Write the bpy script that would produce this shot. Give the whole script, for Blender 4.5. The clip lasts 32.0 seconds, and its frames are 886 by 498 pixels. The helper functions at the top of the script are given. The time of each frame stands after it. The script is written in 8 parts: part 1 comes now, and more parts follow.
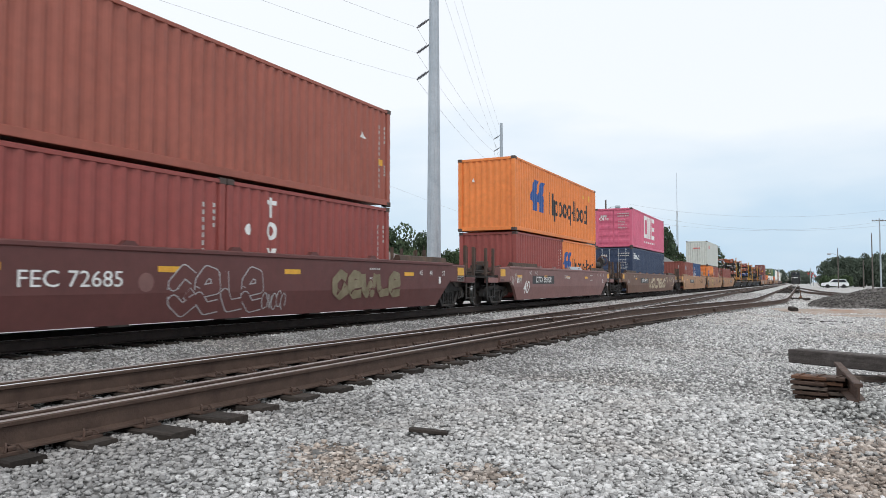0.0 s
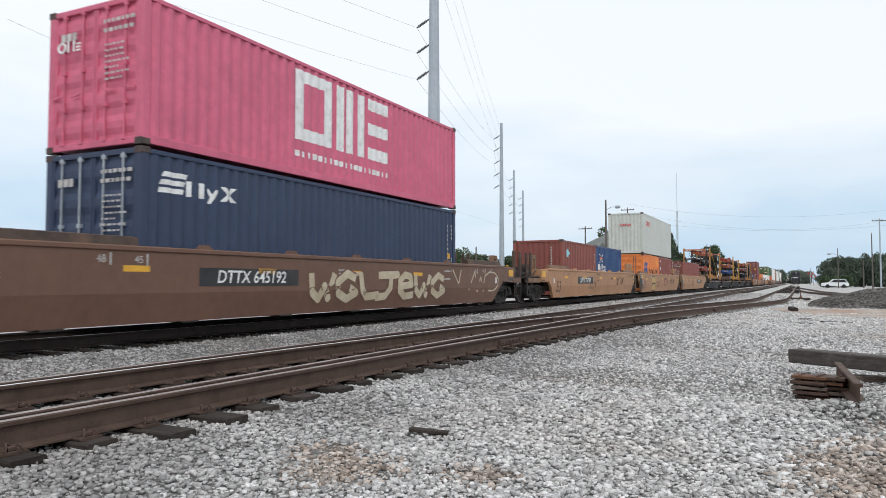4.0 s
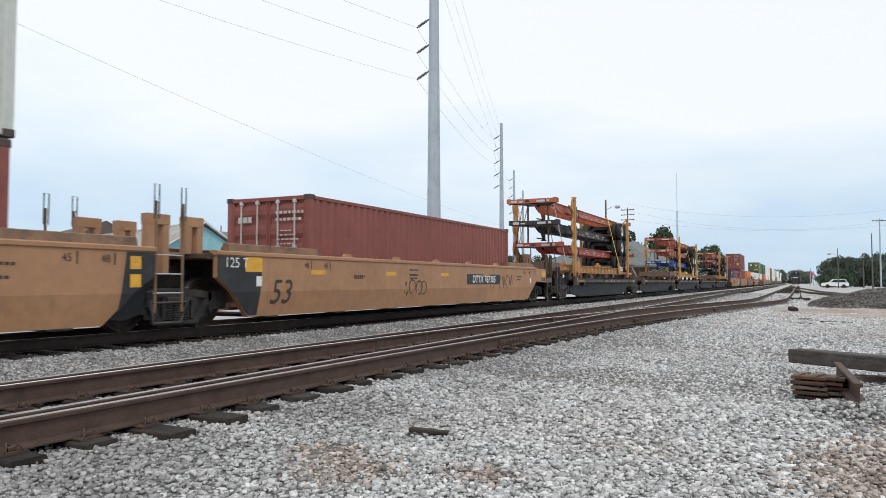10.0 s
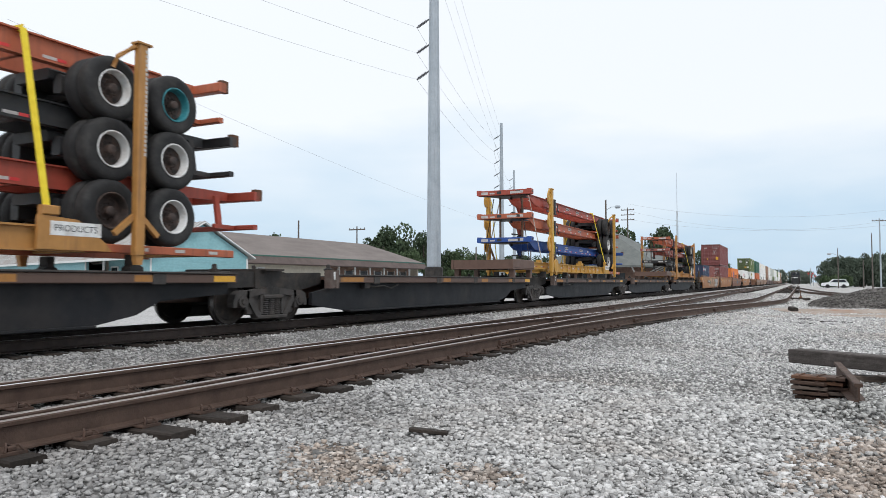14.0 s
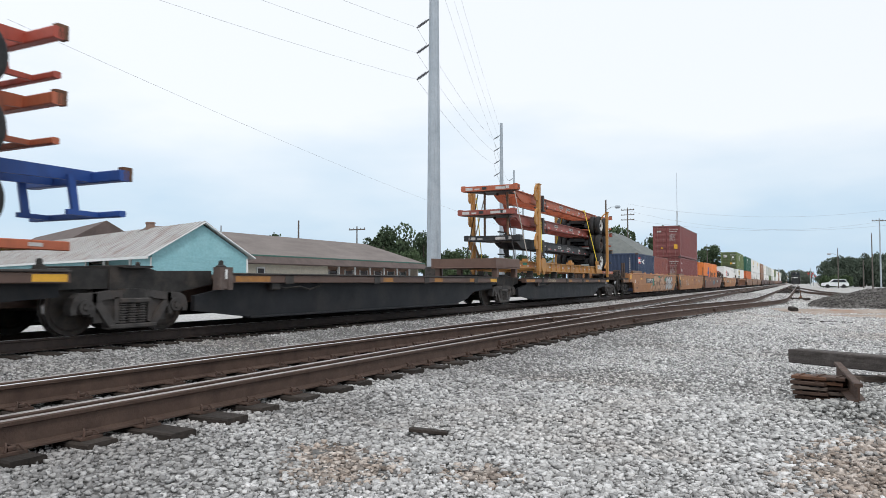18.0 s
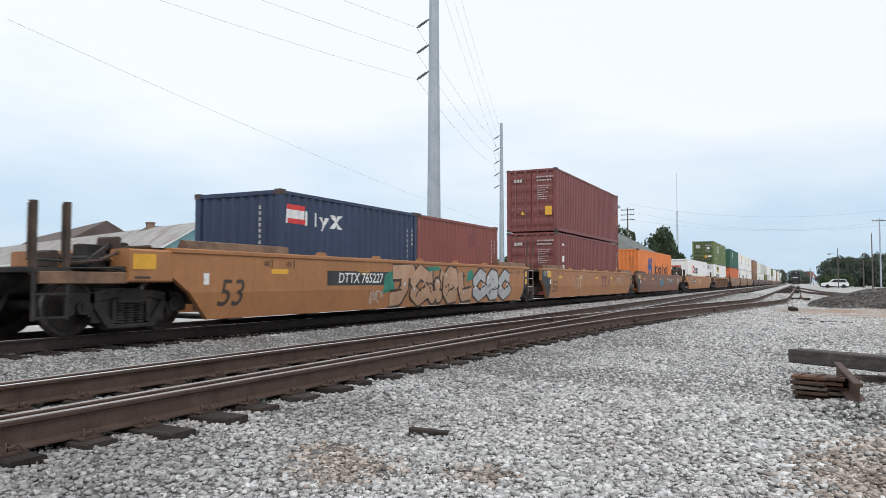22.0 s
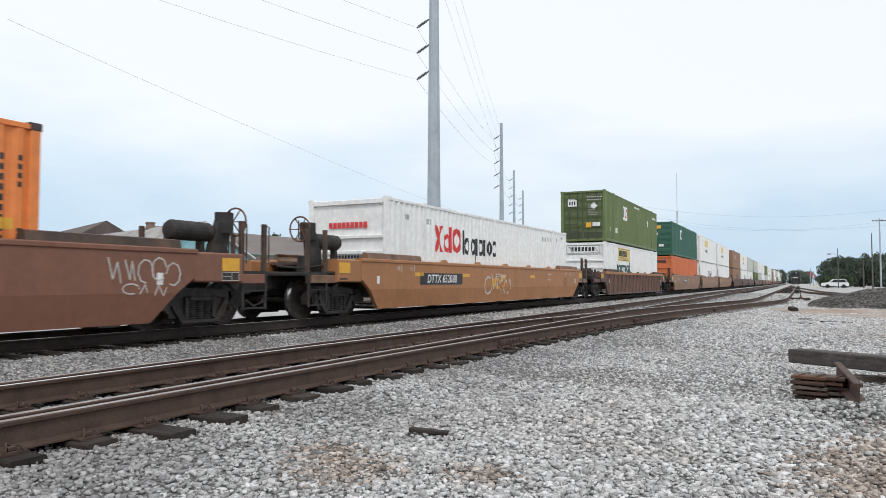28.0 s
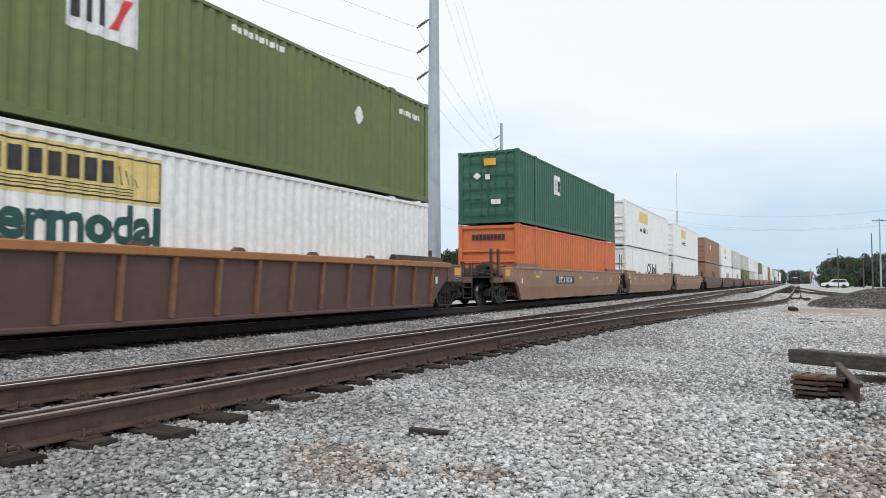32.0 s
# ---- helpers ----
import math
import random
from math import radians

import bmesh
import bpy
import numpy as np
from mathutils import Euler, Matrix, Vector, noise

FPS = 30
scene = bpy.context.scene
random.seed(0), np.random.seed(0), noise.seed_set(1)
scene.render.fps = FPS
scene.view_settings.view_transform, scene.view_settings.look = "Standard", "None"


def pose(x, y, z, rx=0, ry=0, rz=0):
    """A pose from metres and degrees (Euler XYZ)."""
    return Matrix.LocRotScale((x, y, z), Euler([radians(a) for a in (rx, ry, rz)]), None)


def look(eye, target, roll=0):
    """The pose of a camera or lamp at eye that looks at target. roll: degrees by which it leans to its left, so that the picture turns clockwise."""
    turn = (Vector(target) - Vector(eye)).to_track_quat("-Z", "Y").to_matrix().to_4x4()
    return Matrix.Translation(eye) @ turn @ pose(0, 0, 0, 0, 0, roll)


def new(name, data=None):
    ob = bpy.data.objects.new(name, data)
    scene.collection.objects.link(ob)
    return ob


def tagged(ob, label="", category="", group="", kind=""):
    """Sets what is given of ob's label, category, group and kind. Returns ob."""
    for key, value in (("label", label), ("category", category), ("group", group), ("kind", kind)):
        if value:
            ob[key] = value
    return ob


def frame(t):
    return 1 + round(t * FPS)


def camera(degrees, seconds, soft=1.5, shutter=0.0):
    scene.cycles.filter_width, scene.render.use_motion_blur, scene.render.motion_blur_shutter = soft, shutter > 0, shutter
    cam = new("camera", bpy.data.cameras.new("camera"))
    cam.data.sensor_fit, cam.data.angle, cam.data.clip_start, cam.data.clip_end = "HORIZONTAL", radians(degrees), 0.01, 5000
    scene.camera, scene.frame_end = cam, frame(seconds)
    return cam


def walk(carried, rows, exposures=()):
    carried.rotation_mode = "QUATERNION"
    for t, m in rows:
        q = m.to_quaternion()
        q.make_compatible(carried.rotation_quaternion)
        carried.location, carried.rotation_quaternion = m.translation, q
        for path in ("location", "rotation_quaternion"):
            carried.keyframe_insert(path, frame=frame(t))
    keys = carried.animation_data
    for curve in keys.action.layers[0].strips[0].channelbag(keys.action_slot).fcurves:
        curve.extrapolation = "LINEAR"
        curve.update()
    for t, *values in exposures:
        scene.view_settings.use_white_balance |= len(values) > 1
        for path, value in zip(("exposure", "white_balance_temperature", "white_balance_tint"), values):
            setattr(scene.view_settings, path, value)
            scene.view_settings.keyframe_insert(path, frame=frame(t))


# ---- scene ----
# One still camera beside a double-track line; a long container train rolls past.
# x runs across the tracks, y along them (away from the camera), z up; tie tops lie at z = 0.
cam = camera(63.3, 32.0, soft=0.7, shutter=0.15)
EYE = (0.0, 0.0, 1.045)
AIM = pose(*EYE, 92.631, 0, 26.390)
walk(cam, [(0, AIM), (32.0, AIM)], exposures=[(0, 0.0), (32.0, 0.0)])

RAIL = 0.2          # rail head height
TRAIN_X = -10.99    # centre of the track that the train runs on

# ---------------------------------------------------------------- world and sun
def make_world():
    w = bpy.data.worlds.new("overcast_sky")
    w.use_nodes = True
    nt = w.node_tree
    nt.nodes.clear()
    N = nt.nodes.new
    out, bg = N("ShaderNodeOutputWorld"), N("ShaderNodeBackground")
    sky = N("ShaderNodeTexSky")
    sky.sky_type, sky.sun_disc = "NISHITA", False
    sky.sun_elevation, sky.sun_rotation = radians(58), radians(-60)
    sky.air_density, sky.dust_density, sky.ozone_density = 1.0, 2.0, 1.0
    dim = N("ShaderNodeVectorMath")
    dim.operation = "SCALE"
    dim.inputs["Scale"].default_value = 0.10
    nt.links.new(sky.outputs[0], dim.inputs[0])
    co = N("ShaderNodeTexCoord")
    sep = N("ShaderNodeSeparateXYZ")
    nt.links.new(co.outputs["Generated"], sep.inputs[0])
    # cloud cover: denser and whiter high up, thinning to pale blue low over the line
    stretch = N("ShaderNodeMapping")
    stretch.inputs["Scale"].default_value = (1.6, 1.6, 5.0)
    nt.links.new(co.outputs["Generated"], stretch.inputs[0])
    cloud = N("ShaderNodeTexNoise")
    cloud.inputs["Scale"].default_value, cloud.inputs["Detail"].default_value = 1.5, 5.0
    cloud.inputs["Roughness"].default_value = 0.5
    nt.links.new(stretch.outputs[0], cloud.inputs["Vector"])
    height = N("ShaderNodeMapRange")
    height.inputs["From Min"].default_value, height.inputs["From Max"].default_value = 0.02, 0.30
    nt.links.new(sep.outputs["Z"], height.inputs["Value"])
    add = N("ShaderNodeMath")
    add.operation = "MULTIPLY_ADD"
    add.inputs[1].default_value, add.inputs[2].default_value = 1.5, -0.52
    nt.links.new(cloud.outputs["Fac"], add.inputs[0])
    both = N("ShaderNodeMath")
    both.operation, both.use_clamp = "ADD", True
    nt.links.new(add.outputs[0], both.inputs[0])
    nt.links.new(height.outputs[0], both.inputs[1])
    cover = N("ShaderNodeMix")
    cover.data_type = "RGBA"
    cover.inputs["A"].default_value = (0.48, 0.705, 0.92, 1)
    cover.inputs["B"].default_value = (1.0, 1.045, 1.09, 1)
    nt.links.new(both.outputs[0], cover.inputs["Factor"])
    mix = N("ShaderNodeMix")
    mix.data_type = "RGBA"
    mix.inputs["Factor"].default_value = 0.88
    nt.links.new(dim.outputs[0], mix.inputs["A"])
    nt.links.new(cover.outputs["Result"], mix.inputs["B"])
    nt.links.new(mix.outputs["Result"], bg.inputs["Color"])
    bg.inputs["Strength"].default_value = 1.0
    nt.links.new(bg.outputs[0], out.inputs["Surface"])
    scene.world = w


make_world()
sun = new("sun", bpy.data.lights.new("sun", "SUN"))
sun.data.energy, sun.data.angle, sun.data.color = 1.3, radians(12), (1.0, 0.99, 0.975)
sun.matrix_world = look((14, -18, 26), (0, 0, 0))

# ---------------------------------------------------------------- materials
def surf(name, c1, c2, scale=3.0, rough=0.7, metal=0.0, bump=0.0, bscale=40.0, streak=None, amount=0.0,
         stain=None, stain_amount=0.0, stain_scale=1.2, stretch=(1, 1, 1), spec=0.5, vary=0.0, island=0.0, along=None):
    """A surface with a coarse and a fine variation, run-down streaks and stains of their own colour, and fine relief."""
    m = bpy.data.materials.new(name)
    m.use_nodes = True
    nt = m.node_tree
    N, L = nt.nodes.new, nt.links.new
    p = nt.nodes["Principled BSDF"]
    p.inputs["Roughness"].default_value, p.inputs["Metallic"].default_value = rough, metal
    p.inputs["Specular IOR Level"].default_value = spec
    co, info = N("ShaderNodeTexCoord"), N("ShaderNodeObjectInfo")
    off = N("ShaderNodeVectorMath")
    off.operation = "MULTIPLY_ADD"
    off.inputs[1].default_value = (37.0, 53.0, 71.0)
    L(info.outputs["Random"], off.inputs[0])
    L(co.outputs["Object"], off.inputs[2])

    def tex(sc, detail=4.0, squash=(1, 1, 1), r=0.6):
        mp = N("ShaderNodeMapping")
        mp.inputs["Scale"].default_value = squash
        L(off.outputs[0], mp.inputs[0])
        t = N("ShaderNodeTexNoise")
        t.inputs["Scale"].default_value, t.inputs["Detail"].default_value, t.inputs["Roughness"].default_value = sc, detail, r
        L(mp.outputs[0], t.inputs["Vector"])
        return t.outputs["Fac"]

    def ramp(src, lo, hi):
        r = N("ShaderNodeMapRange")
        r.inputs["From Min"].default_value, r.inputs["From Max"].default_value = lo, hi
        L(src, r.inputs["Value"])
        return r.outputs[0]

    def mixed(a, b, fac):
        x = N("ShaderNodeMix")
        x.data_type = "RGBA"
        for key, v in (("A", a), ("B", b)):
            if isinstance(v, tuple):
                x.inputs[key].default_value = (*v, 1)
            else:
                L(v, x.inputs[key])
        L(fac, x.inputs["Factor"])
        return x.outputs["Result"]

    def times(src, k):
        x = N("ShaderNodeMath")
        x.operation, x.use_clamp = "MULTIPLY", True
        x.inputs[1].default_value = k
        L(src, x.inputs[0])
        return x.outputs[0]

    col = mixed(c1, c2, ramp(tex(scale, 6.0, stretch), 0.3, 0.7))
    if stain:
        col = mixed(col, stain, times(ramp(tex(stain_scale, 7.0), 0.5, 0.68), stain_amount))
    if streak:
        col = mixed(col, streak, times(ramp(tex(1.0, 5.0, (9.0, 9.0, 0.35), 0.7), 0.52, 0.72), amount))
    if along:     # rust and brake dust that lies along the tracks
        sep = N("ShaderNodeSeparateXYZ")
        L(co.outputs["Object"], sep.inputs[0])
        near = times(ramp(sep.outputs["X"], along[1], along[2]), along[3])
        both = N("ShaderNodeMath")
        both.operation = "MULTIPLY"
        L(near, both.inputs[0])
        L(ramp(tex(0.8, 5.0), 0.25, 0.55), both.inputs[1])
        col = mixed(col, along[0], both.outputs[0])
    fine = N("ShaderNodeHueSaturation")
    fine.inputs["Saturation"].default_value = 1.0
    val = ramp(tex(scale * 9.0, 3.0), 0.2, 0.8)
    rng = N("ShaderNodeMapRange")
    rng.inputs["To Min"].default_value, rng.inputs["To Max"].default_value = 0.86, 1.12
    L(val, rng.inputs["Value"])
    value = rng.outputs[0]
    for amt, src in ((vary, info.outputs["Random"]), (island, None)):
        if amt:
            if src is None:
                src = N("ShaderNodeNewGeometry").outputs["Random Per Island"]
            r2 = N("ShaderNodeMapRange")
            r2.inputs["To Min"].default_value, r2.inputs["To Max"].default_value = 1 - amt, 1 + amt
            L(src, r2.inputs["Value"])
            x = N("ShaderNodeMath")
            x.operation = "MULTIPLY"
            L(value, x.inputs[0])
            L(r2.outputs[0], x.inputs[1])
            value = x.outputs[0]
    L(value, fine.inputs["Value"])
    L(col, fine.inputs["Color"])
    L(fine.outputs[0], p.inputs["Base Color"])
    if bump:
        b = N("ShaderNodeBump")
        b.inputs["Strength"].default_value, b.inputs["Distance"].default_value = bump, 0.02
        L(tex(bscale, 4.0), b.inputs["Height"])
        L(b.outputs[0], p.inputs["Normal"])
    rr = N("ShaderNodeMapRange")
    rr.inputs["To Min"].default_value, rr.inputs["To Max"].default_value = max(0.05, rough - 0.12), min(1.0, rough + 0.12)
    L(tex(scale * 3.0, 3.0), rr.inputs["Value"])
    L(rr.outputs[0], p.inputs["Roughness"])
    return m


def shade(c, k):
    return tuple(min(1.0, v * k) for v in c)


casting_dark = surf("worn_casting", (0.055, 0.042, 0.038), (0.12, 0.085, 0.075), 6, 0.75, 0.2, bump=0.2)

PAINTS = {}


def paint(name, c, rust=0.35, fade=0.12, rough=0.55, streak=(0.10, 0.05, 0.035), dirt=0.45):
    """Weathered paint on steel, one material a colour."""
    if name not in PAINTS:
        PAINTS[name] = surf("paint_" + name, shade(c, 1 - fade * 0.8), shade(c, 1 + fade * 0.8), 0.6, rough, 0.0, 0.12, 60, streak=streak,
                            amount=rust * 0.6, stain=shade(c, 0.6), stain_amount=dirt * 0.5, stain_scale=1.3 if dirt < 0.5 else 0.8)
    return PAINTS[name]


ballast_mat = surf("ballast_stone", (0.465, 0.455, 0.445), (0.64, 0.63, 0.62), 9, 0.85, bump=0.4, bscale=70, island=0.42,
                   stain=(0.30, 0.22, 0.16), stain_amount=0.35, stain_scale=0.35, spec=0.3, along=((0.20, 0.19, 0.185), -1.9, -3.8, 0.66))
ground_mat = surf("gravel_ground", (0.22, 0.216, 0.21), (0.66, 0.655, 0.64), 34, 0.92, bump=1.0, bscale=38,
                  stain=(0.30, 0.20, 0.13), stain_amount=0.35, stain_scale=0.16, spec=0.2)
soiled_mat = surf("soiled_stone", (0.30, 0.235, 0.19), (0.52, 0.47, 0.43), 8, 0.9, bump=0.4, bscale=70, island=0.5, spec=0.2)
clip_iron = surf("clip_iron", (0.055, 0.036, 0.028), (0.11, 0.065, 0.048), 12, 0.8, 0.3, bump=0.3)
cast_steel = surf("grimy_cast_steel", (0.040, 0.036, 0.034), (0.078, 0.070, 0.066), 4, 0.75, 0.2, bump=0.3, stain=(0.11, 0.08, 0.065), stain_amount=0.4, stain_scale=3)
# dark colour that stands for the shade down between the stones
gap_shade_mat = surf("stone_dust", (0.095, 0.092, 0.088), (0.25, 0.245, 0.238), 40, 0.95, bump=1.0, bscale=60, spec=0.1)
timber = surf("creosoted_timber", (0.020, 0.0165, 0.0145), (0.050, 0.040, 0.034), 3, 0.85, bump=0.6, bscale=30, stretch=(1, 8, 8),
              stain=(0.085, 0.068, 0.056), stain_amount=0.4, stain_scale=3.0, vary=0.25, spec=0.25)
timber_grey = surf("weathered_timber", (0.10, 0.075, 0.06), (0.21, 0.165, 0.14), 3, 0.88, bump=0.6, bscale=30, stretch=(1, 8, 8),
                   stain=(0.05, 0.04, 0.03), stain_amount=0.5, stain_scale=2.0, vary=0.2, spec=0.25)
timber_dark = surf("dark_grey_timber", (0.055, 0.048, 0.044), (0.12, 0.105, 0.098), 3, 0.88, bump=0.7, bscale=30, stretch=(1, 8, 8),
                   stain=(0.19, 0.17, 0.155), stain_amount=0.5, stain_scale=4.0, spec=0.25)
rail_rust = surf("rail_rust", (0.066, 0.039, 0.029), (0.112, 0.071, 0.053), 5, 0.75, 0.3, bump=0.3, bscale=80)
# darker rail rust, with the train's shadow on its track put into the colour
rail_shaded = surf("oily_rail", (0.030, 0.021, 0.018), (0.060, 0.041, 0.034), 5, 0.7, 0.2, bump=0.3, bscale=80)
rail_shine = surf("rail_head_bright", (0.72, 0.72, 0.73), (0.86, 0.86, 0.86), 8, 0.5, 0.55)
rail_dull = surf("rail_head_dull", (0.34, 0.30, 0.28), (0.48, 0.45, 0.43), 8, 0.45, 0.7)
rust_iron = surf("rusty_iron", (0.10, 0.05, 0.03), (0.20, 0.10, 0.06), 12, 0.8, 0.3, bump=0.3)
grime = surf("grimy_steel", (0.020, 0.019, 0.018), (0.050, 0.045, 0.042), 4, 0.7, 0.3, bump=0.25, stain=(0.10, 0.075, 0.06),
             stain_amount=0.5, stain_scale=2.5)
wheel_mat = surf("wheel_steel", (0.030, 0.026, 0.024), (0.070, 0.058, 0.050), 6, 0.6, 0.5, stain=(0.12, 0.08, 0.06), stain_amount=0.4, stain_scale=5)
tread_mat = surf("wheel_tread", (0.42, 0.42, 0.43), (0.6, 0.6, 0.6), 9, 0.3, 1.0)
black_paint = surf("black_paint", (0.014, 0.015, 0.017), (0.034, 0.034, 0.036), 1.5, 0.55, bump=0.1, stain=(0.09, 0.075, 0.065), stain_amount=0.35, stain_scale=1.4)
rubber = surf("tyre_rubber", (0.012, 0.012, 0.013), (0.030, 0.029, 0.029), 3, 0.8, bump=0.2, stain=(0.06, 0.055, 0.05), stain_amount=0.4, stain_scale=3)
rim_white = surf("rim_white", (0.70, 0.70, 0.69), (0.84, 0.84, 0.83), 5, 0.5, stain=(0.30, 0.22, 0.17), stain_amount=0.35, stain_scale=6)
faint_mark = surf("faded_white_lettering", (0.42, 0.40, 0.39), (0.60, 0.58, 0.56), 6, 0.65, stain=(0.25, 0.20, 0.18), stain_amount=0.4, stain_scale=7)
white_mark = surf("white_lettering", (0.72, 0.72, 0.70), (0.85, 0.85, 0.84), 6, 0.6, stain=(0.40, 0.36, 0.33), stain_amount=0.45, stain_scale=5)
black_mark = surf("black_lettering", (0.015, 0.015, 0.016), (0.04, 0.04, 0.04), 6, 0.6)
yellow_mark = surf("yellow_reflector", (0.66, 0.33, 0.03), (0.80, 0.43, 0.04), 6, 0.45)
faded_orange = surf("faded_orange_stripe", (0.30, 0.13, 0.04), (0.50, 0.23, 0.05), 3, 0.6, stain=(0.12, 0.07, 0.05), stain_amount=0.7, stain_scale=3)
blue_mark = surf("blue_lettering", (0.02, 0.07, 0.25), (0.03, 0.10, 0.32), 4, 0.55)
red_mark = surf("red_lettering", (0.60, 0.03, 0.03), (0.70, 0.06, 0.06), 4, 0.55)
green_mark = surf("green_lettering", (0.01, 0.06, 0.055), (0.02, 0.09, 0.08), 4, 0.55)
spray_white = surf("spray_paint_pale", (0.45, 0.42, 0.38), (0.62, 0.60, 0.56), 3, 0.6)
spray_grey = surf("spray_paint_silver", (0.33, 0.33, 0.33), (0.50, 0.50, 0.50), 3, 0.5)
spray_tan = surf("spray_paint_cream", (0.45, 0.36, 0.24), (0.62, 0.54, 0.40), 3, 0.6)
spray_yellow = surf("spray_paint_straw", (0.50, 0.33, 0.12), (0.62, 0.44, 0.17), 3, 0.6)
spray_peach = surf("spray_paint_peach", (0.42, 0.235, 0.14), (0.52, 0.33, 0.21), 1.2, 0.6)
spray_green = surf("spray_paint_green", (0.02, 0.16, 0.11), (0.04, 0.26, 0.18), 3, 0.6)
spray_dark = surf("spray_paint_dark", (0.03, 0.02, 0.018), (0.07, 0.05, 0.04), 3, 0.6)
worn_strap = surf("worn_strap", (0.34, 0.30, 0.26), (0.48, 0.44, 0.39), 8, 0.8)
strap_yellow = surf("yellow_strap", (0.75, 0.55, 0.02), (0.85, 0.66, 0.04), 8, 0.7)
galvanised = surf("galvanised_steel", (0.33, 0.37, 0.41), (0.43, 0.47, 0.51), 1.2, 0.55, 0.2, streak=(0.22, 0.24, 0.26), amount=0.5)
pole_wood = surf("pole_wood", (0.09, 0.075, 0.065), (0.17, 0.145, 0.13), 3, 0.9, bump=0.4, stretch=(6, 6, 0.5))
wire_mat = surf("wire", (0.30, 0.31, 0.33), (0.38, 0.39, 0.41), 1, 0.6)
insulator_grey = surf("grey_insulator", (0.10, 0.10, 0.11), (0.16, 0.16, 0.17), 1, 0.6)
# distance haze is mixed into these two leaf colours, paler and greyer
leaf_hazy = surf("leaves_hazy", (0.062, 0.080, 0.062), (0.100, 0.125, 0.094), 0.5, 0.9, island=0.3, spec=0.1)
leaf_far_haze = surf("leaves_far", (0.10, 0.125, 0.10), (0.16, 0.19, 0.155), 0.5, 0.9, island=0.25, spec=0.1)
leaf_mats = [surf("leaves_dark", (0.046, 0.068, 0.040), (0.086, 0.120, 0.064), 0.8, 0.8, island=0.35, spec=0.2),
             surf("leaves_mid", (0.046, 0.072, 0.036), (0.092, 0.130, 0.064), 0.8, 0.8, island=0.35, spec=0.2)]
bark = surf("bark", (0.05, 0.04, 0.03), (0.10, 0.08, 0.065), 4, 0.9, bump=0.5)
gloss_black = surf("worn_black_enamel", (0.007, 0.008, 0.010), (0.018, 0.018, 0.021), 1.0, 0.6, bump=0.1, spec=0.3, stain=(0.05, 0.042, 0.038), stain_amount=0.4, stain_scale=0.9)
glass_dark = surf("window_glass", (0.02, 0.025, 0.03), (0.04, 0.045, 0.05), 2, 0.12)


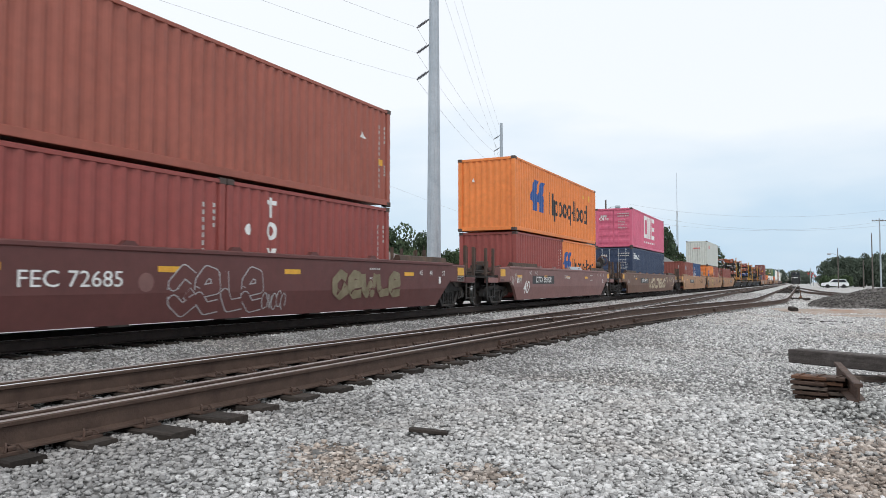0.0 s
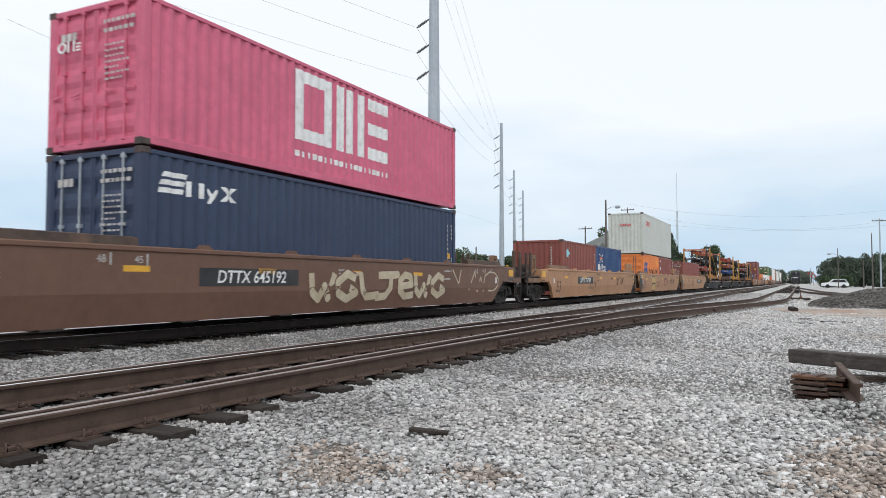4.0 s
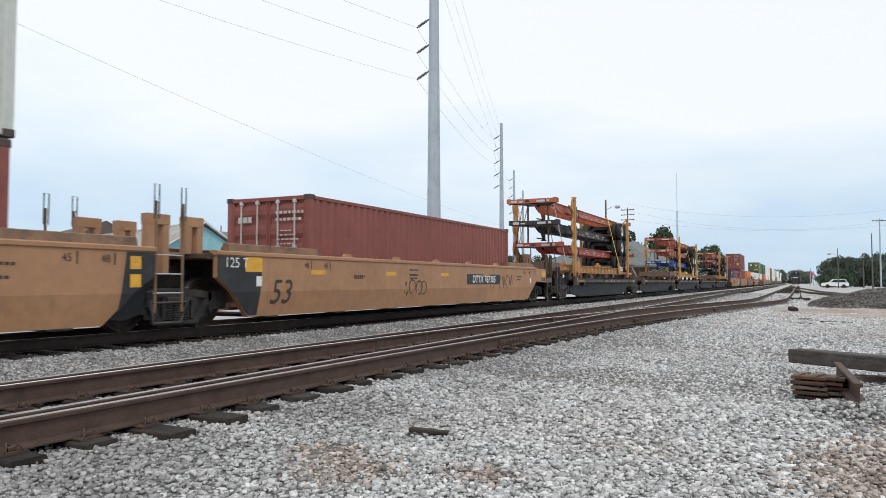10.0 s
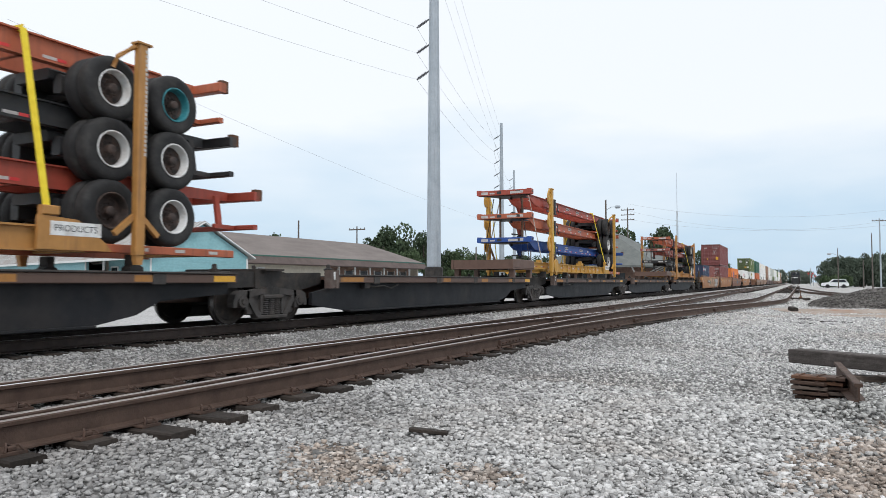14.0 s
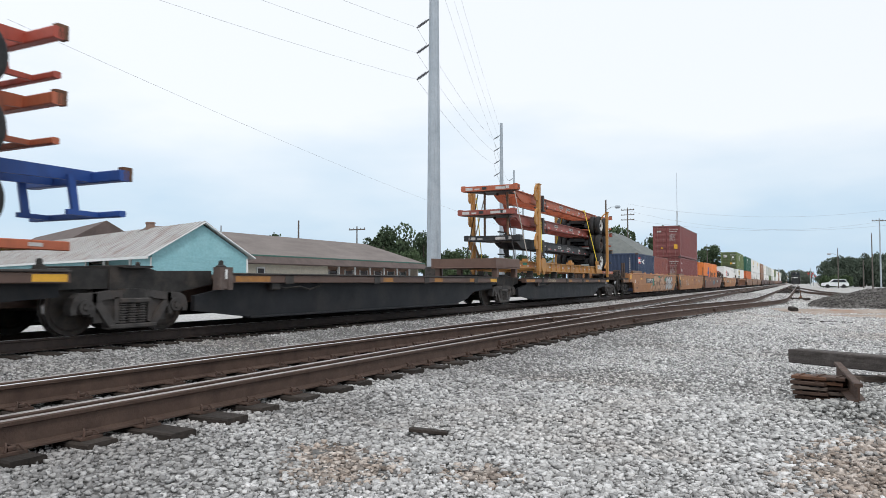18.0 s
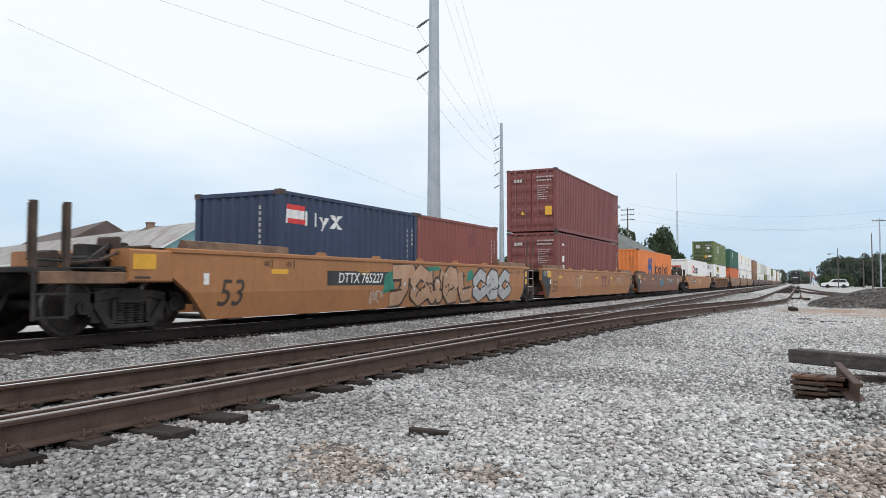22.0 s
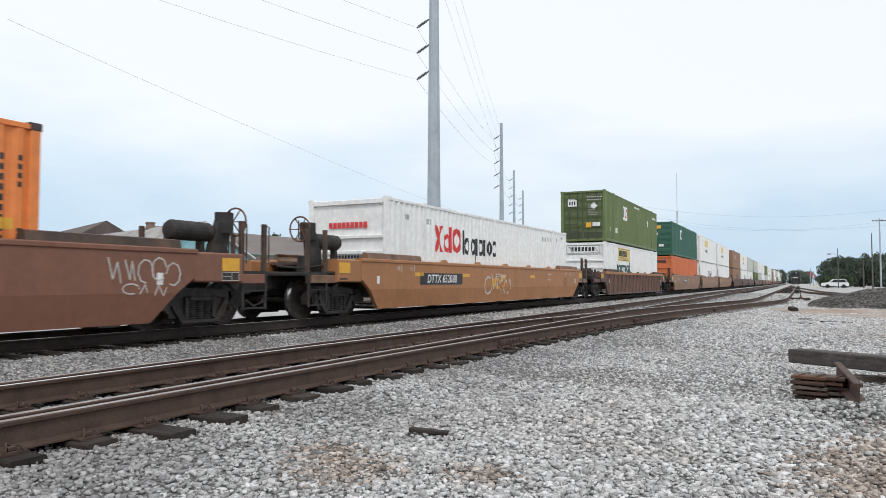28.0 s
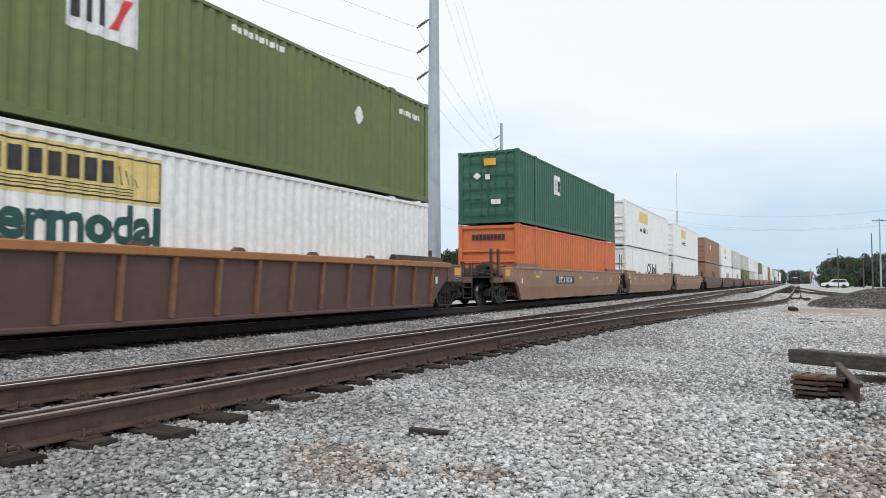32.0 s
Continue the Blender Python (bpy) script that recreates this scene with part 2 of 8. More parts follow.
# ---------------------------------------------------------------- mesh helpers
class Geo:
    """Collects boxes, prisms and lathes into one mesh."""

    def __init__(self):
        self.v, self.f = [], []

    def add(self, verts, faces):
        n = len(self.v)
        self.v += [tuple(p) for p in verts]
        self.f += [tuple(i + n for i in f) for f in faces]
        return self

    def box(self, x0, x1, y0, y1, z0, z1, c=0.0):
        """A box, with its long edges cut off by c."""
        if c <= 0:
            v = [(x, y, z) for z in (z0, z1) for y in (y0, y1) for x in (x0, x1)]
            return self.add(v, [(0, 2, 3, 1), (4, 5, 7, 6), (0, 1, 5, 4), (2, 6, 7, 3), (0, 4, 6, 2), (1, 3, 7, 5)])
        dx, dy, dz = x1 - x0, y1 - y0, z1 - z0
        if dy >= dx and dy >= dz:
            return self.prism([(x0 + c, z0), (x1 - c, z0), (x1, z0 + c), (x1, z1 - c), (x1 - c, z1), (x0 + c, z1), (x0, z1 - c), (x0, z0 + c)], "y", y0, y1)
        if dx >= dz:
            return self.prism([(y0 + c, z0), (y1 - c, z0), (y1, z0 + c), (y1, z1 - c), (y1 - c, z1), (y0 + c, z1), (y0, z1 - c), (y0, z0 + c)], "x", x0, x1)
        return self.prism([(x0 + c, y0), (x1 - c, y0), (x1, y0 + c), (x1, y1 - c), (x1 - c, y1), (x0 + c, y1), (x0, y1 - c), (x0, y0 + c)], "z", z0, z1)

    def prism(self, poly, axis, a, b):
        """A polygon, given in the two other axes in their order, drawn out along the axis from a to b."""
        def put(p, w):
            return {"x": (w, p[0], p[1]), "y": (p[0], w, p[1]), "z": (p[0], p[1], w)}[axis]
        n = len(poly)
        v = [put(p, a) for p in poly] + [put(p, b) for p in poly]
        f = [tuple(range(n)), tuple(range(2 * n - 1, n - 1, -1))]
        f += [(i, i + n, (i + 1) % n + n, (i + 1) % n) for i in range(n)]
        return self.add(v, f)

    def rod(self, p, q, r, n=6, r2=None):
        """A round bar from p to q."""
        p, q = Vector(p), Vector(q)
        d = (q - p).normalized()
        u = d.orthogonal().normalized()
        w = d.cross(u)
        r2 = r if r2 is None else r2
        v = []
        for c, rad in ((p, r), (q, r2)):
            v += [c + rad * (math.cos(2 * math.pi * i / n) * u + math.sin(2 * math.pi * i / n) * w) for i in range(n)]
        f = [tuple(range(n - 1, -1, -1)), tuple(range(n, 2 * n))] + [(i, (i + 1) % n, (i + 1) % n + n, i + n) for i in range(n)]
        return self.add(v, f)

    def bar(self, p, q, wx, wz):
        """A square bar from p to q, wx by wz thick."""
        p, q = Vector(p), Vector(q)
        d = (q - p).normalized()
        side = Vector((1, 0, 0)) if abs(d.x) < 0.9 else Vector((0, 1, 0))
        u = (side - d * side.dot(d)).normalized()
        w = d.cross(u)
        v = [c + a * wx / 2 * u + b * wz / 2 * w for c in (p, q) for a, b in ((-1, -1), (1, -1), (1, 1), (-1, 1))]
        return self.add(v, [(3, 2, 1, 0), (4, 5, 6, 7), (0, 1, 5, 4), (1, 2, 6, 5), (2, 3, 7, 6), (3, 0, 4, 7)])

    def tube(self, pts, r, n=5):
        """A round pipe bent along the points."""
        pts = [Vector(p) for p in pts]
        ref, v, k = Vector((0.31, 0.52, 0.795)), [], len(pts)
        for i, p in enumerate(pts):
            d = (pts[min(k - 1, i + 1)] - pts[max(0, i - 1)])
            d = d.normalized() if d.length > 1e-6 else Vector((0, 0, 1))
            u = (ref - d * ref.dot(d)).normalized()
            w = d.cross(u)
            v += [p + r * (math.cos(2 * math.pi * j / n) * u + math.sin(2 * math.pi * j / n) * w) for j in range(n)]
        f = [tuple(range(n - 1, -1, -1)), tuple(range((k - 1) * n, k * n))]
        f += [(i * n + j, i * n + (j + 1) % n, (i + 1) * n + (j + 1) % n, (i + 1) * n + j) for i in range(k - 1) for j in range(n)]
        return self.add(v, f)

    def lathe(self, prof, axis, c, n=24, caps=True):
        """Rings of (radius, along) turned round the axis through c, closed at both ends if caps is true."""
        v, k = [], len(prof)
        for r, a in prof:
            for i in range(n):
                s, t = r * math.cos(2 * math.pi * i / n), r * math.sin(2 * math.pi * i / n)
                v.append({"x": (c[0] + a, c[1] + s, c[2] + t), "y": (c[0] + s, c[1] + a, c[2] + t), "z": (c[0] + s, c[1] + t, c[2] + a)}[axis])
        f = [tuple(range(n - 1, -1, -1)), tuple(range((k - 1) * n, k * n))] if caps else []
        f += [(j * n + i, j * n + (i + 1) % n, (j + 1) * n + (i + 1) % n, (j + 1) * n + i) for j in range(k - 1) for i in range(n)]
        return self.add(v, f)

    def mesh(self, name, smooth=False):
        me = bpy.data.meshes.new(name)
        me.from_pydata(self.v, [], self.f)
        bm = bmesh.new()
        bm.from_mesh(me)
        bmesh.ops.recalc_face_normals(bm, faces=bm.faces)
        bm.to_mesh(me)
        bm.free()
        if smooth:
            me.shade_smooth()
        return me


def part(name, geo, material, parent, label="", at=None, smooth=False):
    """Links a Geo or a mesh as one mesh object under its thing (or as a thing of its own)."""
    me = geo.mesh(name, smooth) if isinstance(geo, Geo) else geo
    ob = new(name, me)
    if not me.materials:
        me.materials.append(material)
    elif me.materials[0] != material:
        ob.material_slots[0].link = "OBJECT"
        ob.material_slots[0].material = material
    ob.parent = parent
    if at is not None:
        ob.matrix_basis = at
    return tagged(ob, label) if label else ob


def thing(name, m, label, category, group=""):
    ob = new(name)
    ob.empty_display_size = 0.3
    ob.matrix_basis = m
    return tagged(ob, label, category, group)


TEXTS = {}


def letters(text, size, shear=0.0, align="CENTER", bold=0.0):
    """Flat letters as a mesh in the y-z plane that faces +x, to be read from there."""
    key = (text, size, shear, align, bold)
    if key not in TEXTS:
        cu = bpy.data.curves.new("lettering", "FONT")
        cu.body, cu.size, cu.shear, cu.align_x, cu.align_y, cu.offset = text, size, shear, align, "CENTER", bold
        cu.resolution_u = 3
        tmp = bpy.data.objects.new("lettering", cu)
        scene.collection.objects.link(tmp)
        me = bpy.data.meshes.new_from_object(tmp.evaluated_get(bpy.context.evaluated_depsgraph_get()))
        bpy.data.objects.remove(tmp)
        me.transform(Matrix(((0, 0, 1, 0), (1, 0, 0, 0), (0, 1, 0, 0), (0, 0, 0, 1))))
        me.name = "lettering"
        me.materials.clear()
        TEXTS[key] = me
    return TEXTS[key]

# ---------------------------------------------------------------- ground, ballast and tracks
def smooth(a, b, x):
    t = min(1.0, max(0.0, (x - a) / (b - a)))
    return t * t * (3 - 2 * t)


def main_x(y):
    """Centre of the straight middle track, which draws slowly towards the train's."""
    return -5.25 - 0.010 * min(max(y, 0.0), 70.0)


SIDING = [(-60, -5.12), (3, -5.12), (10, -5.03), (14, -4.85), (17, -4.62), (20, -4.30), (24, -3.76), (30, -2.84), (35, -1.98),
          (38, -1.56), (42, -1.40), (50, -1.38), (60, -1.36), (90, -1.35), (420, -1.35)]


def siding_x(y):
    """Centre of the diverging track."""
    ys, xs = [p[0] for p in SIDING], [p[1] for p in SIDING]
    return sum(float(np.interp(y + d, ys, xs)) for d in (-3, -1.5, 0, 1.5, 3)) / 5


SIDING_AT = [siding_x(i * 0.5) for i in range(161)]


def ground_z(x, y):
    edge = SIDING_AT[min(160, max(0, int(y * 2)))]
    bed = 1 - smooth(0.0, 1.0, abs(x - TRAIN_X) - 1.6)
    bed = max(bed, smooth(-8.0, -7.2, x) * (1 - smooth(edge + 1.15, edge + 2.2, x)))
    z = -0.15 + 0.105 * bed
    if -12 < x < 12 and -4 < y < 60:
        z += 0.035 * noise.noise(Vector((x * 0.55, y * 0.55, 0))) * (1 - bed) + 0.012 * noise.noise(Vector((x * 2.1, y * 2.1, 3)))
        z += 0.10 * math.exp(-((x + 2.3) / 0.8) ** 2 - ((y - 9.2) / 1.3) ** 2)
    return z


def graded(stops):
    """Grid lines from (start, step) stops."""
    out = []
    for (a, step), (b, _) in zip(stops, stops[1:]):
        n = max(1, round((b - a) / step))
        out += [a + (b - a) * i / n for i in range(n)]
    return out + [stops[-1][0]]


def make_ground():
    xs = graded([(-900, 150), (-150, 20), (-40, 4), (-14, 0.3), (6, 2), (40, 20), (150, 150), (900, 1)])
    ys = graded([(-300, 60), (-20, 4), (0, 0.3), (34, 1.5), (100, 25), (400, 200), (2600, 1)])
    g = Geo()
    v = [(x, y, ground_z(x, y)) for y in ys for x in xs]
    n = len(xs)
    g.add(v, [(j * n + i, j * n + i + 1, (j + 1) * n + i + 1, (j + 1) * n + i) for j in range(len(ys) - 1) for i in range(n - 1)])
    ob = part("ground", g, ground_mat, None, smooth=True)
    tagged(ob, "pale grey crushed stone ground beside the tracks", "ground", kind="structure")
    # pale road behind the train
    road = Geo().box(-27.0, -15.2, -80, 900, -0.2, -0.1)
    ob = part("road", road, surf("pale_gravel_road", (0.26, 0.255, 0.25), (0.62, 0.61, 0.60), 14, 0.9, bump=0.8, bscale=20, stain=(0.30, 0.29, 0.27),
                                stain_amount=0.5, stain_scale=0.5), None)
    tagged(ob, "pale worn road running along behind the train", "road", kind="structure")


def fast_mesh(name, verts, tris):
    me = bpy.data.meshes.new(name)
    me.vertices.add(len(verts))
    me.vertices.foreach_set("co", verts.astype(np.float32).ravel())
    me.loops.add(tris.size)
    me.loops.foreach_set("vertex_index", tris.astype(np.int32).ravel())
    me.polygons.add(len(tris))
    me.polygons.foreach_set("loop_start", np.arange(0, tris.size, 3, dtype=np.int32))
    me.polygons.foreach_set("loop_total", np.full(len(tris), 3, dtype=np.int32))
    me.update(calc_edges=True)
    me.validate()
    return me


OCTA = (np.array([(1, 0, 0), (-1, 0, 0), (0, 1, 0), (0, -1, 0), (0, 0, 1), (0, 0, -1)], float),
        np.array([(0, 2, 4), (2, 1, 4), (1, 3, 4), (3, 0, 4), (2, 0, 5), (1, 2, 5), (3, 1, 5), (0, 3, 5)]))


BLOCK = (np.array([(x, y, z) for z in (-1, 1) for y in (-1, 1) for x in (-1, 1)], float) * 0.78,
         np.array([(0, 2, 3), (0, 3, 1), (4, 5, 7), (4, 7, 6), (0, 1, 5), (0, 5, 4), (2, 6, 7), (2, 7, 3), (0, 4, 6), (0, 6, 2), (1, 3, 7), (1, 7, 5)]))


def stones(name, spots, lo, hi, rng, flat=0.62, coarse=False):
    """Sharp-edged crushed stones at the spots, joined."""
    base, faces = OCTA if coarse else BLOCK
    n, k = len(spots), len(base)
    size = lo + (hi - lo) * rng.uniform(0, 1, (n, 1, 1)) ** 1.7
    size = size * np.stack([rng.uniform(0.9, 1.35, n), rng.uniform(0.55, 1.0, n), flat * rng.uniform(0.6, 1.25, n)], 1)[:, None, :]
    v = (base[None] + rng.uniform(-0.36, 0.36, (n, k, 3))) * size
    a, b = rng.uniform(0, 6.283, (n, 1)), rng.normal(0, 0.42, (n, 1))
    x, y, z = v[..., 0], v[..., 1], v[..., 2]
    y, z = y * np.cos(b) - z * np.sin(b), y * np.sin(b) + z * np.cos(b)
    x, y = x * np.cos(a) - y * np.sin(a), x * np.sin(a) + y * np.cos(a)
    v = np.stack([x, y, z], -1) + spots[:, None, :]
    f = faces[None] + (np.arange(n) * k)[:, None, None]
    return fast_mesh(name, v.reshape(-1, 3), f.reshape(-1, 3))


def make_ballast():
    # dark sheet added below the stones to deepen the shade in their gaps
    xs, ys = graded([(-13.4, 0.3), (3.8, 1)]), graded([(1.0, 0.3), (21.0, 1)])
    n = len(xs)
    bed = Geo().add([(x, y, ground_z(x, y) + 0.004) for y in ys for x in xs], [(j * n + i, j * n + i + 1, (j + 1) * n + i + 1, (j + 1) * n + i) for j in range(len(ys) - 1) for i in range(n - 1)])
    tagged(part("stone_dust", bed, gap_shade_mat, None, smooth=True), "dark sheet under the ballast for shade between stones", "ground", kind="structure")
    rng = np.random.default_rng(7)
    # bands along the line: from, to, stones a square metre, smallest and largest half width
    bands = [(1.2, 5.0, 2700, 0.010, 0.0255), (5.0, 8.0, 1900, 0.011, 0.0275), (8.0, 13, 1150, 0.014, 0.031), (13, 21, 440, 0.021, 0.040), (21, 38, 130, 0.028, 0.052), (38, 75, 36, 0.040, 0.072)]
    # brown soil has worked up between the stones here: place and reach
    dirty = [(-2.62, 3.85, 0.42), (-2.95, 4.15, 0.3), (-1.78, 4.1, 0.30), (0.45, 4.9, 0.65), (0.62, 6.0, 0.55), (0.25, 5.5, 0.4), (0.75, 6.9, 0.4)]
    for y0, y1, dens, lo, hi in bands:
        x0, x1 = -1.65 * y1 - 0.5, 0.10 * y1 + 0.6
        x0 = max(x0, -12.3)
        n = int((x1 - x0) * (y1 - y0) * dens)
        p = np.stack([rng.uniform(x0, x1, n), rng.uniform(y0, y1, n)], 1)
        keep = (p[:, 0] > -1.65 * p[:, 1] - 0.4) & (p[:, 0] < 0.10 * p[:, 1] + 0.5) & (0.895 * p[:, 1] - 0.444 * p[:, 0] > 2.7)
        p = p[keep & (((p[:, 0] - 7.0) / 6.6) ** 2 + ((p[:, 1] - 31.0) / 5.6) ** 2 > rng.uniform(0.1, 1.1, len(p)))]
        if y0 < 20:     # the ties lie bare between the stones
            k = np.abs((p[:, 1] - 1.65 + 0.2675) % 0.535 - 0.2675) < 0.125
            bare = np.where(p[:, 1] < 3.6, -4.30, np.where(p[:, 1] < 5.2, -3.78, -4.0))
            p = p[~(k & (p[:, 0] > -6.6) & (p[:, 0] < bare) & (rng.uniform(0, 1, len(p)) < 0.85))]
            k = np.abs((p[:, 1] - 1.65 + 0.2675) % 0.535 - 0.2675) < 0.13
            p = p[~(k & (p[:, 0] > -12.35) & (p[:, 0] < -9.68) & (rng.uniform(0, 1, len(p)) < 0.9))]
            p = p[~((p[:, 0] < -6.7) & (rng.uniform(0, 1, len(p)) < 0.3))]
        z = np.array([ground_z(x, y) for x, y in p]) + rng.uniform(-0.024, 0.020, len(p))
        soiled = np.zeros(len(p), bool)
        for a, b, r in dirty:
            soiled |= np.hypot(p[:, 0] - a, p[:, 1] - b) < r * rng.uniform(0.35, 1.15, len(p))
        spots = np.column_stack([p, z])
        ob = part("ballast", stones("ballast", spots[~soiled], lo, hi, rng, coarse=y0 > 7.5), ballast_mat, None)
        tagged(ob, "loose pale grey crushed stone ballast", "ballast", kind="stuff")
        if soiled.any():
            ob = part("soiled_ballast", stones("soiled_ballast", spots[soiled], lo, hi, rng), soiled_mat, None)
            tagged(ob, "crushed stone stained with brown soil", "ballast", kind="stuff")


RAIL_PROFILE = [(-0.076, 0), (0.076, 0), (0.076, 0.012), (0.012, 0.03), (0.009, 0.14), (0.034, 0.15), (0.036, 0.172), (0.030, 0.180), (-0.030, 0.180),
                (-0.036, 0.172), (-0.034, 0.15), (-0.009, 0.14), (-0.012, 0.03), (-0.076, 0.012)]


def sweep(path, prof):
    """A profile in x and z drawn along a path of (x, y) that runs mainly along y."""
    g, k = Geo(), len(prof)
    v = [(x + a, y, b) for x, y in path for a, b in prof]
    f = [(j * k + i, j * k + (i + 1) % k, (j + 1) * k + (i + 1) % k, (j + 1) * k + i) for j in range(len(path) - 1) for i in range(k)]
    return g.add(v, f + [tuple(range(k)), tuple(range((len(path) - 1) * k, len(path) * k))])


def rail(track, centre, offset, y0, y1, bright, step=2.0, metal=None):
    n = max(1, round((y1 - y0) / step))
    path = [(centre(y) + offset, y) for y in (y0 + (y1 - y0) * i / n for i in range(n + 1))]
    r = part("rail", sweep(path, [(a, b + 0.02) for a, b in RAIL_PROFILE]), metal or rail_rust, track)
    part("running_surface", sweep(path, [(-0.004 if bright else -0.022, 0.2005), (0.026, 0.2005), (0.022, 0.2035), (0.0 if bright else -0.018, 0.2035)]), rail_shine if bright else rail_dull, r,
         "polished rail head" if bright else "dull rail head")


def fastening_mesh():
    g = Geo().box(-0.16, 0.16, -0.085, 0.085, 0.0, 0.020, 0.006)
    for s in (-1, 1):
        g.tube([(s * 0.145, -0.05, 0.02), (s * 0.14, -0.04, 0.055), (s * 0.10, -0.02, 0.065), (s * 0.085, 0.02, 0.045), (s * 0.13, 0.045, 0.05), (s * 0.145, 0.06, 0.025)], 0.009, 5)
        g.box(s * 0.12 - 0.016, s * 0.12 + 0.016, -0.025, 0.025, 0.02, 0.05, 0.006)
    return g.mesh("rail_fastening")


TIE_MESHES = {}


def tie_mesh(length):
    key = round(length, 1)
    if key not in TIE_MESHES:
        TIE_MESHES[key] = Geo().box(-key / 2, key / 2, -0.115, 0.115, -0.17, 0.0, 0.012).mesh("tie")
        TIE_MESHES[key].materials.append(timber)
    return TIE_MESHES[key]


def make_tracks():
    rng = random.Random(5)
    fasten = fastening_mesh()
    fasten.materials.append(clip_iron)
    gauge = 0.7525
    tracks = {}
    for key, label in (("train_track", "rail track on dark timber ties carrying the train"),
                       ("middle_track", "rusty rail track with polished rail heads on dark ties"),
                       ("siding_track", "rusty rail track that branches off through a turnout")):
        tracks[key] = tagged(new(key), label, "railway track", kind="structure")
    flat = lambda y: TRAIN_X
    for s in (-1, 1):
        rail(tracks["train_track"], flat, s * gauge, -60, 900, True, 60, rail_shaded)
    rail(tracks["middle_track"], main_x, -gauge, -40, 400, False, 8)
    rail(tracks["middle_track"], main_x, gauge, -40, 400, False, 8)
    rail(tracks["siding_track"], siding_x, -gauge, -40, 420, True, 1.5)
    rail(tracks["siding_track"], siding_x, gauge, -40, 420, False, 1.5)
    # ties near by, one by one
    y = 1.65
    while y < 46:
        j = rng.uniform(-0.04, 0.04)
        a, b = main_x(y) - gauge - 0.55, siding_x(y) + gauge + 0.34
        if b - a < 5.6:
            out = 0.15 if 3.7 < y < 4.6 else rng.uniform(-0.10, 0.02)
            spans = [(a, b + out, "middle_track")]
        else:
            spans = [(a, main_x(y) + gauge + 0.55, "middle_track"), (siding_x(y) - gauge - 0.55, b, "siding_track")]
        for x0, x1, key in spans:
            t = part("tie", tie_mesh(x1 - x0), timber, tracks[key], at=pose((x0 + x1) / 2, y + j, rng.uniform(0.0, 0.018) - (0.0 if y < 22 else 0.045), 0, 0, rng.uniform(-1.2, 1.2)))
            if y < 17:
                for c in (siding_x(y) - gauge + 0.04, main_x(y) + gauge, siding_x(y) + gauge):
                    part("rail_fastening", fasten, clip_iron, t, at=pose(c - (x0 + x1) / 2, 0, 0.001))
        if y > 3.5:
            part("tie", tie_mesh(2.6), timber, tracks["train_track"], at=pose(TRAIN_X + rng.uniform(-0.04, 0.04), y + j, 0, 0, 0, rng.uniform(-1, 1)))
        y += 0.535
    # the far ties, joined
    for key, centre, y0, y1 in (("train_track", flat, 46, 240), ("middle_track", main_x, 46, 200), ("siding_track", siding_x, 46, 200)):
        g, y = Geo(), y0
        while y < y1:
            g.box(centre(y) - 1.3, centre(y) + 1.3, y - 0.115, y + 0.115, -0.17, -0.005 if key == "train_track" else -0.038)
            y += 0.535
        tagged(part("far_ties", g, timber, tracks[key]), kind="stuff")
    # a switch machine's rods and a joint bar beside the near rail
    g = Geo()
    for y in (10.9, 18.5, 26.5):
        for c in (siding_x(y) + gauge, main_x(y) - gauge):
            g.box(c - 0.035, c + 0.035, y - 0.45, y + 0.45, 0.05, 0.14, 0.01)
            for k in range(6):
                g.rod((c - 0.06, y - 0.38 + k * 0.15, 0.095), (c + 0.06, y - 0.38 + k * 0.15, 0.095), 0.014, 6)
    part("joint_bar", g, clip_iron, tracks["siding_track"], "bolted rusty rail joint bars")
    # a spur that leaves the siding far off and runs behind the heap
    spur = lambda y: float(np.interp(y, [40, 50, 62, 72, 84, 95, 115, 140, 160], [6.6, 4.4, 2.5, 1.35, 0.75, 0.35, -0.55, -1.25, -1.35]))
    for s in (-1, 1):
        rail(tracks["siding_track"], spur, s * gauge, 42, 160, False, 5)
    # frog and guard rail where the tracks part
    g = sweep([(main_x(y) + gauge - 0.11, y) for y in (17, 18, 20, 22, 23)], [(a * 0.8, b + 0.02) for a, b in RAIL_PROFILE])
    part("guard_rail", g, rail_rust, tracks["siding_track"])
    g = sweep([(siding_x(y) - gauge + 0.12, y) for y in (16.5, 17.5, 19.5, 21.5)], [(a * 0.8, b + 0.02) for a, b in RAIL_PROFILE])
    part("guard_rail", g, rail_rust, tracks["siding_track"])


make_ground()

# ---------------------------------------------------------------- the train: running gear
TRAIN = []      # every thing that rolls with the train: object, place along the line at the start, height
WHEELS = []     # wheelsets with their place in the truck
WHEEL_R = 0.46


def train_thing(name, y, z, label, category, group=""):
    ob = thing(name, pose(TRAIN_X, y, z), label, category, group)
    TRAIN.append((ob, y, z))
    return ob


